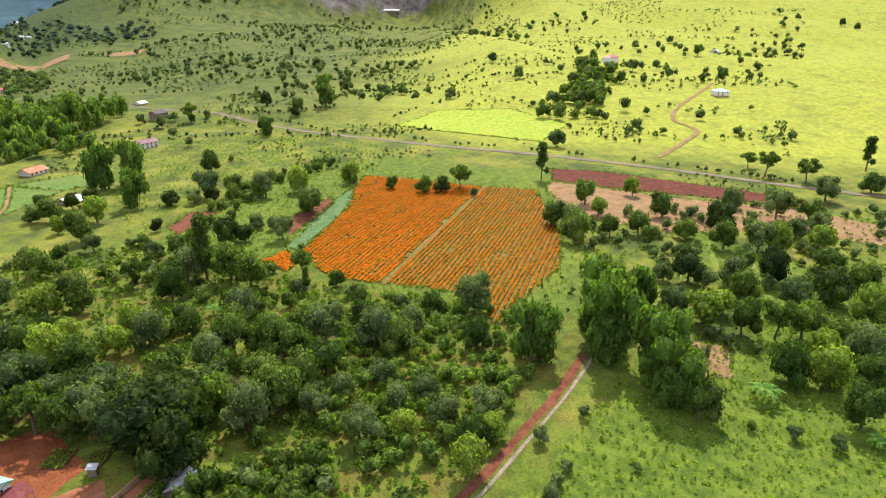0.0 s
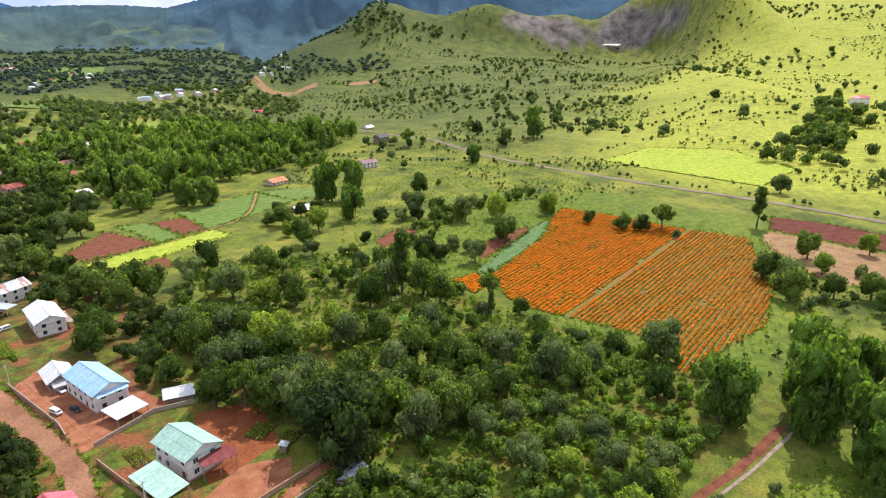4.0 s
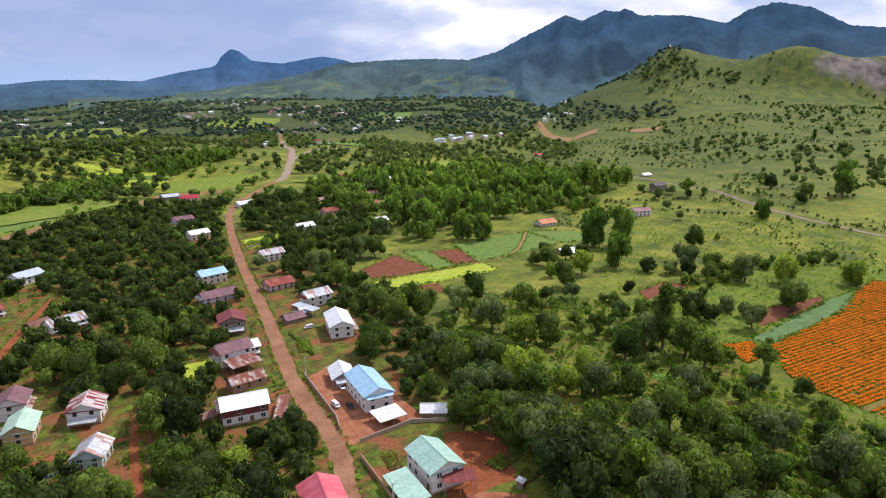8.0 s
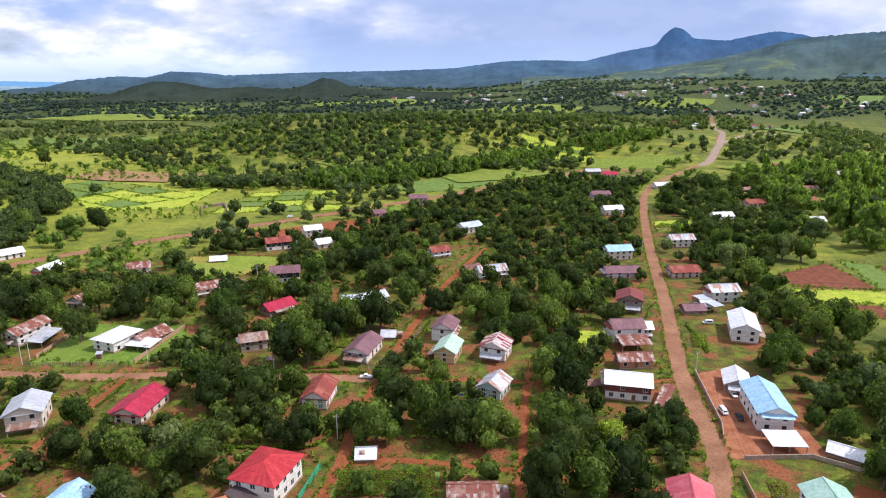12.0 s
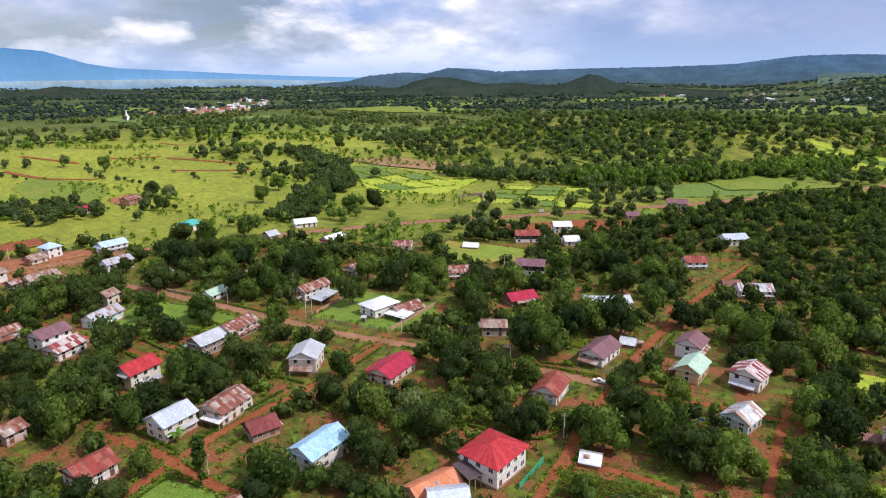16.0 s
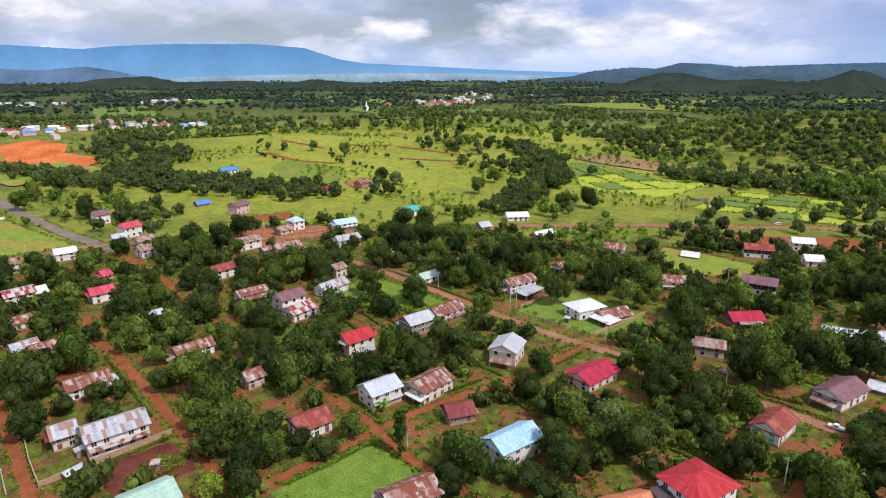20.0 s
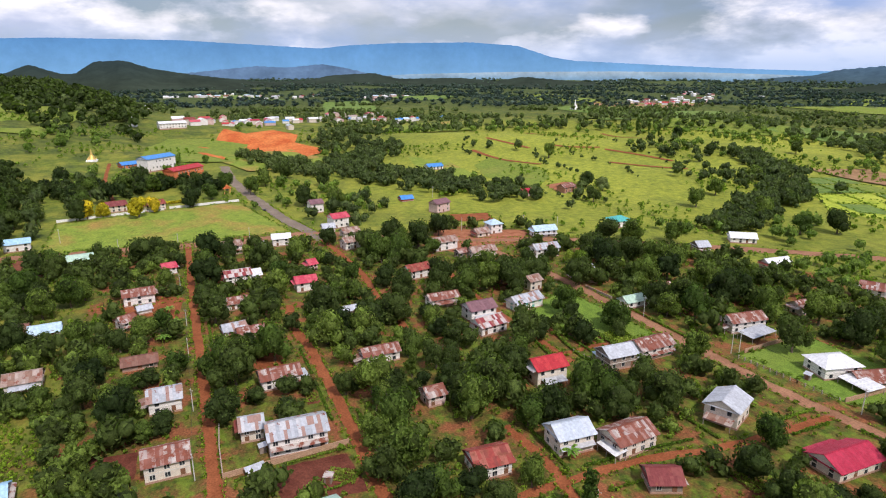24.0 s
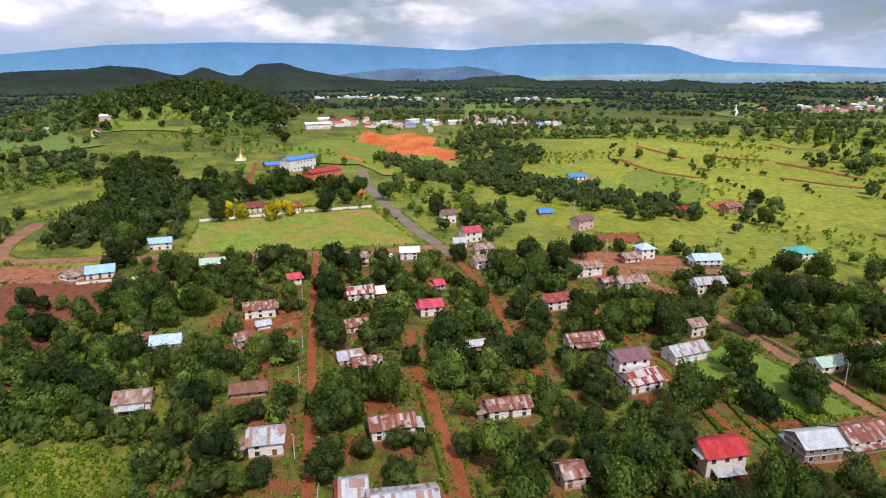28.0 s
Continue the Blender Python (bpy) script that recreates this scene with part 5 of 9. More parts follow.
house(-223.0, -8.8, -87, 10.0, 8.0, 7.2, "steelrust", "white", porch=2)
house(-257.2, -18.9, -86, 11.7, 6.0, 4.3, "brown", "wood")
house(-226.0, 27.2, -84, 13.2, 7.0, 6.6, "rust", "white", porch=-2)
house(-196.9, 15.8, -90, 7.1, 7.0, 6.6, "steelrust", "wood", lower='cream')
house(-187.5, 27.7, -89, 16.2, 9.0, 8.4, "steelrust", "white")
house(-341.8, 19.5, -81, 12.6, 7.0, 6.6, "rustplum", "white")
house(-347.0, 28.7, -80, 5.2, 7.0, 4.3, "white", "wood")
house(-305.1, 17.3, -81, 9.5, 6.0, 5.4, "rust", "white")
house(-318.5, 50.0, -85, 10.3, 7.0, 7.2, "pink", "white")
house(-367.9, -13.3, -74, 7.2, 6.0, 6.0, "pink", "white")
house(-348.4, 57.4, -73, 5.3, 6.0, 6.0, "pink", "white")
house(-277.0, 14.6, -78, 9.3, 6.0, 4.3, "steelrust", "white")
house(-271.2, 20.8, -81, 10.5, 6.0, 4.3, "rust", "pink")
house(-400.9, -59.3, -82, 12.7, 7.0, 6.0, "palegreen", "cream")
house(-396.1, -114.9, -75, 13.3, 12.0, 6.0, "skyblue", "white")
house(-392.3, -127.0, -33, 10.5, 9.0, 5.4, "rustgrey", "white")
house(-443.7, -98.4, -80, 13.7, 7.0, 7.2, "skyblue", "white", fine=False)
house(-394.4, 19.2, -78, 10.6, 7.0, 7.8, "rustgrey", "white")
house(-403.2, 48.3, 90, 10.9, 7.0, 7.2, "white", "white")
house(-399.5, 35.5, -82, 5.4, 6.0, 4.3, "white", "white")
house(-614.8, 222.2, -83, 16.2, 9.0, 6.0, "blue", "white", fine=False)
house(-452.3, 168.6, -65, 13.4, 8.0, 9.6, "plum", "pink", fine=False)
house(-480.1, 255.9, 87, 10.1, 8.0, 6.0, "crimson", "pink", fine=False)
house(-481.1, 293.6, -70, 14.4, 8.0, 7.2, "rust", "brick", fine=False)
house(-497.4, 156.6, -86, 10.4, 7.0, 4.3, "blue", "red", fine=False)
house(-434.8, 89.6, -75, 11.8, 9.0, 9.6, "pink", "white", fine=False)
house(-422.7, 80.4, -86, 8.3, 7.0, 6.0, "steel", "white", fine=False)
house(-381.9, 87.3, -75, 12.7, 7.0, 7.2, "rustgrey", "white")
house(-483.3, 82.4, -78, 9.9, 8.0, 9.6, "plum", "white", fine=False)
house(-407.8, 91.5, -77, 11.0, 7.0, 6.0, "rustgrey", "cream")
house(-379.6, 169.9, -81, 9.8, 7.0, 5.4, "rustgrey", "cream")
house(-370.8, 267.9, -88, 15.0, 12.0, 7.2, "teal", "white", hip=True, fine=False)
house(-341.3, 141.0, -78, 6.6, 5.0, 5.4, "rust", "wood")
house(-159.4, 100.7, 90, 11.4, 8.0, 8.2, "steelblue", "cream")
house(-153.6, 116.3, -82, 14.0, 8.5, 7.2, "rust", "cream")
house(-157.7, 74.6, -90, 10.6, 8.0, 6.6, "redrust", "white")
house(-155.6, 154.8, 118, 12, 9.0, 8.4, "steel", "cream", porch=-2)
house(-186.5, -50.0, -82, 13, 8.5, 5.2, "skyblue", "white")
house(-165.9, 212.4, 78, 15.6, 11.0, 7.2, "white", "white", hip=True)
house(-156.5, 219.5, 77, 14.7, 8.0, 4.3, "rust", "wood")
house(-207.4, 212.9, 86, 16.5, 7.0, 7.2, "rust", "white", porch=-2)
house(-212.3, 254.6, -89, 15.7, 7.0, 6.0, "rust", "cream")
house(-265.5, 293.9, 88, 15.0, 7.0, 5.4, "white", "white")
house(-70.0, 181.5, 93, 13, 7.4, 6.6, "redrust", "white", teal=True)
house(-65.5, 218.5, 83, 16, 8.5, 6.6, "plum", "white", porch=-2)
house(-32.5, 221.0, 84, 12.5, 7.2, 7.2, "palegreen", "ochre", porch=1)
house(-36.5, 239.5, 84, 11, 8.0, 8.4, "plum", "white")
house(-14.5, 225.0, 78, 10.5, 9.0, 7.8, "rustplum", "white", porch=-2)
house(-12.8, 195.0, 72, 10, 7.2, 6.6, "steelrust", "teal")
house(-124.7, 165.8, -88, 16.3, 9.0, 6.0, "crimson", "cream", porch=-1)
house(-131.3, 300.8, 21, 14.9, 9.0, 8.4, "plum", "dark", lower='white')
house(-160.6, 360.7, 33, 15.0, 8.0, 7.8, "redrust", "dark", lower='white')
house(-150.8, 394.9, 36, 12.1, 8.0, 7.8, "white", "white")
house(-134.1, 368.4, 40, 9.6, 8.0, 6.0, "white", "white")
house(-184.5, 330.1, 22, 9.3, 6.0, 3.2, "white", "wood", windows=False)
house(-100.3, 509.4, 16, 15.0, 9.0, 9.0, "plum", "pink", fine=False)
house(-122.1, 462.1, 34, 9.4, 7.0, 5.4, "plum", "pink", fine=False)
house(-24.4, 324.7, 27, 15.5, 8.0, 6.6, "steelrust", "white")
house(-35.3, 328.0, 38, 9.1, 6.0, 5.4, "brown", "wood")
house(-58.5, 359.1, 34, 11.9, 8.0, 6.6, "redrust", "white")
house(-47.4, 422.1, 41, 15.0, 9.0, 7.2, "steelblue", "white")
house(-160.8, 276.0, 43, 15.3, 8.0, 6.6, "rust", "white")
house(-117.5, 258.2, 56, 13.8, 8.0, 5.4, "crimson", "wood", porch=-1)
house(-87.8, 272.7, 19, 7.6, 6.0, 4.3, "steelblue", "wood")
house(-77.0, 274.0, 43, 13.5, 7.0, 6.0, "steel", "white")
house(-110.3, 217.7, 29, 10.4, 6.0, 6.6, "rustgrey", "wood", porch=1, lower='cream')
house(-217.5, 303.5, 33, 11.3, 8.0, 6.0, "rust", "white")
house(-46.0, 152.3, 12, 5.8, 5.0, 3.2, "steel", "brick", windows=False)
house(-59.7, 236.3, 7, 6.0, 5.0, 3.2, "steel", "wood", windows=False)
house(31.8, 201.1, -4, 14.7, 9.0, 8.4, "white", "maroon", lower='white')
house(73.1, 192.6, 89, 19.7, 9.0, 9.0, "skyblue", "white")
house(69.9, 212.6, 80, 11.4, 7.0, 5.4, "white", "wood", porch=-2)
house(88.6, 173.0, -28, 8.6, 5.0, 3.5, "white", "wood", windows=False)
house(72.0, 140.3, -88, 14.4, 9.0, 9.0, "seagreen", "white")
house(39.6, 139.1, 85, 15.5, 9.0, 7.2, "rosered", "white", porch=2)
house(85.7, 261.1, 80, 19.5, 9.0, 8.4, "white", "white", porch=-1)
house(87.8, 303.2, 15, 14.0, 8.0, 8.4, "steelrust", "white")
house(77.1, 290.5, 14, 4.8, 6.0, 4.3, "steel", "wood")
house(70.8, 284.4, 12, 9.8, 6.0, 4.3, "plum", "wood")
house(77.7, 340.9, 14, 15.2, 9.0, 6.0, "redrust", "pink")
house(88.8, 404.5, 15, 15.0, 8.0, 7.8, "steelrust", "white")
house(46.6, 369.7, 18, 15.0, 8.0, 8.4, "skyblue", "cream")
house(44.7, 334.7, 13, 18.1, 8.0, 6.0, "plum", "lilac")
house(43.0, 286.0, 84, 12, 10.0, 8.4, "maroon", "wood", porch=-2)
house(36.7, 249.0, 14, 13.1, 8.0, 9.0, "plum", "white", porch=-1, balcony=-2)
house(45.1, 251.8, 7, 4.8, 6.0, 7.2, "white", "orange", balcony=-1)
house(36.8, 224.3, 13, 12.7, 6.0, 5.4, "rust", "brick")
house(55.7, 494.6, 20, 15.0, 8.0, 7.2, "white", "white", fine=False)
house(72.1, 688.5, 6, 16.0, 10.0, 6.0, "crimson", "white", fine=False)
house(55.2, 702.3, 14, 16.0, 9.0, 6.0, "steel", "wood", fine=False)
house(52.3, 562.3, 15, 16.0, 8.0, 6.6, "plum", "lilac", fine=False)
house(115.6, 628.1, 23, 16.0, 8.0, 6.0, "white", "white", fine=False)
house(173.7, 541.8, 19, 16.0, 9.0, 6.0, "redrust", "pink", fine=False)
house(216.0, 551.1, 17, 16.0, 8.0, 7.2, "redrust", "white", fine=False)
house(195.2, 479.8, 14, 15.0, 8.0, 6.0, "white", "brown", fine=False)
house(134.8, 487.3, 17, 15.0, 8.0, 6.0, "white", "white", fine=False)
house(191.8, 614.8, 14, 16.0, 7.0, 4.3, "rust", "wood", fine=False)
house(222.6, 638.0, 6, 11.6, 7.0, 4.3, "white", "white", fine=False)
house(269.3, 766.3, -5, 13.2, 12.0, 6.0, "crimson", "white", fine=False)
house(296.8, 691.1, 5, 16.0, 12.0, 6.0, "rustplum", "white", fine=False)
house(241.5, 613.1, 10, 14.5, 8.0, 6.0, "rust", "white", fine=False)
house(312.9, 407.3, 3, 15.0, 9.0, 5.4, "orange", "white", fine=False)
house(411.7, 401.5, -12, 16.0, 9.0, 7.2, "plum", "white", fine=False)
house(508.0, 472.1, -1, 16.0, 8.0, 8.4, "dark", "wood", fine=False)
house(268.5, 325.1, -3, 12.4, 8.0, 3.8, "white", "wood")
house(*away(538.7, 520.7), 8, 13.7, 7.0, 4.3, "white", "white", fine=False)
house(*away(613.1, 825.3), -26, 16.0, 12.0, 6.0, "pink", "white", fine=False)
house(*away(1186.5, 1663.9), 45, 16.0, 14.0, 7.2, "paleblue", "white", fine=False)
house(1009.5, 79.6, -14, 34.0, 14.0, 12.0, "pink", "white", hip=True, fine=False)
house(770.5, -58.5, -71, 16.0, 14.0, 7.8, "paleblue", "white", hip=True, fine=False)
house(1170.5, -73.6, -16, 16.0, 12.0, 6.0, "white", "white", fine=False)
house(-135.7, 114.3, 70, 8.8, 7.0, 5.4, "maroon", "wood")
house(-110.9, 113.0, 88, 14.5, 8.0, 8.4, "skyblue", "white", porch=2)
house(-111.2, 77.7, 84, 13.5, 8.0, 7.2, "rust", "wood")
house(-149.5, 27.1, -86, 11.6, 9.0, 7.2, "seagreen", "white")
house(-187.1, -6.8, -86, 11.6, 8.0, 7.8, "rust", "cream")
house(-13.9, 137.3, 10, 12.5, 7.0, 5.4, "rust", "white", porch=2)
house(-535.2, -56.6, -74, 15.0, 12.0, 7.2, "maroon", "cream", fine=False)
house(-530.6, -30.4, -68, 15.0, 10.0, 7.2, "redrust", "cream", fine=False)
house(-691.5, -35.5, -45, 32.0, 13.0, 14.4, "blue", "white", fine=False)
house(-641.2, -10.4, -44, 34.0, 12.0, 13.2, "red", "orangered", fine=False)
house(-980.5, -30.8, -74, 34.0, 14.0, 9.6, "white", "white", fine=False)
house(-702.0, -61.6, -61, 15.9, 10.0, 6.0, "blue", "orangered", fine=False)
house(-311.0, 316.0, 58, 15.0, 9.0, 6.0, "white", "white", fine=False)
house(-304.7, 278.3, 79, 7.9, 8.0, 6.0, "steel", "wood")
house(-76.8, 118.3, 69, 13.3, 7.0, 4.3, "orange", "cream")
house(-67.6, 134.8, 82, 15.5, 12.5, 9.2, "red", "white", hip=True, balcony=1)
house(-384.7, 181.3, -85, 10.0, 9.0, 9.0, "paleblue", "white", hip=True)
house(-70.1, 115.2, 40, 10.0, 8.0, 5.4, "steelblue", "cream", porch=-1)
canopy(73.0, 175.4, 6, 10.1, 7.9, 3.2, "white", "broad white lean-to roof on posts before a house")
canopy(60.9, 135.3, 270, 15.4, 7.4, 4.0, "seagreen", "broad pale green lean-to roof beside a house")
canopy(-153.8, 210.9, 357, 11.7, 7.7, 3.0, "white", "white awning beside the lawn")
canopy(-151.1, 109.6, 7, 7.9, 4.4, 3.2, "white", "white lean-to roof beside a rusty house")
canopy(-198.1, 211.1, 100, 15.4, 7.1, 3.2, "steel", "grey lean-to roof before a house")
canopy(-203.1, 140.9, 92, 5.3, 3.6, 3.0, "paleblue", "pale blue lean-to roof beside an open shed")
canopy(-70.7, 125.9, 68, 4.4, 7.4, 4.6, "dark", "dark balcony roof on posts")
canopy(39.0, 239.5, 13, 12.6, 9.2, 4.2, "rust", "rusty lean-to roof above a terrace")
canopy(43.1, 195.9, 339, 3.9, 16.8, 3.5, "rust", "rusty lean-to beside a white-roofed house")
canopy(20.8, 203.0, 10, 6.5, 4.2, 3.0, "brown", "low brown lean-to beside a white-roofed house")
canopy(74.6, 131.3, 345, 9.1, 4.9, 5.0, "maroon", "rust-brown lower roof beside a green house")
canopy(-177.2, 15.3, 107, 5.5, 2.4, 2.4, "steel", "low grey shed roof in a red yard")
canopy(79.1, 291.4, 29, 5.8, 14.5, 4.0, "steelblue", "pale lean-to beside a tall house")


# ---- trees ----
def ico(level):
    bm = bmesh.new()
    bmesh.ops.create_icosphere(bm, subdivisions=level, radius=1.0)
    v = np.array([p.co[:] for p in bm.verts])
    f = np.array([[q.index for q in p.verts] for p in bm.faces])
    bm.free()
    return v, f


ICO1, ICO2 = ico(1), ico(2)


def lobes(rng, kind, count):
    """Centres and radii of the crown's lobes, for a crown about one unit in radius with its foot at z = 0."""
    out = []
    for k in range(count):
        a = rng.uniform(0, 2 * math.pi)
        if kind == "bamboo":
            r, z, s = rng.uniform(0.1, 0.85), rng.uniform(0.4, 2.1), rng.uniform(0.32, 0.5)
            r *= 1.15 - abs(z - 1.3) * 0.35
            out.append((r * math.cos(a), r * math.sin(a), z, s, s * 1.2))
        elif kind == "tall":
            z = rng.uniform(0.5, 2.6)
            r, s = rng.uniform(0, 0.5) * (1.3 - z * 0.35), rng.uniform(0.28, 0.42)
            out.append((r * math.cos(a), r * math.sin(a), z, s, s * 0.9))
        elif kind == "open":
            r, z, s = rng.uniform(0.3, 0.95), rng.uniform(0.7, 1.6), rng.uniform(0.26, 0.4)
            out.append((r * math.cos(a), r * math.sin(a), z, s, s * 0.6))
        else:
            r, z, s = rng.uniform(0.2, 0.7), rng.uniform(0.45, 1.35), rng.uniform(0.33, 0.52)
            if k == 0:
                r, z, s = 0.1, 1.0, 0.7
            r *= 1.2 - abs(z - 0.8) * 0.5
            out.append((r * math.cos(a), r * math.sin(a), z, s, s * 0.85))
    return out


def crown(seed, kind="round", count=9, leaves=520, size=0.13, core=ICO2, droop=0.0):
    """A crown: rough inner masses, and a coat of small leaf tufts that breaks the outline."""
    rng = np.random.RandomState(seed)
    parts_v, parts_f, n = [], [], 0
    lb = lobes(rng, kind, count)
    for cx, cy, cz, s, sz in lb:
        v, f = core
        rough = 0.74 + 0.22 * rng.rand(len(v), 1)
        w = v * rough * [s, s, sz] + [cx, cy, cz]
        parts_v.append(w)
        parts_f.append(f + n)
        n += len(w)
    area = np.array([l[3] ** 2 for l in lb])
    pick = rng.choice(len(lb), leaves, p=area / area.sum())
    L = np.array(lb)[pick]
    d = rng.normal(size=(leaves, 3))
    d[:, 2] = d[:, 2] * 0.8 + 0.35
    d /= np.linalg.norm(d, axis=1)[:, None]
    c = L[:, :3] + d * np.stack([L[:, 3], L[:, 3], L[:, 4]], 1) * (0.86 + 0.28 * rng.rand(leaves, 1))
    nrm = d + rng.normal(size=(leaves, 3)) * 0.55
    nrm /= np.linalg.norm(nrm, axis=1)[:, None]
    t = np.cross(nrm, rng.normal(size=(leaves, 3)))
    t /= np.linalg.norm(t, axis=1)[:, None]
    b = np.cross(nrm, t)
    sz = size * (0.6 + 0.8 * rng.rand(leaves, 1))
    tip = droop * sz * [[0, 0, -1.0]]
    q = np.stack([c - t * sz - nrm * sz * 0.2, c - b * sz * 0.55 + nrm * sz * 0.15, c + t * sz + tip - nrm * sz * 0.2, c + b * sz * 0.55 + nrm * sz * 0.15], 1).reshape(-1, 3)
    k = np.arange(leaves)[:, None] * 4 + n
    parts_v.append(q)
    parts_f.append(np.concatenate([k + [0, 1, 2], k + [0, 2, 3]], 1).reshape(-1, 3))
    return np.concatenate(parts_v), np.concatenate(parts_f)


def tri_mesh(name, v, f, material, tone=None):
    me = bpy.data.meshes.new(name)
    me.vertices.add(len(v))
    me.vertices.foreach_set("co", np.asarray(v, dtype=np.float32).ravel())
    me.loops.add(len(f) * 3)
    me.loops.foreach_set("vertex_index", np.asarray(f, dtype=np.int32).ravel())
    me.polygons.add(len(f))
    me.polygons.foreach_set("loop_start", np.arange(0, len(f) * 3, 3, dtype=np.int32))
    me.materials.append(material)
    if tone is not None:
        at = me.attributes.new("tone", "FLOAT", "POINT")
        at.data.foreach_set("value", np.asarray(tone, dtype=np.float32))
    me.update(calc_edges=True)
    me.validate()
    return me


def trunk_mesh(seed, kind):
    rnd = random.Random(seed)
    s = Shape()
    if kind == "bamboo":
        for k in range(12):
            a, r = rnd.uniform(0, 6.28), rnd.uniform(0.05, 0.3)
            s.tube((r * math.cos(a), r * math.sin(a), -0.05), (r * 2 * math.cos(a), r * 2 * math.sin(a), 1.7), 0.025, 0.012, 5)
        return s.mesh("trunk", [M_BARK])
    top = 1.5 if kind == "tall" else 0.75
    p = Vector((0, 0, -0.1))
    r = 0.085
    for k in range(3):
        q = p + Vector((rnd.uniform(-0.05, 0.05), rnd.uniform(-0.05, 0.05), top / 3 + 0.03))
        s.tube(p, q, r, r * 0.82, 7)
        p, r = q, r * 0.82
    for k in range(5):
        a = k * 1.26 + rnd.uniform(-0.3, 0.3)
        b = p + Vector((math.cos(a) * 0.3, math.sin(a) * 0.3, 0.25 + rnd.uniform(0, 0.2)))
        s.tube(p - Vector((0, 0, 0.12 * (k % 3))), b, r * 0.6, r * 0.35, 5)
        s.tube(b, b + Vector((math.cos(a + 0.4) * 0.25, math.sin(a + 0.4) * 0.25, 0.25)), r * 0.35, r * 0.15, 4)
    return s.mesh("trunk", [M_BARK])


KINDS = {"round": [], "pale": [], "lime": [], "bamboo": [], "tall": [], "open": [], "yellow": [], "leafy": []}
for sd in range(5):
    KINDS["round"].append((trunk_mesh(sd, "round"), tri_mesh("crown", *crown(sd, "round", 13, 1000, 0.082, ICO1), M_LEAF)))
for sd in range(3):
    KINDS["leafy"].append((trunk_mesh(sd + 7, "round"), tri_mesh("crown", *crown(sd + 30, "round", 13, 1000, 0.08, ICO1), M_LEAF_MID)))
    KINDS["pale"].append((trunk_mesh(sd + 20, "round"), tri_mesh("crown", *crown(sd + 50, "round", 13, 1000, 0.078, ICO1), M_LEAF_PALE)))
for sd in range(2):
    KINDS["lime"].append((trunk_mesh(sd + 40, "round"), tri_mesh("crown", *crown(sd + 60, "round", 10, 700, 0.1, ICO1), M_LEAF_LIME)))
    KINDS["bamboo"].append((trunk_mesh(sd + 50, "bamboo"), tri_mesh("crown", *crown(sd + 70, "bamboo", 20, 1300, 0.115, ICO1, 1.2), M_BAMBOO)))
    KINDS["tall"].append((trunk_mesh(sd + 60, "tall"), tri_mesh("crown", *crown(sd + 80, "tall", 12, 800, 0.1, ICO1), M_LEAF_MID)))
    KINDS["open"].append((trunk_mesh(sd + 70, "round"), tri_mesh("crown", *crown(sd + 90, "open", 11, 750, 0.09, ICO1), M_LEAF_MID)))
KINDS["yellow"].append((trunk_mesh(90, "round"), tri_mesh("crown", *crown(110, "round", 10, 700, 0.11), M_YELLOW)))
TREE_WORDS = {"leafy": "leafy mid-green tree with a rounded crown", "yellow": "bushy tree covered in yellow blossom", "round": "dense dark-green broadleaf tree among the gardens", "pale": "grey-green bushy tree at a field edge", "lime": "small yellow-green leafy tree", "bamboo": "tall feathery clump of green bamboo", "tall": "slender tall green tree", "open": "spreading green tree with an airy crown"}
TREE_NAMES = {"leafy": "leafy_tree", "yellow": "blossoming_tree", "round": "broadleaf_tree", "pale": "bushy_tree", "lime": "young_tree", "bamboo": "bamboo_clump", "tall": "tall_tree", "open": "spreading_tree"}
TREES = []        # x, y, crown radius


def tree(x, y, r, kind="round", turn=None, stretch=1.0):
    """A tree of its own: trunk and crown, r the crown's radius."""
    rnd = random.Random(int(x * 31 + y * 17) + 5)
    tk, cr = rnd.choice(KINDS[kind])
    root = new(TREE_NAMES[kind], None)
    root.empty_display_size = 0.5
    tall = r * stretch * rnd.uniform(1.12, 1.45)
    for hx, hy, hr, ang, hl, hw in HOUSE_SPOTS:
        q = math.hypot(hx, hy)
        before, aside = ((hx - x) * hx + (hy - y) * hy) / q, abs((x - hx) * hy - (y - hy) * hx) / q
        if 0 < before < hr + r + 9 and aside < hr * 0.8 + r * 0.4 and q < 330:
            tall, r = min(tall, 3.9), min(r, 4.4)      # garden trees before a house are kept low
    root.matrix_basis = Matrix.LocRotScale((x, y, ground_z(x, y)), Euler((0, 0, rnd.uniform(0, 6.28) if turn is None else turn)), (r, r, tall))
    size = "large " if r > 5.5 else "small " if r < 2.6 else ""
    tagged(root, size + TREE_WORDS[kind], "tree" if kind != "bamboo" else "bamboo", "trees")
    stem = part("trunk", tk, root)
    if kind == "bamboo":
        tagged(stem, kind="stuff")
    part("crown", cr, root)
    TREES.append((x, y, r))
    return root


tree(-353.0, -90.1, 6.0)
tree(-336.5, -87.9, 6.5)
tree(-324.0, -76.2, 5.4, "leafy")
tree(-329.4, -70.9, 4.7)
tree(-351.3, -130.5, 5.0)
tree(-346.6, -122.3, 3.5)
tree(-348.0, -114.9, 3.5, "leafy")
tree(-347.8, -106.8, 3.1, "leafy")
tree(-354.4, -101.8, 3.1, "leafy")
tree(-311.7, -107.4, 6.5)
tree(-327.5, -122.7, 5.0, "leafy")
tree(-295.0, -108.2, 5.2)
tree(-286.4, -86.7, 6.3)
tree(-286.4, -76.4, 5.5, "leafy")
tree(-283.5, -63.5, 6.1)
tree(-285.3, -54.8, 5.4)
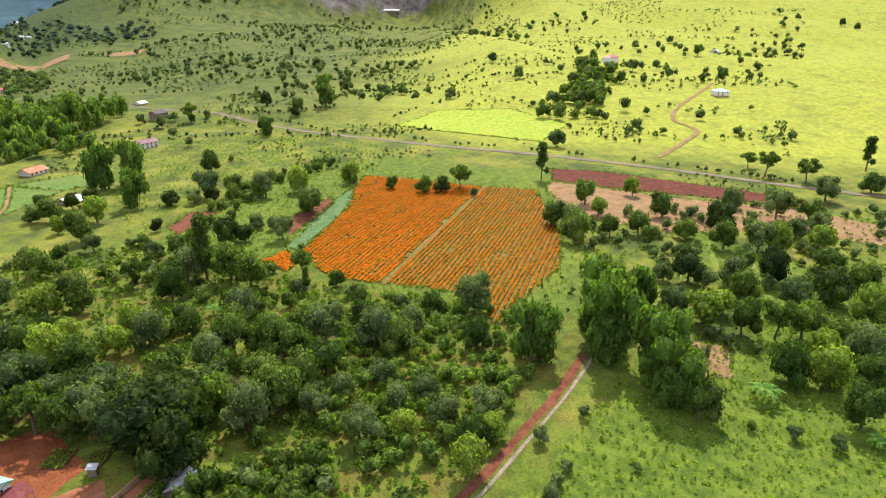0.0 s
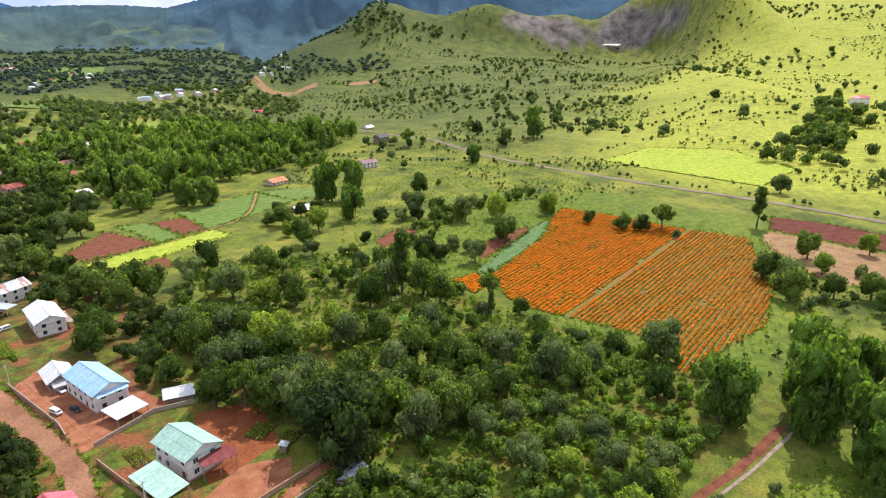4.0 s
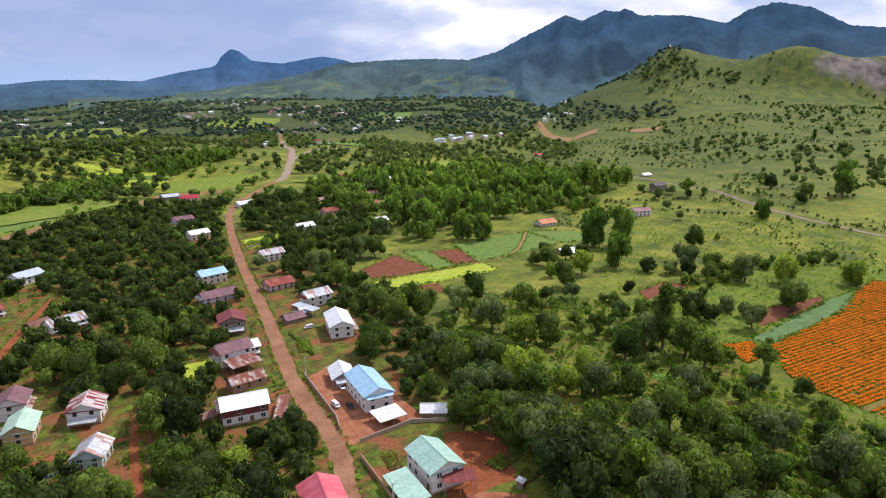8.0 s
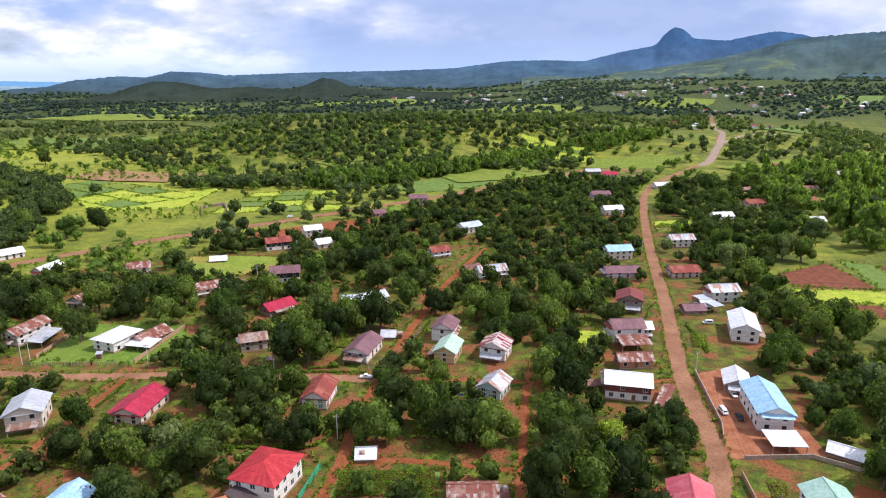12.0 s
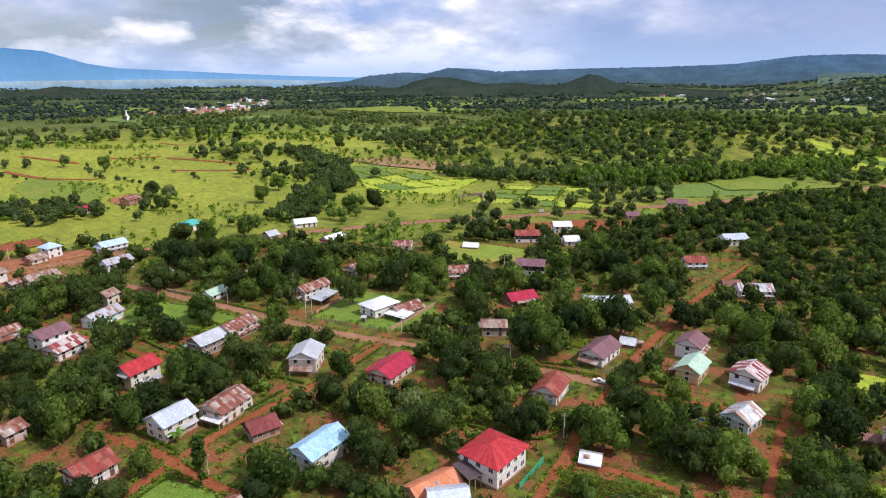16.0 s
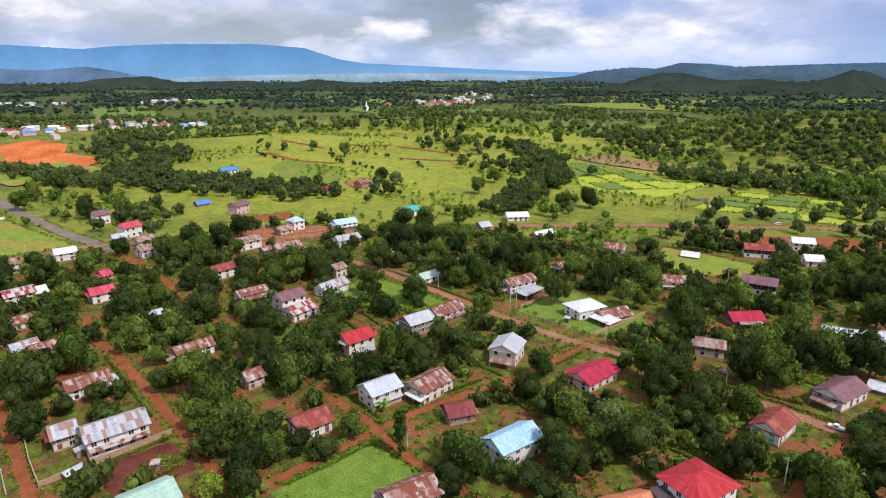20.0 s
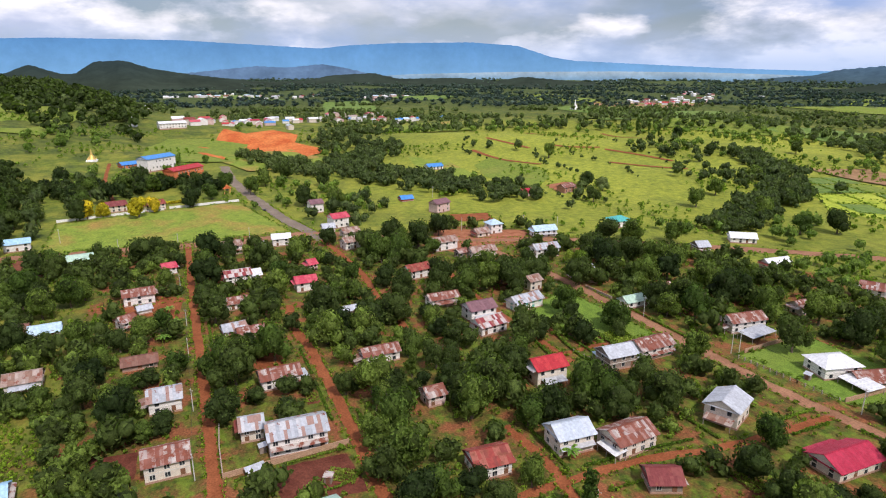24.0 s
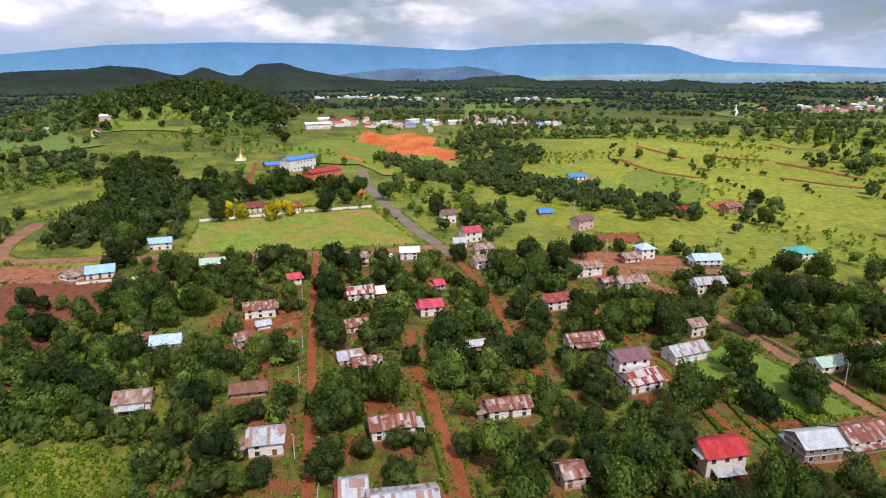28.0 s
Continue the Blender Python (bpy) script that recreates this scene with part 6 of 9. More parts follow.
tree(-278.6, -42.4, 5.4, "leafy")
tree(-329.2, -63.6, 6.2)
tree(-330.4, -52.7, 7.0, "leafy")
tree(-338.1, -48.0, 5.5, "leafy")
tree(-387.9, -71.4, 7.2, "leafy")
tree(-378.2, -54.4, 5.3)
tree(-265.1, -85.3, 6.5)
tree(-276.9, -98.2, 4.2, "leafy")
tree(-265.1, -76.0, 5.8)
tree(-257.8, -66.1, 6.2)
tree(-247.2, -77.9, 4.9, "leafy")
tree(-251.1, -72.9, 4.9, "leafy")
tree(-238.0, -46.2, 5.0, "leafy")
tree(-237.6, -56.7, 6.2)
tree(-230.6, -33.4, 5.9)
tree(-225.7, -37.6, 4.2)
tree(-245.9, -32.7, 4.5)
tree(-257.8, -30.4, 4.8, "leafy")
tree(-237.4, -21.7, 6.0, "leafy")
tree(-239.6, -15.3, 5.4)
tree(-272.2, -26.8, 4.4)
tree(-277.8, -18.2, 5.7, "leafy")
tree(-285.9, -12.3, 4.6, "leafy")
tree(-246.3, -6.8, 5.0, "leafy")
tree(-383.3, 7.0, 7.2)
tree(-354.3, 5.8, 6.5, "leafy")
tree(-345.2, -13.4, 4.8, "leafy")
tree(-374.5, -8.4, 4.3)
tree(-288.2, 7.7, 7.1)
tree(-312.0, 3.8, 5.7)
tree(-237.1, 13.8, 5.8, "leafy")
tree(-257.7, 9.8, 4.6, "leafy")
tree(-258.2, 18.9, 5.2)
tree(-252.7, 26.5, 4.5, "leafy")
tree(-312.7, 36.1, 7.1, "leafy")
tree(-296.3, 31.8, 5.4)
tree(-335.9, 39.6, 5.4, "leafy")
tree(-269.5, 37.0, 4.3)
tree(-266.4, 45.1, 3.6, "leafy")
tree(-218.4, 29.1, 5.4)
tree(-203.8, 27.5, 5.5)
tree(-214.5, 18.1, 3.9)
tree(-206.5, 8.1, 5.6)
tree(-218.8, 10.6, 3.0, "leafy")
tree(-207.1, -8.7, 5.6)
tree(-204.3, -14.1, 4.7, "leafy")
tree(-213.7, -21.5, 5.9)
tree(-227.6, 7.1, 4.1)
tree(-238.0, 5.5, 3.2, "leafy")
tree(-392.3, 31.5, 5.4)
tree(-378.5, 16.9, 6.1)
tree(-388.6, -29.0, 7.2)
tree(-399.7, -22.4, 5.6)
tree(-351.9, 68.1, 4.1)
tree(-323.1, 73.9, 4.5, "leafy")
tree(-297.4, 60.7, 4.8, "leafy")
tree(-296.1, 70.1, 4.8, "leafy")
tree(-352.6, 95.4, 6.6, "leafy")
tree(-343.9, 102.8, 7.2, "leafy")
tree(-362.1, 112.0, 6.9, "leafy")
tree(-366.6, 123.7, 7.1)
tree(-352.2, 128.2, 5.1, "leafy")
tree(-308.4, 87.8, 5.8)
tree(-288.6, 90.5, 6.8)
tree(-292.6, 108.9, 5.6)
tree(-260.4, 55.8, 5.9)
tree(-252.5, 63.7, 6.3, "leafy")
tree(-263.6, 74.7, 6.1)
tree(-263.9, 93.5, 6.2)
tree(-256.3, 102.3, 6.1)
tree(-243.6, 100.1, 5.3)
tree(-244.1, 92.3, 4.1)
tree(-232.8, 93.4, 4.5)
tree(-225.5, 105.6, 2.8)
tree(-224.3, 119.9, 7.2)
tree(-227.4, 128.4, 4.7)
tree(-248.1, 151.8, 5.9, "leafy")
tree(-239.0, 150.5, 3.8)
tree(-230.3, 164.7, 4.5, "leafy")
tree(-229.7, 170.0, 3.6, "leafy")
tree(-217.8, 159.6, 3.4)
tree(-218.1, 143.3, 4.7)
tree(-288.6, 124.6, 6.3)
tree(-292.4, 143.0, 7.2)
tree(-280.2, 143.5, 7.1)
tree(-307.0, 143.0, 6.9, "leafy")
tree(-307.2, 164.8, 5.5)
tree(-286.8, 160.5, 6.7)
tree(-317.6, 185.9, 4.2)
tree(-308.8, 192.0, 3.3, "lime")
tree(-301.6, 194.7, 4.1, "lime")
tree(-300.6, 214.0, 7.2)
tree(-303.4, 229.3, 7.2)
tree(-284.4, 228.7, 7.2, "leafy")
tree(-324.7, 273.2, 7.2, "leafy")
tree(-334.1, 251.3, 7.2, "leafy")
tree(-342.4, 238.3, 7.2)
tree(-235.8, 192.3, 6.9)
tree(-228.7, 192.1, 6.1, "leafy")
tree(-257.0, 199.9, 3.7, "leafy")
tree(-278.8, 236.5, 7.2, "leafy")
tree(-219.2, 55.3, 5.0, "leafy")
tree(-210.4, 47.0, 3.8)
tree(-215.2, 61.2, 4.5)
tree(-202.4, 60.1, 5.6)
tree(-229.7, 77.1, 4.8, "leafy")
tree(-214.4, 71.2, 3.4, "tall")
tree(-217.4, 81.5, 5.1)
tree(-204.1, 81.1, 4.9)
tree(-218.8, 88.0, 3.7)
tree(-199.5, 93.3, 6.8, "leafy")
tree(-189.2, 84.5, 5.5, "leafy")
tree(-193.8, 95.0, 5.7, "leafy")
tree(-207.6, 106.4, 5.2)
tree(-193.8, 60.9, 4.5)
tree(-196.8, 53.6, 2.7, "tall")
tree(-192.8, 80.9, 5.6)
tree(-185.7, 124.4, 5.0, "leafy")
tree(-183.2, 103.9, 5.6, "leafy")
tree(-180.4, 129.0, 5.0)
tree(-206.3, 72.1, 2.9)
tree(-216.2, 113.3, 4.4, "leafy")
tree(-254.3, 91.7, 4.8, "leafy")
tree(-177.8, 141.4, 5.7)
tree(-239.9, 9.0, 7.2, "leafy")
tree(-230.0, 13.2, 7.1)
tree(-244.3, 27.6, 6.8, "leafy")
tree(-252.3, 48.5, 7.2, "leafy")
tree(-279.8, 52.1, 7.2)
tree(-257.1, 67.0, 7.2)
tree(-263.1, 79.9, 7.2)
tree(-203.4, 54.5, 7.2, "leafy")
tree(-209.0, 64.0, 6.2)
tree(-181.3, 54.3, 7.1, "leafy")
tree(-178.3, 48.5, 5.4, "leafy")
tree(-165.7, 53.2, 7.2, "leafy")
tree(-163.2, 47.8, 5.6)
tree(-182.7, 80.2, 7.2, "leafy")
tree(-190.0, 89.4, 7.2)
tree(-200.8, 104.3, 6.4)
tree(-173.8, 102.7, 6.4)
tree(-171.8, 94.1, 5.6, "leafy")
tree(-130.3, 88.3, 3.7, "tall")
tree(-146.3, 81.8, 4.0, "leafy")
tree(-150.0, 57.7, 5.8, "leafy")
tree(-150.4, 67.0, 5.4)
tree(-143.5, 71.7, 5.8)
tree(-146.8, 51.0, 5.7)
tree(-139.7, 47.1, 4.6)
tree(-144.8, 41.1, 3.7, "lime")
tree(-224.8, 162.9, 6.1, "leafy")
tree(-289.3, 152.8, 7.2)
tree(-277.5, 178.7, 7.2)
tree(-180.2, 118.1, 6.7, "leafy")
tree(-173.4, 123.5, 6.0, "leafy")
tree(-166.1, 123.2, 5.9)
tree(-165.8, 139.5, 7.2)
tree(-192.4, 173.8, 5.7, "leafy")
tree(-138.2, 154.8, 5.3, "leafy")
tree(-129.3, 137.1, 5.5)
tree(-118.0, 138.1, 5.3)
tree(-110.3, 138.0, 6.3, "leafy")
tree(-110.2, 156.8, 3.4)
tree(-89.2, 136.9, 6.9)
tree(-99.2, 141.8, 6.2, "pale")
tree(-89.5, 144.5, 6.1)
tree(-111.9, 181.9, 7.2, "leafy")
tree(-102.4, 180.7, 7.1)
tree(-103.1, 171.0, 5.7)
tree(-136.6, 244.8, 7.2, "leafy")
tree(-123.0, 227.7, 7.2)
tree(-87.9, 174.2, 7.2)
tree(-88.6, 167.0, 5.5)
tree(-80.5, 183.7, 5.8, "leafy")
tree(-96.3, 226.2, 7.2, "leafy")
tree(-92.1, 206.5, 7.2)
tree(-83.7, 208.0, 7.2, "leafy")
tree(-82.4, 228.2, 7.2)
tree(-77.8, 239.0, 7.2, "leafy")
tree(-70.6, 243.0, 7.2)
tree(-65.2, 244.8, 7.2)
tree(-107.5, 312.6, 7.2)
tree(-109.8, 345.9, 7.2, "leafy")
tree(-92.3, 323.3, 7.2)
tree(-98.8, 267.8, 6.2, "leafy")
tree(-66.7, 154.1, 6.0)
tree(-76.1, 156.1, 3.1)
tree(-69.8, 169.6, 3.2, "leafy")
tree(-51.3, 196.2, 7.0, "leafy")
tree(-42.5, 177.7, 7.2)
tree(-45.0, 160.1, 7.0, "leafy")
tree(-52.0, 165.1, 5.2, "leafy")
tree(-98.4, 107.3, 6.3)
tree(-100.3, 119.9, 5.7)
tree(-90.8, 104.8, 6.1)
tree(-94.0, 117.1, 5.6)
tree(-111.8, 96.7, 7.2, "leafy")
tree(-108.7, 89.0, 5.3)
tree(-104.1, 104.7, 5.5, "leafy")
tree(-97.7, 133.1, 4.0, "leafy")
tree(-177.5, 242.8, 7.2)
tree(-170.6, 260.6, 7.2, "leafy")
tree(-157.9, 233.5, 7.2, "leafy")
tree(-224.1, 203.4, 7.2, "leafy")
tree(-230.9, 225.8, 7.2)
tree(-198.4, 245.4, 7.2, "leafy")
tree(-163.4, 258.0, 7.2, "leafy")
tree(-138.5, 257.9, 7.2)
tree(-132.6, 236.5, 7.2, "leafy")
tree(-68.7, 158.2, 4.7)
tree(-112.8, 148.3, 6.6)
tree(-51.2, 207.8, 7.2)
tree(-52.4, 200.4, 4.8)
tree(-32.1, 197.7, 4.7, "leafy")
tree(-32.4, 168.4, 7.2, "leafy")
tree(-22.8, 164.1, 7.2)
tree(-11.7, 164.1, 7.2, "leafy")
tree(-18.4, 176.6, 6.3)
tree(-58.4, 166.9, 4.2, "leafy")
tree(-85.5, 253.0, 7.2, "leafy")
tree(-93.8, 248.7, 7.2)
tree(-71.5, 319.4, 7.2, "leafy")
tree(-57.9, 269.8, 6.1, "leafy")
tree(-45.1, 265.1, 6.0)
tree(-26.0, 261.9, 7.2, "leafy")
tree(-17.0, 252.6, 7.2, "leafy")
tree(-7.6, 266.6, 7.2)
tree(-5.4, 239.8, 5.4)
tree(-79.4, 294.0, 7.2)
tree(-125.0, 269.2, 6.5, "leafy")
tree(-113.1, 294.3, 7.2, "leafy")
tree(7.4, 293.4, 7.2, "leafy")
tree(4.8, 252.4, 7.2, "leafy")
tree(15.4, 305.5, 7.2)
tree(10.3, 271.5, 7.2, "leafy")
tree(5.3, 204.4, 7.2, "leafy")
tree(11.4, 192.7, 7.2)
tree(8.3, 213.9, 7.2)
tree(45.0, 177.0, 5.9)
tree(44.4, 185.5, 6.7)
tree(42.8, 166.6, 4.1)
tree(23.4, 165.2, 5.1, "lime")
tree(15.6, 165.8, 6.0)
tree(10.6, 158.5, 6.8)
tree(6.7, 167.9, 6.1, "leafy")
tree(4.7, 140.3, 7.2)
tree(14.6, 141.9, 7.2, "leafy")
tree(24.1, 146.9, 7.2)
tree(30.9, 139.4, 5.4)
tree(31.2, 179.8, 4.3)
tree(84.4, 223.1, 6.7, "leafy")
tree(91.8, 231.8, 7.0, "leafy")
tree(93.3, 204.9, 3.6, "pale")
tree(106.4, 219.2, 2.7, "leafy")
tree(112.0, 256.2, 7.2, "leafy")
tree(122.6, 265.7, 7.2, "leafy")
tree(125.2, 256.2, 7.2, "leafy")
tree(112.8, 275.9, 7.2, "leafy")
tree(112.2, 211.1, 6.7, "pale")
tree(109.6, 192.2, 7.2, "leafy")
tree(107.9, 198.9, 5.1, "leafy")
tree(86.6, 188.2, 3.6, "leafy")
tree(92.0, 183.6, 4.8, "leafy")
tree(146.3, 227.1, 7.2, "pale")
tree(151.6, 209.6, 5.8, "lime")
tree(119.7, 192.2, 7.2, "pale")
tree(124.2, 186.8, 7.2, "leafy")
tree(108.9, 168.2, 7.0, "pale")
tree(101.0, 168.4, 6.9, "pale")
tree(91.7, 158.7, 6.5, "leafy")
tree(121.5, 172.2, 7.2, "lime")
tree(121.5, 161.4, 7.2, "leafy")
tree(108.8, 146.5, 7.2, "round")
tree(99.8, 141.5, 7.2, "leafy")
tree(114.4, 145.7, 6.5, "pale")
tree(106.6, 156.2, 5.6, "pale")
tree(97.4, 151.2, 6.4, "open")
tree(149.2, 231.2, 6.1, "pale")
tree(147.1, 259.5, 6.5, "pale")
tree(162.5, 266.6, 7.2, "leafy")
tree(176.8, 242.9, 6.6, "leafy")
tree(159.4, 200.6, 7.2, "leafy")
tree(153.7, 216.2, 3.7, "leafy")
tree(208.9, 246.8, 4.4, "pale")
tree(205.7, 232.5, 1.7, "leafy")
tree(182.2, 199.1, 5.2, "open")
tree(221.0, 228.7, 3.5, "leafy")
tree(209.9, 212.9, 4.1, "pale")
tree(215.8, 204.1, 4.9, "leafy")
tree(210.4, 186.4, 7.0, "leafy")
tree(194.0, 181.6, 7.2, "pale")
tree(176.4, 174.5, 7.2, "leafy")
tree(201.0, 165.6, 7.2, "leafy")
tree(198.4, 154.1, 7.0, "leafy")
tree(241.2, 196.2, 5.9)
tree(243.3, 188.0, 4.2)
tree(251.9, 172.4, 5.8, "pale")
tree(314.7, 223.5, 7.2, "pale")
tree(290.5, 178.0, 7.2, "leafy")
tree(330.8, 210.1, 7.2, "lime")
tree(360.5, 187.4, 6.5, "lime")
tree(213.5, 138.6, 5.7, "open")
tree(202.3, 130.5, 2.9, "tall")
tree(208.8, 121.0, 4.1, "leafy")
tree(184.8, 107.4, 3.7, "leafy")
tree(195.4, 102.9, 4.4, "leafy")
tree(169.0, 85.4, 7.2, "pale")
tree(168.2, 76.8, 6.5, "leafy")
tree(118.7, 203.2, 6.6, "leafy")
tree(137.9, 183.4, 5.2, "lime")
tree(150.1, 168.9, 5.1, "lime")
tree(144.8, 156.7, 6.1, "pale")
tree(137.2, 161.9, 4.9, "lime")
tree(104.9, 136.5, 7.2, "pale")
tree(121.3, 130.0, 7.2, "leafy")
tree(113.0, 114.4, 6.8, "leafy")
tree(121.3, 111.3, 6.0, "lime")
tree(141.2, 128.0, 6.7, "pale")
tree(148.7, 125.7, 7.2, "leafy")
tree(134.8, 118.7, 5.3, "leafy")
tree(172.8, 139.2, 6.3, "pale")
tree(153.0, 116.2, 6.7, "leafy")
tree(127.3, 96.1, 7.2, "leafy")
tree(152.8, 106.6, 6.6, "leafy")
tree(167.0, 103.2, 6.8, "pale")
tree(171.7, 112.9, 5.9, "leafy")
tree(138.1, 94.0, 6.0, "leafy")
tree(122.4, 99.1, 5.8, "leafy")
tree(148.0, 92.2, 6.2, "leafy")
tree(201.4, 60.7, 7.2, "pale")
tree(175.4, 90.5, 5.7, "leafy")
tree(199.2, 88.2, 3.1, "pale")
tree(196.6, 75.1, 4.8, "leafy")
tree(181.1, 76.6, 5.1, "pale")
tree(197.3, 131.1, 3.3, "pale")
tree(354.5, 158.8, 4.6, "leafy")
tree(355.1, 136.2, 5.1, "leafy")
tree(358.5, 126.1, 5.1)
tree(368.7, 117.0, 7.2, "open")
tree(356.8, 104.9, 2.4, "pale")
tree(344.2, 217.9, 4.8, "lime")
tree(369.1, 195.2, 4.4, "lime")
tree(298.4, 184.5, 6.6, "pale")
tree(262.2, 193.8, 4.4, "pale")
tree(237.9, 194.4, 4.2, "leafy")
tree(198.8, 175.8, 7.2, "tall")
tree(155.6, 147.5, 6.0, "leafy")
tree(117.6, 99.6, 6.5, "pale")
tree(132.2, 93.5, 5.8, "leafy")
tree(136.0, 106.0, 6.1, "leafy")
tree(124.8, 114.7, 6.0, "pale")
tree(128.6, 85.5, 4.7, "pale")
tree(139.1, 81.6, 3.9, "pale")
tree(150.0, 74.4, 4.0, "pale")
tree(139.9, 65.3, 4.3, "pale")
tree(146.2, 58.5, 4.3, "pale")
tree(122.6, 68.8, 5.3, "pale")
tree(127.4, 58.0, 4.4, "lime")
tree(136.8, 50.7, 4.6, "pale")
tree(135.3, 68.0, 2.8, "lime")
tree(176.8, 34.0, 7.1, "bamboo")
tree(207.3, 14.4, 8.0, "bamboo")
tree(195.0, 16.9, 6.7, "bamboo")
tree(176.8, -2.5, 7.9, "bamboo")
tree(166.3, -9.0, 6.8, "bamboo")
tree(219.8, 3.2, 6.3, "bamboo")
tree(159.8, -15.2, 5.9, "leafy")
tree(222.3, -7.7, 5.1, "pale")
tree(257.1, -4.9, 4.3, "pale")
tree(257.8, -14.9, 7.2)
tree(254.2, -20.9, 4.3, "pale")
tree(262.2, -31.2, 5.9, "pale")
tree(250.4, -35.6, 6.4, "leafy")
tree(274.0, -36.7, 5.4, "leafy")
tree(269.6, -47.5, 6.8)
tree(240.9, -50.1, 6.2, "pale")
tree(275.5, -67.9, 7.2, "leafy")
tree(254.5, -65.0, 7.2)
tree(262.2, -77.0, 7.2, "leafy")
tree(236.6, -73.2, 7.2, "lime")
tree(221.7, -19.0, 7.2, "lime")
tree(231.5, -26.2, 5.3, "lime")
tree(215.2, -30.9, 6.2, "leafy")
tree(186.8, -41.5, 6.7, "leafy")
tree(201.1, -52.4, 6.0, "lime")
tree(187.8, -51.6, 6.8, "lime")
tree(208.3, -65.2, 7.2, "pale")
tree(190.7, -62.2, 5.8, "leafy")
tree(221.3, -60.9, 5.2, "leafy")
tree(169.0, -56.0, 5.9, "leafy")
tree(216.7, -41.5, 6.3, "open")
tree(218.3, -50.0, 6.4, "leafy")
tree(151.1, 14.9, 1.7, "pale")
tree(136.8, 24.4, 2.2, "pale")
tree(127.8, 16.2, 1.7, "pale")
tree(121.8, 17.6, 1.7, "pale")
tree(116.2, 18.1, 2.4, "pale")
tree(133.3, 0.0, 1.1, "pale")
tree(158.9, -38.3, 2.0, "pale")
tree(157.8, -48.1, 2.2, "pale")
tree(159.5, -28.1, 1.5, "leafy")
tree(129.2, 40.2, 5.2, "leafy")
tree(133.2, 36.2, 4.4, "lime")
tree(117.8, 38.8, 4.9, "lime")
tree(142.4, 39.6, 4.6, "pale")
tree(315.0, 51.2, 7.2, "leafy")
tree(311.9, 40.0, 7.2, "pale")
tree(294.2, 35.8, 7.2, "leafy")
tree(305.8, 20.4, 5.0, "leafy")
tree(313.5, 7.3, 6.0, "leafy")
tree(300.2, 2.3, 4.9, "leafy")
tree(347.9, -4.0, 7.2, "leafy")
tree(386.8, 13.5, 5.2, "lime")
tree(359.2, 38.7, 6.8, "leafy")
tree(338.8, 29.2, 5.5, "lime")
tree(314.7, -15.0, 6.0, "leafy")
tree(329.1, -31.3, 7.2)
tree(379.6, -40.9, 6.2, "pale")
tree(306.3, -31.5, 6.7, "leafy")
tree(305.6, -46.0, 6.7, "pale")
tree(363.5, -61.9, 7.2, "pale")
tree(353.3, -74.4, 7.2, "open")
tree(342.8, -78.1, 5.7, "pale")
tree(314.1, -74.0, 7.0, "lime")
tree(308.1, -54.3, 6.8, "lime")
tree(333.2, -66.4, 5.5, "pale")
tree(409.8, 73.4, 7.2, "tall")
tree(484.9, -60.5, 5.7, "open")
tree(463.2, -68.6, 7.2, "open")
tree(454.4, -92.1, 7.2, "open")
tree(410.9, -94.7, 7.2, "pale")
tree(439.4, -125.0, 7.2, "leafy")
tree(499.5, -136.8, 7.2, "tall")
tree(515.0, 79.7, 6.9, "pale")
tree(679.4, 110.2, 7.2, "pale")
tree(817.2, 176.8, 7.2, "pale")
tree(819.3, 109.6, 7.2, "pale")
tree(889.8, 72.1, 7.2, "pale")
tree(842.2, 53.8, 7.2, "leafy")
tree(928.0, 42.6, 7.2, "pale")
tree(1047.3, 109.1, 7.2, "leafy")
tree(875.4, 97.6, 7.2, "pale")
tree(751.8, 98.2, 7.2, "leafy")
tree(680.9, 82.7, 7.2)
tree(744.3, 73.9, 7.2, "leafy")
tree(855.2, -65.6, 7.2, "leafy")
tree(1099.6, -44.9, 7.2, "leafy")
tree(946.4, 245.1, 7.2)
tree(1316.8, 288.7, 7.2, "open")
tree(1315.3, 269.0, 7.2, "open")
tree(1337.4, -3.5, 7.2, "pale")
tree(1614.9, 195.0, 7.2, "leafy")
tree(1535.6, 438.8, 7.2, "leafy")
tree(721.1, 237.5, 7.2, "pale")
tree(1687.3, -233.0, 7.2, "open")
tree(1565.8, -336.2, 7.2)
tree(1521.8, -354.6, 7.2, "leafy")
tree(669.4, 374.1, 8.5, "bamboo")
tree(578.8, 356.5, 7.2, "leafy")
tree(595.8, 406.1, 7.2)
tree(500.6, 346.2, 7.2)
tree(811.3, 418.6, 7.1, "pale")
tree(778.9, 347.0, 6.7, "pale")
tree(792.2, 328.2, 6.7, "leafy")
tree(1026.6, 585.8, 7.2)
tree(974.8, 694.4, 7.2, "pale")
tree(1146.8, 707.5, 7.1, "tall")
tree(1536.6, 659.6, 7.2, "leafy")
tree(514.1, 439.7, 7.2, "open")
tree(355.0, 292.9, 7.2, "leafy")
tree(311.1, 320.7, 8.5, "bamboo")
tree(296.9, 330.9, 8.5, "bamboo")
tree(237.6, 305.0, 7.2, "leafy")
tree(242.6, 279.2, 7.2, "lime")
tree(218.3, 263.5, 7.2, "leafy")
tree(303.3, 255.8, 7.2, "pale")
tree(310.7, 243.8, 6.3, "leafy")
tree(362.6, 190.7, 3.9, "lime")
tree(264.3, 196.6, 3.5, "leafy")
tree(141.7, 381.7, 7.2, "pale")
tree(110.4, 424.8, 7.2)
tree(108.0, 388.7, 7.2, "leafy")
tree(103.3, 349.2, 7.2, "pale")
tree(107.8, 328.3, 7.2, "leafy")
tree(112.0, 315.4, 5.4, "leafy")
tree(154.1, 612.0, 7.2, "leafy")
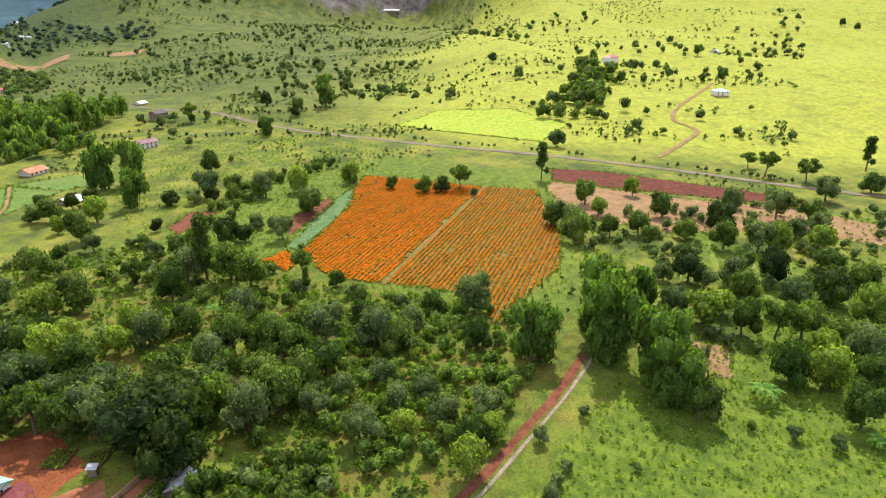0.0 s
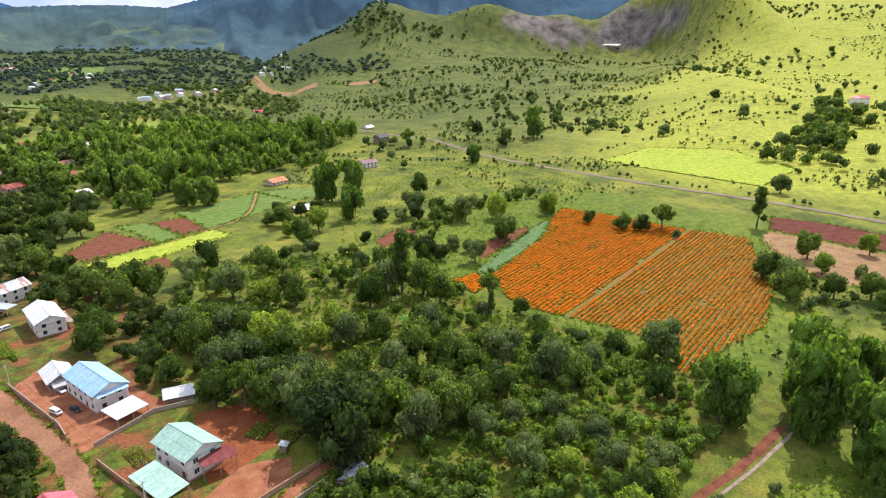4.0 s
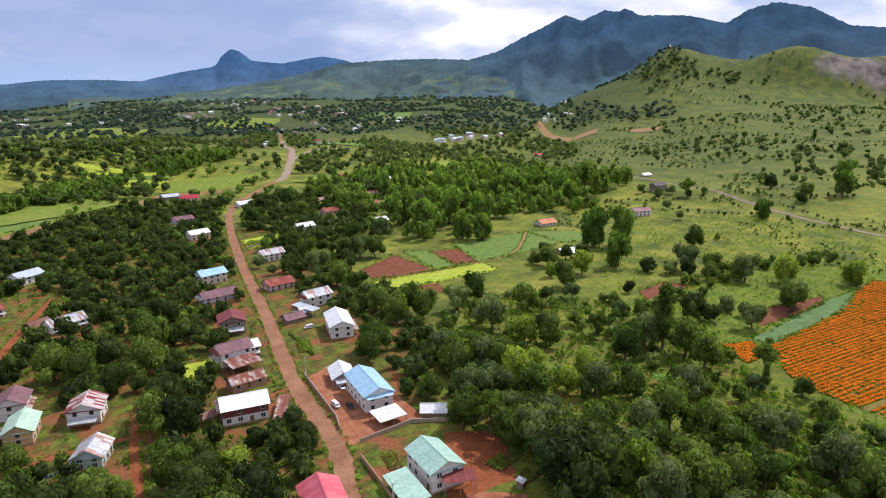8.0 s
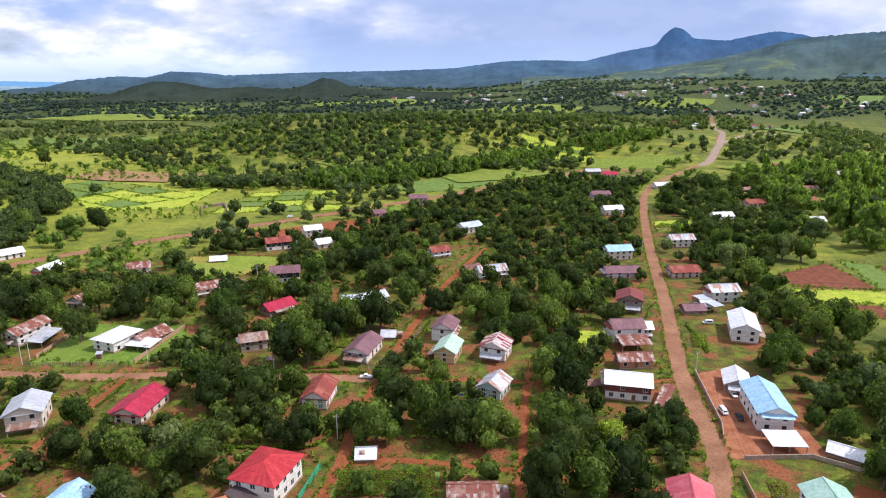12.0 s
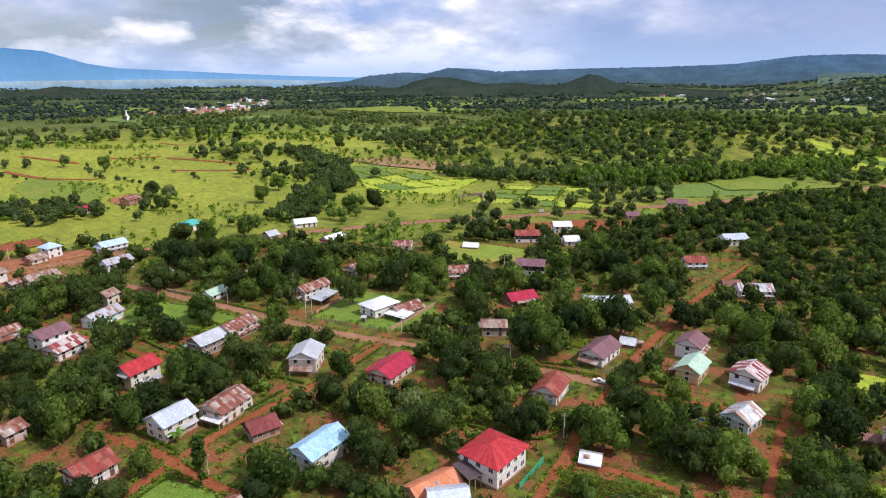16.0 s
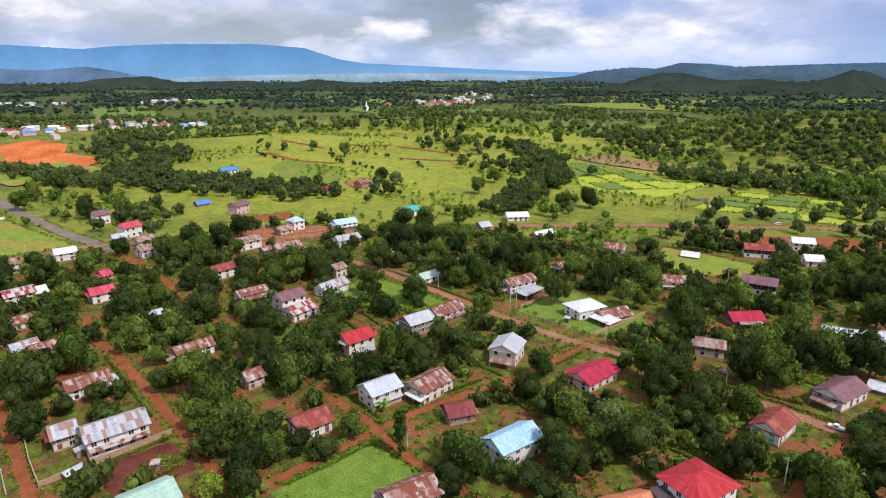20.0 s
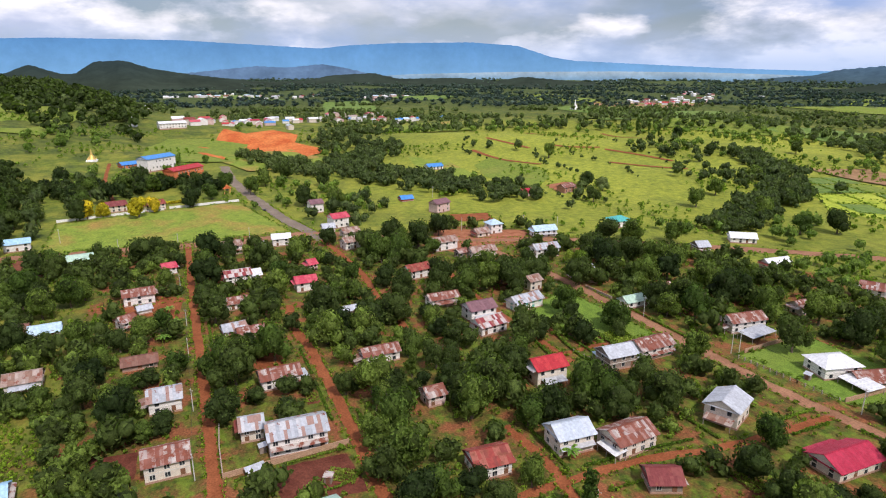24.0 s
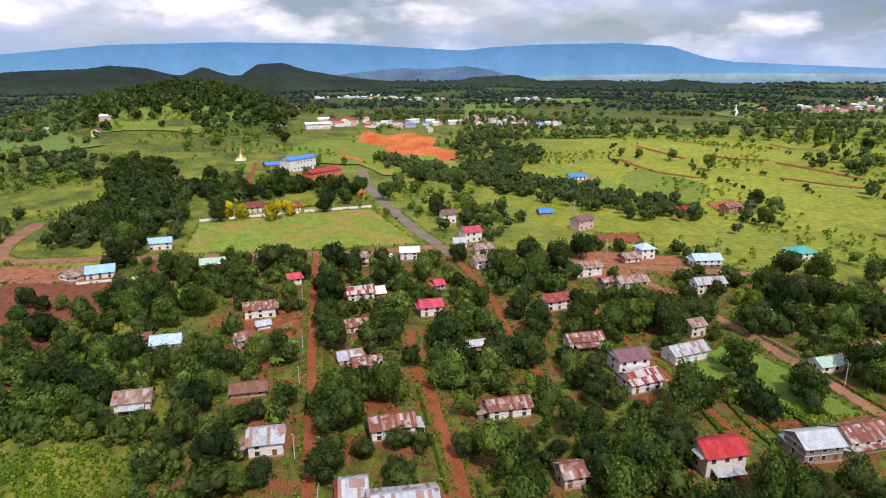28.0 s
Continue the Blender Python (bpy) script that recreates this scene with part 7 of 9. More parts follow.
tree(180.5, 623.7, 7.2, "leafy")
tree(102.9, 524.6, 7.2, "leafy")
tree(120.9, 578.2, 7.2)
tree(148.3, 538.2, 7.2, "leafy")
tree(195.0, 512.3, 7.2, "leafy")
tree(178.5, 430.4, 7.2, "pale")
tree(149.3, 416.8, 7.2, "leafy")
tree(150.5, 376.8, 7.2, "leafy")
tree(132.9, 386.6, 7.2, "leafy")
tree(258.4, 599.8, 7.2, "leafy")
tree(201.9, 640.3, 7.2, "leafy")
tree(286.1, 760.5, 7.2, "leafy")
tree(207.7, 418.3, 8.5, "bamboo")
tree(248.6, 450.9, 8.5, "bamboo")
tree(261.5, 423.8, 8.5, "bamboo")
tree(215.6, 469.5, 8.5, "bamboo")
tree(303.8, 520.6, 8.5, "bamboo")
tree(345.1, 530.6, 8.5, "bamboo")
tree(308.6, 576.1, 8.5, "bamboo")
tree(361.1, 520.3, 8.5, "bamboo")
tree(393.0, 531.8, 8.5, "bamboo")
tree(394.2, 495.4, 8.5, "bamboo")
tree(449.6, 520.5, 8.5, "bamboo")
tree(429.9, 480.0, 7.2, "tall")
tree(-492.2, 320.7, 7.2)
tree(-438.8, 293.1, 5.6)
tree(-471.7, 323.7, 6.0, "pale")
tree(-236.4, 168.9, 3.5)
tree(-396.8, 356.6, 7.2, "leafy")
tree(-423.8, 400.0, 7.2, "leafy")
tree(-455.9, 474.2, 7.2, "leafy")
tree(-348.3, 374.4, 7.2, "leafy")
tree(-311.5, 364.7, 7.2, "leafy")
tree(-546.1, 626.5, 7.2)
tree(-315.7, 210.4, 7.2)
tree(-295.0, 205.9, 7.2)
tree(-299.5, 222.5, 7.2)
tree(-265.9, 209.0, 7.2, "leafy")
tree(-269.1, 225.2, 7.2)
tree(-235.8, 206.4, 7.2)
tree(-248.1, 231.4, 7.2, "leafy")
tree(-232.9, 233.7, 7.2)
tree(-213.7, 230.9, 7.2, "leafy")
tree(-182.9, 213.0, 6.2)
tree(-304.2, 388.9, 7.2)
tree(-629.5, 361.0, 7.2, "leafy")
tree(-752.1, 568.2, 5.9, "tall")
tree(-744.4, 581.8, 3.4, "tall")
tree(-704.2, 565.9, 3.2, "tall")
tree(-688.9, 583.3, 7.2)
tree(-565.7, 524.2, 7.2)
tree(-389.3, 144.9, 7.2)
tree(-298.0, 112.0, 6.9)
tree(-284.8, 120.9, 7.2, "leafy")
tree(-287.5, 132.7, 6.9, "leafy")
tree(-498.1, -113.2, 7.2)
tree(-517.8, -103.7, 7.2)
tree(-430.7, -108.6, 7.2)
tree(-408.5, -111.7, 7.2)
tree(-460.9, -122.8, 7.2, "leafy")
tree(-504.9, -118.8, 7.2, "tall")
tree(-587.1, -79.5, 7.2, "leafy")
tree(-570.1, -63.4, 7.2)
tree(-597.3, -54.8, 7.2, "leafy")
tree(-628.0, -45.4, 7.2)
tree(-593.9, -33.8, 7.2, "leafy")
tree(-547.5, -79.2, 7.2, "leafy")
tree(-635.6, -107.4, 7.2)
tree(-528.9, -2.5, 7.2)
tree(-555.2, 11.7, 6.9, "leafy")
tree(-610.6, -0.5, 6.1)
tree(-513.6, -71.7, 6.5, "yellow")
tree(-508.0, -38.5, 7.2, "yellow")
tree(-519.5, -29.2, 5.2, "yellow")
tree(-516.0, -62.2, 5.2, "yellow")
tree(-510.4, -75.9, 7.2)
tree(-379.0, -67.5, 5.8)
tree(-384.2, -77.2, 7.2)
tree(-333.3, -81.1, 7.2, "leafy")
tree(-340.9, -72.4, 7.2, "leafy")
tree(-319.6, -61.8, 6.5, "leafy")
tree(-583.3, 24.5, 7.2, "leafy")
tree(-593.5, 57.2, 7.2, "leafy")
tree(-625.3, 77.6, 7.2)
tree(-562.3, 42.1, 7.2, "leafy")
tree(-579.7, 105.5, 7.2)
tree(-505.9, 78.0, 7.2)
tree(-499.0, 100.2, 7.2, "leafy")
tree(-392.1, 75.1, 4.9)
tree(-381.4, 112.2, 7.2)
tree(-346.3, 95.9, 7.1, "leafy")
tree(-370.0, 93.2, 7.2)
tree(-339.9, 5.7, 7.2)
tree(-358.3, 32.6, 7.1)
tree(-366.8, 51.6, 7.2, "leafy")

tree(102.5, 119.0, 11.5, "round", 0.4, 0.82)
tree(273.1, 282.2, 6.5, "bamboo")
tree(281.4, 265.2, 5.0, "round")
tree(289.3, 254.6, 4.5, "pale")
tree(299.0, 249.4, 4.5, "round")
tree(299.2, 234.5, 5.0, "leafy")
tree(310.5, 225.8, 4.5, "leafy")
tree(347.2, 224.2, 2.6, "lime")
tree(360.5, 186.6, 2.6, "lime")
tree(489.3, 335.1, 6.0, "bamboo")
tree(610.9, 342.5, 8.0, "bamboo")
tree(565.5, 352.9, 4.5, "round")
tree(510.0, 434.8, 4.0, "leafy")
tree(258.1, 313.0, 4.5, "round")
tree(222.8, 283.9, 4.2, "lime")
tree(232.0, 312.9, 4.5, "leafy")
tree(253.1, 329.0, 4.0, "round")
tree(269.1, 310.7, 4.5, "round")
tree(227.6, 395.8, 7.5, "bamboo")
tree(239.6, 386.4, 7.0, "bamboo")
tree(380.5, 427.3, 5.0, "bamboo")
tree(392.4, 464.1, 5.0, "bamboo")
tree(392.9, 500.5, 5.5, "bamboo")
tree(295.0, 183.8, 3.5, "pale")
tree(390.9, 303.3, 2.6, "lime")
tree(241.3, 239.4, 3.0, "round")
tree(262.5, 185.0, 3.5, "leafy")


tree(104, 120, 11.5, "round", stretch=0.8)
tree(97, 106, 7.5, "round")
tree(187, 11, 8.0, "bamboo")
tree(178, 53, 5.0, "leafy")
tree(167, -17, 3.6, "round")


# woods and gardens that nobody could count: crowns of real leaf tufts, joined stretch by stretch
LITE = [crown(200 + k, "round", 5, 105, 0.19, ICO1) for k in range(6)]
LITE_BAMBOO = [crown(300 + k, "bamboo", 7, 120, 0.26, ICO1, 0.8) for k in range(3)]
FAR = [crown(400 + k, "round", 2, 18, 0.4, ICO1) for k in range(6)]
SPECK = [crown(420 + k, "round", 1, 10, 0.5, ICO1) for k in range(6)]
MID = [crown(450 + k, "round", 3, 48, 0.27, ICO1) for k in range(6)]
TUFT = [crown(600 + k, "round", 1, 9, 0.55, (np.zeros((0, 3)), np.zeros((0, 3), dtype=int))) for k in range(5)]
SHRUB = [crown(550 + k, "round", 1, 15, 0.46, (np.zeros((0, 3)), np.zeros((0, 3), dtype=int))) for k in range(5)]
BUSH = [crown(500 + k, "round", 1, 17, 0.42, ICO1) for k in range(5)]
for group in (LITE, LITE_BAMBOO, FAR, SPECK, MID, SHRUB, BUSH, TUFT):
    for v, f in group:
        v[:, 2] -= min(0.15, v[:, 2].min() + 0.3)


def woods(name, label, spots, shapes, material, seed, category="trees", squash=1.0):
    """One stretch of trees or bushes at the given spots (x, y, radius)."""
    if not len(spots):
        return None
    rng = np.random.RandomState(seed)
    vs, fs, ts, n = [], [], [], 0
    P = np.asarray(spots, dtype=float)
    Z = height(P[:, 0], P[:, 1])
    for (x, y, r), z in zip(P, Z):
        v, f = shapes[rng.randint(len(shapes))]
        a = rng.uniform(0, 6.28)
        c, s = math.cos(a), math.sin(a)
        k = rng.uniform(0.95, 1.35) * squash
        w = np.stack([(v[:, 0] * c - v[:, 1] * s) * r + x, (v[:, 0] * s + v[:, 1] * c) * r + y, v[:, 2] * r * k + z], 1)
        vs.append(w)
        fs.append(f + n)
        ts.append(np.full(len(w), max(0.0, rng.normal(0.3, 0.35))))
        n += len(w)
    ob = new(name, tri_mesh(name, np.concatenate(vs), np.concatenate(fs), material, np.concatenate(ts)))
    return tagged(ob, label, category, kind="stuff")


def free_spots(x, y, r, houses=True, trees=0.8):
    """Which spots stand clear of houses, roads, open plots and single trees."""
    ok = np.ones(len(x), dtype=bool)
    for poly in CLEAR_POLY:
        ok &= ~inside(poly, x, y)
    for line, d in CLEAR_LINE:
        ok &= near_line(line, x, y) > d + r * 0.55
    if houses:
        for hx, hy, hr, ang, hl, hw in HOUSE_SPOTS:
            c, s = math.cos(radians(ang)), math.sin(radians(ang))
            u, v = (x - hx) * c + (y - hy) * s, -(x - hx) * s + (y - hy) * c
            ok &= ~((abs(u) < hl / 2 + r * 0.75 + 0.6) & (abs(v) < hw / 2 + r * 0.75 + 0.6))
            # the side from which a house is seen stays open
            q = math.hypot(hx, hy)
            along = -(x - hx) * hx / q - (y - hy) * hy / q
            off = abs(-(x - hx) * hy / q + (y - hy) * hx / q)
            ok &= ~((along > 0) & (along < hw * 0.5 + 7.5 + r) & (off < hl * 0.5))
    for tx, ty, tr in TREES:
        ok &= np.hypot(x - tx, y - ty) > (tr + r) * trees
    return ok


def scatter(rng, poly, step, r0, r1, jitter=0.45):
    xs, ys = [p[0] for p in poly], [p[1] for p in poly]
    X, Y = np.meshgrid(np.arange(min(xs), max(xs), step), np.arange(min(ys), max(ys), step))
    x = X.ravel() + rng.uniform(-jitter, jitter, X.size) * step
    y = Y.ravel() + rng.uniform(-jitter, jitter, X.size) * step
    m = inside(poly, x, y)
    x, y = x[m], y[m]
    return x, y, rng.uniform(r0, r1, len(x))


rng = np.random.RandomState(11)


def grow(name, label, poly, step, r0, r1, shapes, material, seed, keep=1.0, category="trees", squash=1.0, single=0.0, kinds=("round",), trees=0.8, houses=True):
    """Fill a stretch: some of it with single trees, the rest joined."""
    rg = np.random.RandomState(seed)
    x, y, r = scatter(rg, poly, step, r0, r1)
    ok = free_spots(x, y, r, houses, trees) & (rg.rand(len(x)) < keep)
    x, y, r = x[ok], y[ok], r[ok]
    one = rg.rand(len(x)) < single
    for px, py, pr in zip(x[one], y[one], r[one]):
        tree(px, py, pr, kinds[rg.randint(len(kinds))])
    woods(name, label, np.stack([x, y, r], 1)[~one], shapes, material, seed, category, squash)


GARDENS_W = [(-425, -110), (-330, -130), (-150, -60), (-100, -40), (-40, 90), (-60, 200), (-215, 300), (-330, 260), (-400, 190), (-418, 60)]
GARDENS_N = [(-215, 300), (-60, 200), (-50, 110), (0, 110), (40, 130), (62, 300), (82, 540), (110, 660), (20, 670), (-120, 470), (-190, 400)]
GARDENS_E = [(84, 330), (90, 140), (120, 200), (130, 320), (130, 420), (190, 440), (220, 640), (140, 690), (100, 560)]
GROVE = [(85, 60), (110, 45), (150, 36), (190, 28), (215, 60), (205, 110), (212, 150), (232, 178), (222, 230), (190, 270), (150, 270), (110, 230), (106, 165), (95, 110)]
ORCHARD = [(205, 15), (330, 40), (395, -40), (400, -180), (260, -190), (190, -120), (190, -30)]
FERNS = [(-196, -40), (-208, -36), (-222, -47), (-231, -58), (-232, -80), (-225, -98), (-196, -100), (-188, -62)]
grow("ferns", "pale green ferns and tall weeds on an open plot", FERNS, 1.7, 0.5, 1.1, SHRUB, M_GRASS, 42, 0.9, "ferns")
CLEAR_POLY.append(FERNS)
grow("garden_trees", "dense dark-green garden trees round the houses", GARDENS_W, 8.0, 3.2, 5.8, LITE, M_LEAF, 21, 0.64, trees=0.62)
grow("garden_trees", "dense dark-green garden trees round the houses", GARDENS_N, 8.4, 3.4, 6.0, LITE, M_LEAF, 22, 0.58, trees=0.62)
grow("garden_trees", "lighter green garden trees round the houses", GARDENS_N, 8.5, 2.4, 4.6, LITE, M_LEAF_MID, 27, 0.34, trees=0.62)
grow("garden_trees", "lighter green garden trees round the houses", GARDENS_W, 9.5, 2.4, 4.4, LITE, M_LEAF_MID, 30, 0.34, trees=0.62)
grow("garden_trees", "dark garden trees beside the main road", GARDENS_E, 7.2, 3.0, 5.2, LITE, M_LEAF, 23, 0.72, trees=0.62)
CORNER = [(75, 101), (91, 105), (99, 96), (118, 76), (99, 62), (84, 78)]
grow("scrub_garden", "light green bushes at the corner of the gardens", CORNER, 2.6, 0.8, 1.8, BUSH, M_HEDGE, 44, 0.7, "bushes", trees=0.5)
grow("scrub_garden", "green young trees at the corner of the gardens", CORNER, 4.6, 1.8, 3.4, LITE, M_LEAF_MID, 45, 0.7, "trees", trees=0.5)
SCRUB = [(118, 52), (190, 32), (206, 60), (202, 98), (160, 108), (128, 96)]
grow("scrub_garden", "light green bushes of an overgrown garden", SCRUB, 3.4, 0.9, 2.2, BUSH, M_HEDGE, 29, 0.55, "bushes", trees=0.5)
grow("scrub_garden", "yellow-green saplings of an overgrown garden", SCRUB, 6.5, 1.2, 2.6, LITE, M_LEAF_LIME, 28, 0.35, "bushes", trees=0.5)
grow("scrub_garden", "light green young trees of an overgrown garden", [(108, 52), (118, 38), (160, 30), (200, 30), (210, 60), (200, 100), (160, 108), (120, 90)], 5.2, 1.6, 3.4, LITE, M_BAMBOO, 43, 0.62, "trees", trees=0.45)
CLEAR_POLY.append(SCRUB)
grow("grove", "mixed green thicket of trees between village and fields", GROVE, 7.5, 2.2, 4.4, LITE, M_LEAF_MID, 24, 0.17, trees=0.62)
grow("grove", "grey-green trees between village and fields", GROVE, 8.5, 2.2, 4.2, LITE, M_LEAF_PALE, 26, 0.16, trees=0.7)
grow("orchard", "grey-green orchard trees on a grassy slope", ORCHARD, 8.5, 2.0, 3.6, LITE, M_LEAF_PALE, 25, 0.42, trees=0.75)
grow("undergrowth", "low green bushes and weeds in the gardens", GARDENS_W, 3.6, 0.5, 1.4, SHRUB, M_HEDGE, 31, 0.42, "bushes", trees=0.5)
grow("undergrowth", "low green bushes and weeds in the gardens", GARDENS_N, 4.0, 0.5, 1.5, SHRUB, M_HEDGE, 32, 0.4, "bushes", trees=0.5)
grow("undergrowth", "leafy green undergrowth beneath the trees", GROVE, 2.8, 0.6, 1.6, SHRUB, M_HEDGE, 33, 0.65, "bushes", trees=0.4)
grow("undergrowth", "weeds and shrubs on the orchard slope", ORCHARD, 4.5, 0.4, 1.2, SHRUB, M_HEDGE, 34, 0.5, "bushes", trees=0.4)
grow("thicket", "tall green thicket beside the last gardens", [(-178, -14), (-215, -30), (-260, -60), (-300, -75), (-290, -110), (-236, -98), (-232, -60), (-210, -36), (-195, -34), (-168, -50)], 4.6, 2.0, 4.0, LITE, M_LEAF_MID, 35, 0.8, trees=0.5)
grow("meadow_weeds", "rank green weeds on the near meadow", [(90, 30), (185, 5), (190, -90), (110, -110), (60, -20)], 3.0, 0.35, 0.9, SHRUB, M_HEDGE, 36, 0.45, "bushes", squash=0.7)
grow("tall_grass", "tufts of tall bright grass between the fields", [(196, 60), (230, 30), (300, 30), (385, 60), (400, 190), (470, 200), (520, 330), (440, 400), (300, 330), (240, 260), (200, 200)], 3.2, 0.35, 0.9, TUFT, M_GRASS, 37, 0.5, "grass", trees=0.3)
grow("tall_grass", "tufts of rank bright grass on the near meadow", [(90, 30), (185, 5), (260, -60), (200, -130), (110, -110), (60, -20)], 2.2, 0.3, 0.7, TUFT, M_GRASS, 38, 0.8, "grass", trees=0.3)
grow("tall_grass", "tufts of bright grass in the gardens", GARDENS_W, 3.4, 0.3, 0.7, TUFT, M_GRASS, 39, 0.4, "grass", trees=0.4)
grow("tall_grass", "tufts of bright grass in the gardens", GARDENS_N, 3.8, 0.3, 0.7, TUFT, M_GRASS, 40, 0.4, "grass", trees=0.4)
grow("bamboo_grove", "broad grove of feathery bamboo behind the fields", [(178, 440), (190, 405), (262, 405), (275, 440), (350, 455), (360, 430), (430, 480), (520, 520), (540, 620), (500, 740), (300, 760), (200, 700)], 11, 3.8, 8.2, LITE_BAMBOO, M_BAMBOO, 41, 0.5, trees=0.6)


# weeds along field edges and road verges
rg_v = np.random.RandomState(71)
spots = []
for poly in MARGINS:
    for (x0, y0), (x1, y1) in zip(poly, poly[1:] + poly[:1]):
        L = math.hypot(x1 - x0, y1 - y0)
        for k in range(int(L / 1.7)):
            t = rg_v.rand()
            spots.append((x0 + (x1 - x0) * t + rg_v.normal(0, 0.8), y0 + (y1 - y0) * t + rg_v.normal(0, 0.8), rg_v.uniform(0.35, 1.0)))
woods("field_margin", "weeds and low bushes along the field edges", spots, SHRUB, M_HEDGE, 72, "weeds", 0.8)
spots = []
for line, half in CLEAR_LINE:
    pts = smooth_line(line, 3.0)
    for (x0, y0), (x1, y1) in zip(pts, pts[1:]):
        if math.hypot(x0, y0) > 520 or x0 > 300 or (x0 > 58 and y0 < 62):
            continue
        L = math.hypot(x1 - x0, y1 - y0) or 1
        for side in (-1, 1):
            for k in range(3):
                if rg_v.rand() < 0.85:
                    t, o = rg_v.rand(), side * (half - 2.5 - 0.1 + abs(rg_v.normal(0, 0.8)))
                    spots.append((x0 + (x1 - x0) * t - (y1 - y0) / L * o, y0 + (y1 - y0) * t + (x1 - x0) / L * o, rg_v.uniform(0.3, 0.75)))
woods("verge", "grass and weeds along the verges of road and lanes", spots, TUFT, M_GRASS, 73, "weeds", 0.8)


# the wide country: scrub, hedgerows, woods and fields
def cloudiness(x, y, size, shift):
    return np.array([noise.noise(Vector((a / size + shift, b / size - shift, shift * 0.3))) for a, b in zip(x, y)])


def country(name, label, r_in, r_out, az0, az1, step, r0, r1, shapes, material, seed, size, level, category="trees", squash=1.0, sparse=()):
    """Scattered woods between two distances and two azimuths (to the left of +y); thin where sparse says so."""
    rg = np.random.RandomState(seed)
    X, Y = np.meshgrid(np.arange(-r_out, r_out, step), np.arange(-r_out, r_out, step))
    x = X.ravel() + rg.uniform(-0.5, 0.5, X.size) * step
    y = Y.ravel() + rg.uniform(-0.5, 0.5, X.size) * step
    d, az = np.hypot(x, y), np.degrees(np.arctan2(-x, y))
    m = (d > r_in) & (d < r_out) & (az > az0) & (az < az1)
    x, y = x[m], y[m]
    n = cloudiness(x, y, size, seed * 1.7)
    lev = np.full(len(x), level)
    for cx, cy, rx, ry, up in sparse:
        lev += up * np.exp(-(((x - cx) / rx) ** 2 + ((y - cy) / ry) ** 2))
    m = n + rg.uniform(-0.13, 0.13, len(x)) > lev
    x, y = x[m], y[m]
    r = rg.uniform(r0, r1, len(x))
    for zone in (GARDENS_W, GARDENS_N, GARDENS_E, GROVE, ORCHARD):
        m = ~inside(zone, x, y)
        x, y, r = x[m], y[m], r[m]
    m = free_spots(x, y, r, True, 0.5)
    woods(name, label, np.stack([x, y, r], 1)[m], shapes, material, seed, category, squash)


# the far towns stand in clearings
TOWNS = [(-1620, 1330, 150, 200, 30), (-1400, 1120, 80, 80, 30), (-2270, 120, 130, 260, 0), (-1190, 110, 80, 110, 0), (-1230, 330, 40, 110, 0), (-1020, 0, 50, 60, 10), (-2000, 560, 60, 120, 20), (-1650, -420, 160, 200, 0)]
for cx, cy, rx, ry, rot in TOWNS:
    q = math.hypot(cx, cy)
    sx, sy = cx - cx / q * ry * 0.35, cy - cy / q * ry * 0.35
    c, s = math.cos(radians(rot)), math.sin(radians(rot))
    CLEAR_POLY.append([(sx + rx * math.cos(k * 0.5236) * c - ry * math.sin(k * 0.5236) * s, sy + rx * math.cos(k * 0.5236) * s + ry * math.sin(k * 0.5236) * c) for k in range(12)])

MEADOWS = [(-620, 360, 210, 190, 0.5), (-330, 480, 110, 80, 0.42), (-150, 760, 190, 130, -0.34), (-330, 880, 220, 120, -0.16), (520, 200, 260, 330, 0.6), (900, 150, 500, 500, 0.4), (-600, 80, 100, 110, 0.2), (-800, 0, 180, 160, 0.35), (-500, -200, 120, 120, 0.3), (250, 300, 150, 90, 0.7), (330, 120, 110, 110, 0.9)]
country("far_woods", "scattered dark-green woods and hedgerow trees", 330, 950, -32, 125, 14.5, 3.8, 7.2, MID, M_FARLEAF, 51, 150, 0.06, sparse=MEADOWS)
country("far_woods", "lighter green trees and bamboo among the meadows", 330, 1000, -20, 125, 19, 3.0, 6.0, MID, M_BAMBOO, 59, 110, 0.1, sparse=MEADOWS)
country("far_woods", "dark woods and tree belts across the plain", 950, 1700, -40, 125, 19, 4.2, 8.0, SPECK, M_FARLEAF, 52, 170, -0.02, sparse=[(-1500, 500, 300, 300, 0.2)])
# beyond 1700 m the woods wear leaves tinted with painted haze
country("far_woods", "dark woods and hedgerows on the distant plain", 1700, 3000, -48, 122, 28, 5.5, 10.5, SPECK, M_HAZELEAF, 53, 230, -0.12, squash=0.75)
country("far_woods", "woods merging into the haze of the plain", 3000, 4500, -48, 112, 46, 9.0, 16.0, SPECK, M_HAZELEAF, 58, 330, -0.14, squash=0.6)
country("hill_scrub", "scattered bushes on the grassy hillside", 560, 2300, -100, -34, 15, 1.0, 3.4, SHRUB, M_FARLEAF, 54, 90, 0.2, "bushes")
country("hill_trees", "scattered round trees on the grassy hillside", 560, 2500, -100, -28, 36, 3.6, 7.0, MID, M_FARLEAF, 55, 240, 0.14, sparse=[(1775, 1646, 140, 140, 0.3)])
country("field_scrub", "small bushes and weeds on the fields", 180, 620, -100, -38, 7.5, 0.6, 1.6, SHRUB, M_FARLEAF, 56, 60, 0.16, "bushes", sparse=[(340, 120, 110, 110, 0.9)])
country("field_scrub", "small bushes and weeds on the meadows", 380, 1000, 0, 120, 9, 0.8, 2.6, SHRUB, M_HEDGE, 57, 70, 0.16, "bushes")


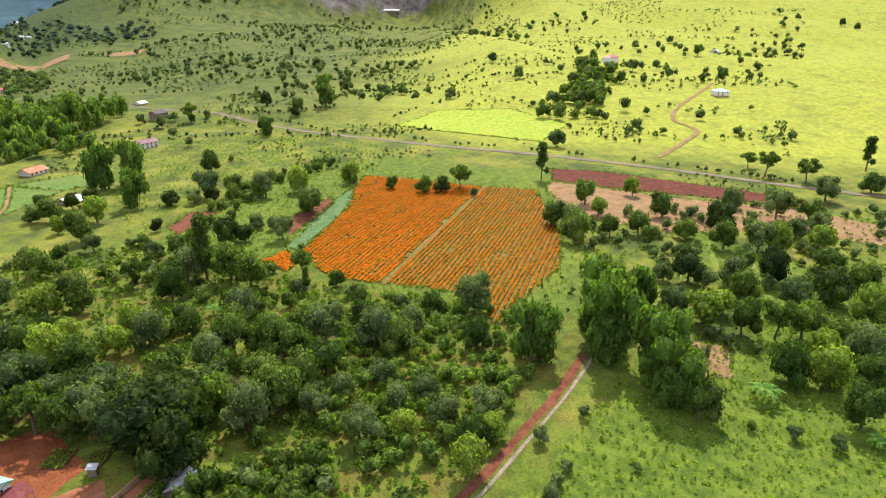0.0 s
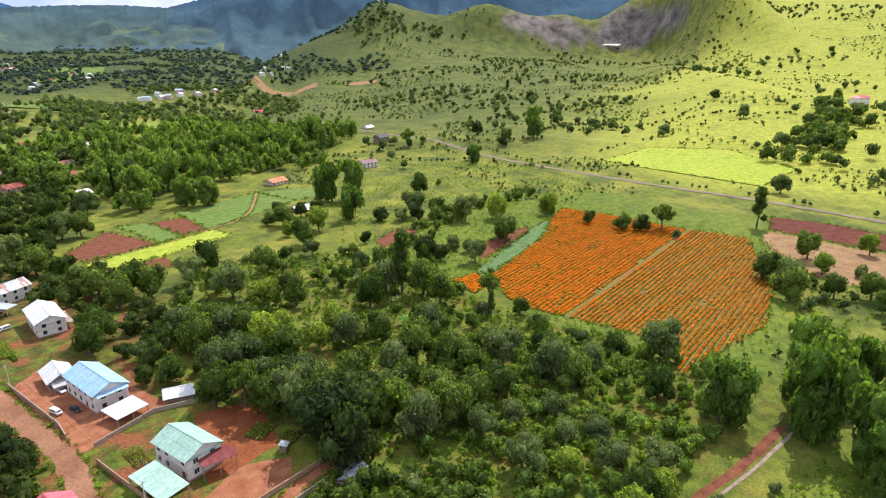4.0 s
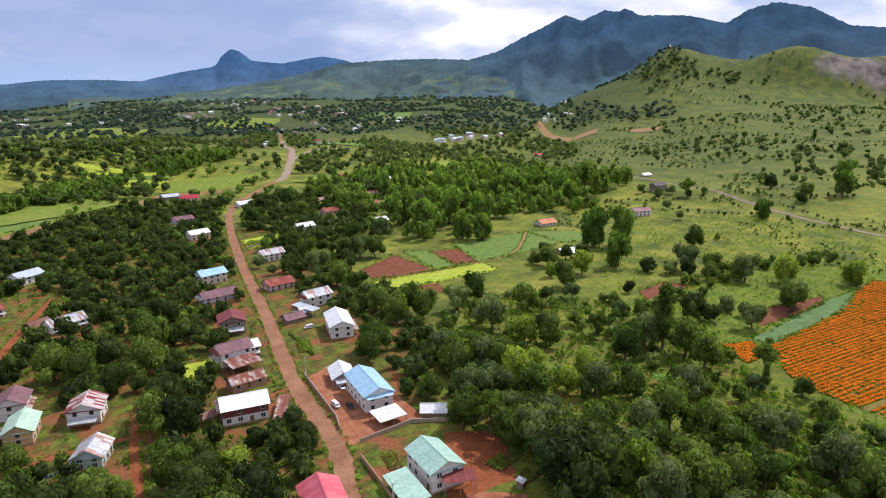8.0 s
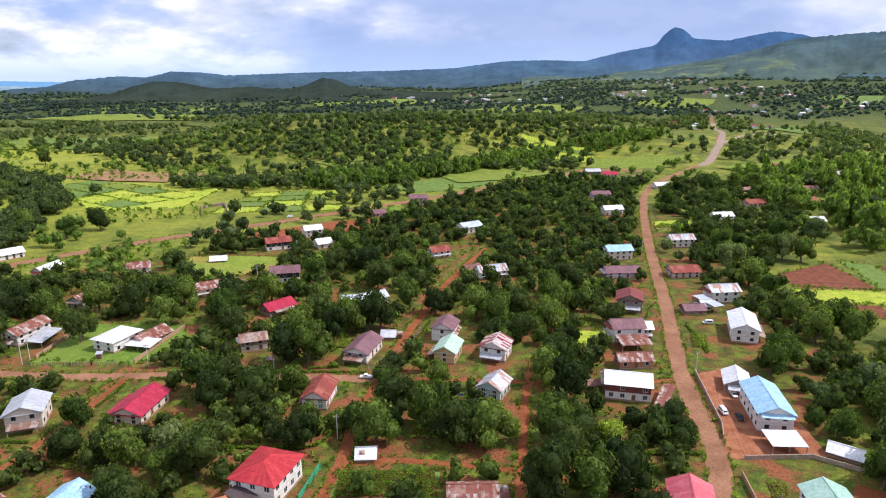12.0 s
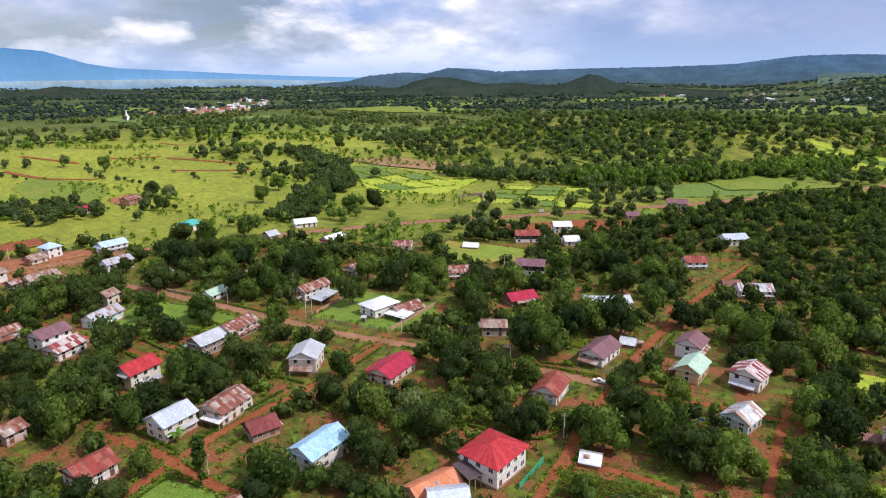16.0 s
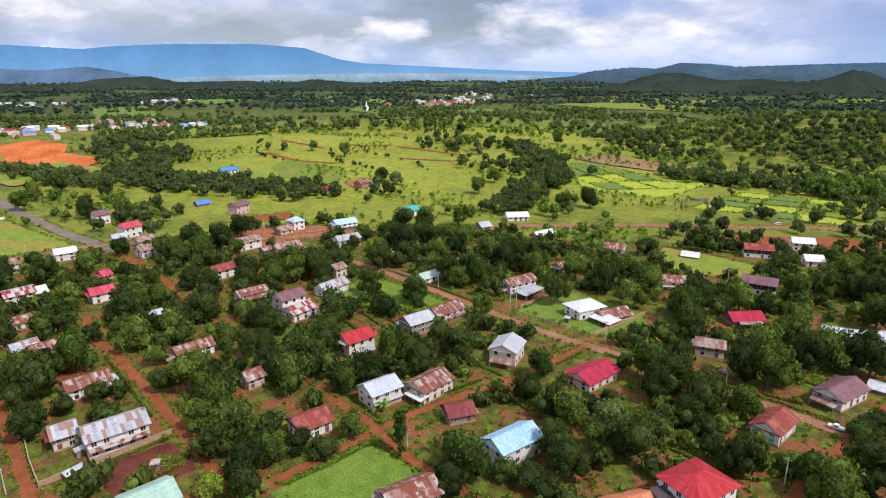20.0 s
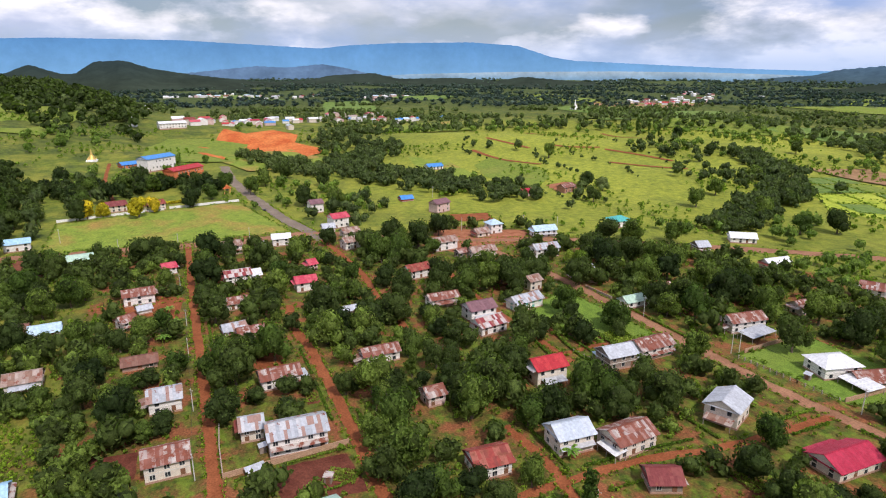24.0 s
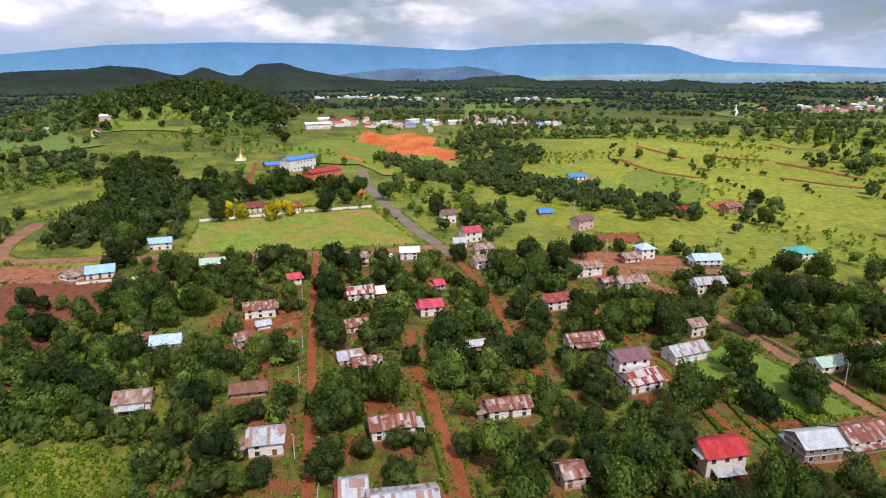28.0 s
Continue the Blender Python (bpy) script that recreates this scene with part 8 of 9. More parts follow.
def belt(name, label, pts, width, step, r0, r1, shapes, material, seed):
    """A strip of trees along a line."""
    if name == "hill_clump":
        pts = [away(*p) for p in pts]
        r0, r1, width, step = r0 * 1.4, r1 * 1.4, width * 1.5, step * 1.5
    rg = np.random.RandomState(seed)
    out = []
    for x, y in smooth_line(pts, step):
        for k in range(max(1, int(width / step))):
            if width < 20 and rg.rand() < 0.38:
                continue
            out.append((x + rg.uniform(-0.5, 0.5) * width, y + rg.uniform(-0.5, 0.5) * width, rg.uniform(r0, r1)))
    P = np.array(out)
    m = free_spots(P[:, 0], P[:, 1], P[:, 2] * 0.6, True, 0.4)
    woods(name, label, P[m], shapes, material, seed)


belt("tree_belt", "belt of bamboo and dark trees along the road", [(-215, 590), (-150, 620), (-80, 680), (-10, 770), (60, 850), (150, 940)], 38, 6.5, 4.0, 6.5, LITE_BAMBOO, M_BAMBOO, 61)
belt("tree_belt", "dark hedgerow trees behind the terraced fields", [(-330, 560), (-250, 590), (-190, 640)], 26, 6, 4.0, 6.5, MID, M_FARLEAF, 62)
belt("tree_belt", "wooded gully between the meadows", [(-480, 250), (-540, 200), (-620, 150), (-680, 160), (-760, 210)], 50, 7, 3.5, 6.5, MID, M_FARLEAF, 63)
belt("tree_belt", "wooded gully behind the houses", [(-330, 330), (-370, 390), (-400, 450), (-470, 520), (-560, 560)], 34, 6.5, 3.5, 6.5, MID, M_FARLEAF, 64)
belt("tree_belt", "dark trees round the hilltop monastery", [(-590, -110), (-600, -50), (-620, -10), (-590, 5)], 40, 6, 4.0, 7.0, LITE, M_LEAF, 65)
belt("tree_belt", "dark trees on the slope by the school", [(-470, -130), (-520, -150), (-600, -150), (-700, -190)], 50, 7, 4.0, 7.0, LITE, M_LEAF, 66)
belt("tree_belt", "wooded bank beneath the levelled hilltop", [(-620, 120), (-660, 100), (-720, 70), (-770, 60)], 46, 7, 3.5, 6.0, MID, M_FARLEAF, 67)
belt("tree_belt", "hedge of bushes along the country road", [(560, 420), (540, 330), (523, 299), (503, 182), (494, 86), (476, -6), (452, -82)], 3, 6, 1.2, 2.4, BUSH, M_FARLEAF, 68)
belt("tree_belt", "dark bushes between the fields", [(240, 210), (300, 235), (350, 240), (400, 230)], 18, 6, 2.0, 4.0, LITE, M_LEAF_MID, 69)
belt("hill_clump", "clumps of dark bushes on the shrine hill", [(900, 862), (940, 850), (985, 838), (1030, 815), (1070, 795)], 60, 19, 3.5, 8.0, MID, M_FARLEAF, 91)
belt("hill_clump", "clumps of dark bushes below the shrine", [(905, 905), (930, 880), (980, 872)], 36, 13, 4.0, 8.0, MID, M_FARLEAF, 92)
belt("hill_clump", "scrubby hedgerow at the foot of the hill", [(700, 760), (800, 720), (900, 660), (1000, 600), (1120, 560)], 14, 8, 1.6, 4.5, MID, M_FARLEAF, 93)
belt("hill_clump", "scrubby hedgerow across the slope", [(620, 640), (720, 600), (820, 520), (930, 470), (1060, 430)], 12, 8, 1.5, 4.0, MID, M_FARLEAF, 94)
belt("hill_clump", "scrubby hedgerow across the slope", [(640, 520), (740, 480), (850, 420), (960, 350)], 10, 8, 1.4, 3.6, MID, M_FARLEAF, 95)
belt("hill_clump", "dense dark trees before the pink house", [(640, 90), (720, 84), (800, 84), (880, 88), (945, 96)], 34, 9, 3.5, 6.5, LITE, M_LEAF_MID, 96)
belt("tree_belt", "forest on the dark hill", [(-1400, -330), (-1250, -280), (-1100, -230), (-1000, -210)], 300, 13, 5.5, 9.0, SPECK, M_LEAF, 70)

for k, pts in enumerate(([(-480, 330), (-540, 345), (-600, 340), (-660, 360)], [(-500, 380), (-560, 400), (-630, 395), (-700, 410)], [(-520, 450), (-600, 470), (-680, 480)], [(-430, 300), (-480, 270), (-540, 265)], [(-640, 300), (-700, 290), (-760, 320)], [(-300, 500), (-340, 480), (-390, 440)], [(-250, 520), (-300, 545), (-350, 550)], [(-120, 700), (-180, 740), (-260, 760), (-340, 740)], [(0, 830), (-80, 860), (-150, 880)], [(600, 260), (700, 240), (800, 260), (950, 250)], [(650, 60), (760, 90), (860, 70)], [(620, 350), (760, 380), (900, 360)], [(850, 470), (1000, 450), (1150, 470)], [(760, 560), (900, 600), (1050, 590)])):
    belt("hedgerow", "ragged dark hedgerow across the grassland", pts, 5, 5, 1.2, 3.0, BUSH, M_FARLEAF, 80 + k)


# ragged rows of bushes that follow the terraces of the eastern slope
rg_h = np.random.RandomState(19)
for k in range(56):
    dist, b0 = 560 + 1300 * rg_h.rand() ** 1.3, rg_h.uniform(34, 80)
    span = rg_h.uniform(4, 12)
    pts = [(math.sin(radians(b0 + span * q / 4)) * (dist + 18 * math.sin(k + q * 0.9)), math.cos(radians(b0 + span * q / 4)) * (dist + 18 * math.sin(k + q * 0.9))) for q in range(5)]
    belt("hedgerow", "ragged row of dark bushes along a terrace", pts, 7, 4.5, 0.8, 2.6, BUSH, M_FARLEAF, 120 + k)


# ---- marigolds, hedges, walls, poles and other things ----
def marigolds(name, poly, y0, y1, gap, seed):
    """Rows of flowering plants along x: a leafy mound with blossoms on it."""
    rg = np.random.RandomState(seed)
    vs, fs, mi, n = [], [], [], 0
    hexa = [(math.cos(k * 1.047), math.sin(k * 1.047)) for k in range(6)]
    xs = [p[0] for p in poly]
    y = y0
    row = 0
    while y < y1:
        x = np.arange(min(xs), max(xs), 0.95) + rg.uniform(-0.25, 0.25)
        x = x + rg.uniform(-0.2, 0.2, len(x))
        yy = y + 0.25 * np.sin(x * 0.11 + row) + rg.uniform(-0.12, 0.12, len(x))
        m = inside(poly, x, yy)
        for px, py in zip(x[m], yy[m]):
            full = 0.75 if py > 104 + 4 * math.sin(px * 0.1) else 0.3
            if 103.6 < py < 106.2:
                continue
            if rg.rand() < 0.03 + 0.45 * max(0.0, noise.noise(Vector((px * 0.07, py * 0.1, 2)))):
                continue
            r, h = rg.uniform(0.62, 0.88) + 0.55 * max(0.0, full - 0.3), rg.uniform(0.55, 0.8)
            z = ground_z(px, py) + 0.03
            vs += [(px + c * r * 1.1, py + s * r, z) for c, s in hexa] + [(px + c * r * 0.7, py + s * r * 0.7, z + h * 0.8) for c, s in hexa] + [(px, py, z + h)]
            for k in range(6):
                q = (k + 1) % 6
                fs += [(n + k, n + q, n + 6 + q, n + 6 + k), (n + 6 + k, n + 6 + q, n + 12)]
                mi += [0, 1 if rg.rand() < 0.66 + 0.3 * full else 0]
            n += 13
            for k in range(4 + int(6 * full)):
                a, d = rg.uniform(0, 6.28), rg.uniform(0.1, 0.95) * r
                bx, by, bz, s = px + math.cos(a) * d, py + math.sin(a) * d, z + h * (1.15 - 0.45 * d / r), rg.uniform(0.2, 0.36) * (1.25 if full > 0.5 else 1.0)
                t = rg.uniform(-0.1, 0.1, 4)
                vs += [(bx - s, by, bz + t[0]), (bx, by - s, bz + t[1]), (bx + s, by, bz + t[2]), (bx, by + s, bz + t[3])]
                fs.append((n, n + 1, n + 2, n + 3))
                mi.append(1)
                n += 4
        y += gap
        row += 1
    return tagged(new(name, raw_mesh(name, vs, fs, [M_STEM, M_FLOWER], mi)), "rows of blooming orange marigolds", "flowers", kind="stuff")


marigolds("marigold_rows", FIELD, 35, 190, 2.1, 3)
marigolds("marigold_rows", [(224, 166), (238, 162), (229, 150), (216, 148)], 148, 168, 1.6, 4)


def hedge(pts, h=1.1, w=1.0, material=None, label="clipped bright green hedge along a garden", seed=1):
    """A leafy hedge along a line: many small tufts round a dense core."""
    rg = np.random.RandomState(seed + int(abs(pts[0][0]) * 3))
    line = smooth_line(pts, 0.75)
    vs, fs, n = [], [], 0
    for x, y in line:
        v, f = BUSH[rg.randint(len(BUSH))]
        a = rg.uniform(0, 6.28)
        c, s = math.cos(a), math.sin(a)
        r = w * rg.uniform(0.55, 0.75)
        k = h / 1.5 * rg.uniform(0.85, 1.1)
        vs.append(np.stack([(v[:, 0] * c - v[:, 1] * s) * r + x, (v[:, 0] * s + v[:, 1] * c) * r + y, v[:, 2] * k + ground_z(x, y)], 1))
        fs.append(f + n)
        n += len(v)
    ob = new("hedge", tri_mesh("hedge", np.concatenate(vs), np.concatenate(fs), material or M_HEDGE))
    return tagged(ob, label, "hedge", "garden hedges")


hedge([(-174, 94), (-162, 94.5), (-149, 94.5)])
hedge([(-149, 100), (-149.5, 118), (-149, 136)])
hedge([(-138.5, 58), (-138.8, 72), (-139.5, 85), (-130, 87.5)])
hedge([(-138, 100), (-138.5, 130)], 1.0, 0.9)
hedge([(-230, 137), (-212, 135.5), (-193, 136.5)], 1.3, 1.2, label="dark clipped hedge beside a grassy lane")
hedge([(-228, 126), (-205, 124.5)], 1.2, 1.1)
hedge([(-250, 37.5), (-240, 38), (-229, 38.5)], 1.0, 1.0)
hedge([(-292, -40.5), (-304, -41), (-316, -41)], 1.2, 1.2)
hedge([(-357, -7.5), (-340, -6), (-334, -14)], 1.2, 1.2, label="bright green hedge round a red yard")
hedge([(-224, 83), (-214, 81), (-205, 78)], 1.2, 1.0)
hedge([(28, 165), (38, 166), (48, 167.5)], 1.3, 1.3)
hedge([(65, 268), (66.5, 252), (67, 240)], 1.1, 1.4)
hedge([(-82, 203), (-72, 206)], 1.1, 1.2)
hedge([(-175.5, 10), (-178.5, 26), (-180, 40)], 0.9, 0.9, label="ragged green hedge inside a wall")
hedge([(-168, 42), (-164, 36), (-163, 24)], 1.0, 1.0)
hedge([(-60, 203), (-90, 199.5), (-115, 196)], 1.0, 1.0)
hedge([(-135, 187), (-100, 191), (-75, 193)], 1.0, 1.0)
hedge([(-205, 185), (-228, 183.5), (-248, 182)], 1.0, 1.0)
hedge([(-48, 215), (-47, 235), (-46, 255)], 1.2, 1.2)
hedge([(-199, 48), (-180, 48.5), (-160, 49.5)], 1.2, 1.1)
hedge([(-196, 39.5), (-210, 39), (-222, 38.5)], 1.1, 1.0)
for pts in ([(-147.5, 166), (-149, 184)], [(-140.5, 166), (-141.3, 181)], [(-158, 142.5), (-147, 144)], [(-87, 150.5), (-64, 154), (-58, 168)], [(-230, 140), (-201, 142)], [(-131, 91), (-141, 92)], [(20, 166), (28, 166)], [(-300, 47), (-275, 44.5)], [(-290, 5), (-262, 6)], [(-345, 5.5), (-300, 4.5)]):
    hedge(pts, 1.1, 1.1)
hedge([(-548, -10), (-541, -38), (-535, -62)], 2.4, 2.6, M_YELLOW, "row of bushes in yellow blossom below the monastery")


def wall_run(pts, h, material, label, panel=4.0, thick=0.2, posts=True):
    """A garden wall: panels between posts, each with its own coping."""
    root = new("garden_wall", None)
    root.empty_display_size = 0.5
    root.location = (pts[0][0], pts[0][1], ground_z(*pts[0]))
    tagged(root, label, "wall", "garden walls")
    ox, oy, oz = root.location
    for (x0, y0), (x1, y1) in zip(pts, pts[1:]):
        L = math.hypot(x1 - x0, y1 - y0)
        k = max(1, round(L / panel))
        ang = math.degrees(math.atan2(y1 - y0, x1 - x0))
        pl = L / k
        me = Shape().box(0.12, -thick / 2, -0.5, pl - 0.12, thick / 2, h).box(0.12, -thick / 2 - 0.05, h, pl - 0.12, thick / 2 + 0.05, h + 0.1).mesh("panel", [material])
        pm = Shape().box(-0.16, -0.16, -0.5, 0.16, 0.16, h + 0.22).mesh("post", [material])
        for i in range(k + 1):
            px, py = x0 + (x1 - x0) * i / k, y0 + (y1 - y0) * i / k
            m = pose(px - ox, py - oy, ground_z(px, py) - oz, 0, 0, ang)
            if i < k:
                part("panel", me, root, "", m)
            if posts:
                part("post", pm, root, "", m)
    return root


wall_run([(-509.5, -90), (-526, -23)], 1.8, M_WHITE, "long whitewashed wall along the sports pitch", 8)
wall_run([(-529, -19), (-539, 31)], 1.8, M_WHITE, "long whitewashed wall along the sports pitch", 8)
wall_run([(-257, 441), (-273, 469)], 2.2, M_CONC, "grey block wall round an empty plot", 6)
wall_run([(-272.6, 469.8), (-260.7, 483)], 2.2, M_CONC, "grey block wall round an empty plot", 6)
wall_run([(-260.1, 482.6), (-230, 434)], 2.2, M_CONC, "grey block wall round an empty plot", 6)
wall_run([(-178, 7), (-182.4, 41.6)], 1.6, M_TANWALL, "red-stained yard wall below the long house", 3.5)
wall_run([(-178, 7), (-192, 6.5), (-206, 6.8)], 1.4, M_GREYWALL, "grey yard wall beside the lane", 3.5)
wall_run([(-189, 196), (-193, 229.6)], 1.5, M_TANWALL, "tan wall round the lawn", 4)
wall_run([(-149, 198), (-149.3, 233.5)], 1.5, M_TANWALL, "pale wall round the lawn", 4)
wall_run([(57, 159), (57.3, 132)], 1.4, M_TANWALL, "brown wall between garden and road", 3.5)
wall_run([(68.5, 113), (100.6, 112)], 1.5, M_TANWALL, "red-stained garden wall", 4)
wall_run([(77, 106), (98.2, 105.8)], 1.3, M_GREYWALL, "mossy garden wall", 4)
wall_run([(60, 167), (79, 170.5), (100, 161)], 1.3, M_GREYWALL, "mossy wall round the yard", 4)
wall_run([(58.2, 221), (58.2, 184.5), (56.8, 177)], 1.5, M_GREYWALL, "grey wall between yard and road", 3)
wall_run([(-273, 179.5), (-255, 182)], 1.3, M_GREYWALL, "dark weathered street wall", 3)
wall_run([(-284.8, 180), (-276, 188)], 1.0, M_TANWALL, "low pale wall before a house", 3)
wall_run([(-272.9, 468), (-260.7, 486), (-229, 431)], 2.4, M_GREYWALL, "grey wall of an empty compound", 6)
wall_run([(-382, -122), (-388, -92)], 1.2, M_WHITE, "pale wall before the school", 5)
wall_run([(83, 446), (112, 462)], 1.2, M_GREYWALL, "grey wall below a vegetable garden", 4)
wall_run([(-162, 300), (-150, 294), (-128, 298)], 1.3, M_TANWALL, "brown wall before a dark house", 4)


wall_run([(-57.9, 131), (-57.2, 145)], 1.7, M_GREENDOOR, "bright green sheet fence beside the red-roofed house", 3.5, 0.12)


def picket_fence(pts, label, gap=2.6):
    """Short pale posts with two wires."""
    root = new("fence", None)
    root.empty_display_size = 0.5
    root.location = (pts[0][0], pts[0][1], 0)
    tagged(root, label, "fence", "garden fences")
    ox, oy = pts[0]
    post = Shape().box(-0.14, -0.14, -0.3, 0.14, 0.14, 1.35).box(-0.17, -0.17, 1.35, 0.17, 0.17, 1.45).mesh("post", [M_POST])
    for (x0, y0), (x1, y1) in zip(pts, pts[1:]):
        L = math.hypot(x1 - x0, y1 - y0)
        k = max(1, round(L / gap))
        for i in range(k + 1):
            part("post", post, root, "", pose(x0 + (x1 - x0) * i / k - ox, y0 + (y1 - y0) * i / k - oy, 0))
        for z in (0.5, 1.1):
            part("wire", Shape().tube((x0 - ox, y0 - oy, z), (x1 - ox, y1 - oy, z), 0.02, 0.02, 4).mesh("wire", [M_POST]), root)


picket_fence([(-186, 190), (-164, 194), (-150, 196.5)], "fence of short pale posts beside the street")
picket_fence([(-212, 135), (-199, 138)], "broken pale picket fence")
picket_fence([(-60, 206), (-50, 230), (-48, 245)], "fence of thin pale posts")
picket_fence([(64, 150), (64.5, 136)], "fence of thin pale posts")

POLES = []


def pole(x, y, h=8.5, arms=1, label="slim concrete electricity pole with a crossarm"):
    root = new("utility_pole", None)
    root.empty_display_size = 0.5
    root.matrix_basis = pose(x, y, ground_z(x, y), 0, 0, (x * 7 + y * 3) % 40)
    tagged(root, label, "pole", "utility poles")
    part("shaft", Shape().tube((0, 0, -0.6), (0, 0, h), 0.17, 0.11, 8).mesh("shaft", [M_POLE]), root)
    for k in range(arms):
        part("crossarm", Shape().box(-0.9, -0.06, h - 0.7 - 0.8 * k, 0.9, 0.06, h - 0.56 - 0.8 * k).mesh("crossarm", [M_POST]), root)
        for px in (-0.75, 0, 0.75):
            part("insulator", Shape().tube((px, 0, h - 0.56 - 0.8 * k), (px, 0, h - 0.34 - 0.8 * k), 0.06, 0.04, 6).mesh("insulator", [M_WHITE]), root)
    POLES.append((x, y, h))


pole(-94.4, 200.5, 9), pole(-142, 196, 9), pole(-190.3, 190.6, 9.5, 2), pole(-189.3, 193.4, 9.5, 2), pole(-232.5, 182.8, 9), pole(-144.5, 351, 9)
pole(-147, 301, 8), pole(-140.6, 480, 9), pole(58.8, 222, 8), pole(134.7, 239, 8), pole(55.2, 130.9, 9), pole(-340.7, -7.2, 7.5)
pole(-290.4, -3.6, 7.5), pole(-259.4, -2.5, 7.5), pole(-217, -0.6, 8), pole(-180, 0, 8), pole(-452, -78, 9), pole(-415, -41.8, 9)
pole(-416.5, -10, 9), pole(-419, 31, 8.5), pole(-395.6, 163.4, 9), pole(-388, 204.7, 9), pole(-376, 223.5, 9), pole(-501, 180.6, 9)
pole(47, 320, 8.5), pole(62, 380, 8.5), pole(76, 450, 8.5), pole(-49, 270, 8), pole(-57, 160, 8), pole(500, 215, 10), pole(538, 400, 10), pole(-132, 92, 7)


def cable(a, b):
    """A sagging wire between two pole tops, one unbroken tube."""
    (x0, y0, h0), (x1, y1, h1) = POLES[a], POLES[b]
    s = Shape()
    d = Vector((y0 - y1, x1 - x0, 0)).normalized() * 0.03
    for k in range(9):
        t = k / 8
        q = Vector((x0 + (x1 - x0) * t, y0 + (y1 - y0) * t, ground_z(x0, y0) * (1 - t) + ground_z(x1, y1) * t + h0 + (h1 - h0) * t - 0.4 - 4 * 1.1 * t * (1 - t)))
        s.v += [tuple(q + d), tuple(q + Vector((0, 0, 0.05))), tuple(q - d)]
    s.f = [(k * 3 + j, k * 3 + (j + 1) % 3, k * 3 + 3 + (j + 1) % 3, k * 3 + 3 + j) for k in range(8) for j in range(3)]
    s.i = [0] * len(s.f)
    tagged(new("cable", s.mesh("cable", [M_WIRE])), "thin dark power cable between two poles", "cable", "power cables")


for a, b in ((0, 1), (1, 2), (2, 4), (11, 12), (12, 13), (13, 14), (14, 15), (17, 18), (18, 19), (20, 21), (21, 22), (8, 24), (24, 25), (25, 26), (8, 9), (8, 10)):
    cable(a, b)


def vehicle(x, y, ang, paint, label, kind="van"):
    """A parked vehicle: body from its side profile, glass, wheels and lights."""
    root = new("car", None)
    root.empty_display_size = 0.5
    root.matrix_basis = pose(x, y, ground_z(x, y) + 0.1, 0, 0, ang)
    tagged(root, label, "car", "parked vehicles")
    if kind == "van":
        prof = [(-2.1, 0.35), (2.1, 0.35), (2.2, 0.8), (1.75, 1.0), (1.15, 1.65), (0.9, 1.75), (-1.9, 1.75), (-2.15, 1.2)]
    elif kind == "pickup":
        prof = [(-2.3, 0.4), (2.2, 0.4), (2.3, 0.95), (1.2, 1.05), (0.7, 1.65), (-0.5, 1.68), (-0.7, 1.05), (-2.3, 1.05)]
    else:
        prof = [(-2.1, 0.35), (2.1, 0.35), (2.15, 0.8), (1.1, 0.95), (0.5, 1.42), (-0.9, 1.45), (-1.6, 1.0), (-2.15, 0.95)]
    s = Shape()
    n = len(prof)
    for side in (-0.82, 0.82):
        s.v += [(px, side * (0.9 if pz > 1.1 else 1.0), pz) for px, pz in prof]
    s.f += [tuple(range(n - 1, -1, -1))[::-1], tuple(range(2 * n - 1, n - 1, -1))]
    s.f += [(k, n + k, n + (k + 1) % n, (k + 1) % n) for k in range(n)]
    s.i += [0] * (n + 2)
    me = s.mesh("body", [paint])
    bm = bmesh.new()
    bm.from_mesh(me)
    bmesh.ops.recalc_face_normals(bm, faces=bm.faces[:])
    bmesh.ops.bevel(bm, geom=bm.edges[:], offset=0.06, segments=2, affect="EDGES")
    bm.to_mesh(me)
    bm.free()
    part("body", me, root)
    front = {"van": (1.2, 1.02, 1.72), "pickup": (0.78, 1.08, 1.18), "car": (0.6, 1.0, 1.08)}[kind]
    part("windscreen", Shape().slab((front[2], -0.68, 1.06), (front[2], 0.68, 1.06), (front[0], 0.62, 1.58 if kind != "car" else 1.4), (front[0], -0.62, 1.58 if kind != "car" else 1.4), 0.03).mesh("windscreen", [M_GLASS]), root)
    for side in (-1, 1):
        part("side_window", Shape().box(-1.6 if kind == "van" else -0.45, side * 0.8 - 0.02, 1.12, front[0] - 0.15, side * 0.8 + 0.02, 1.52 if kind != "car" else 1.34).mesh("side_window", [M_GLASS]), root)
        part("headlight", Shape().box(2.1, side * 0.6 - 0.15, 0.65, 2.22, side * 0.6 + 0.15, 0.82).mesh("headlight", [M_WHITE]), root)
        for px in (-1.35, 1.35):
            w = part("wheel", Shape().tube((px, side * 0.72 - 0.1, 0.32), (px, side * 0.72 + 0.1, 0.32), 0.33, 0.33, 14).mesh("tyre", [M_TYRE]), root)
            part("rim", Shape().tube((px, side * 0.72 - 0.12, 0.32), (px, side * 0.72 + 0.12, 0.32), 0.18, 0.18, 10).mesh("rim", [M_POLE]), w)


vehicle(60.8, 193, 280, M_CARWHITE, "white van parked in a swept yard")
vehicle(65, 190, 275, M_CARDARK, "dark hatchback parked in a swept yard", "car")
vehicle(67.3, 205, 272, M_CARWHITE, "white car beneath an open shed", "car")
vehicle(74.5, 271, 190, M_CARWHITE, "white estate car beside a house", "van")
vehicle(-59, 199, 190, M_CARWHITE, "white pickup driving out of a lane", "pickup")
vehicle(-500, 47.5, 165, M_CARDARK, "dark car on the grey road", "car")
vehicle(-188, 447, 220, M_CARWHITE, "white truck on the dirt road", "van")


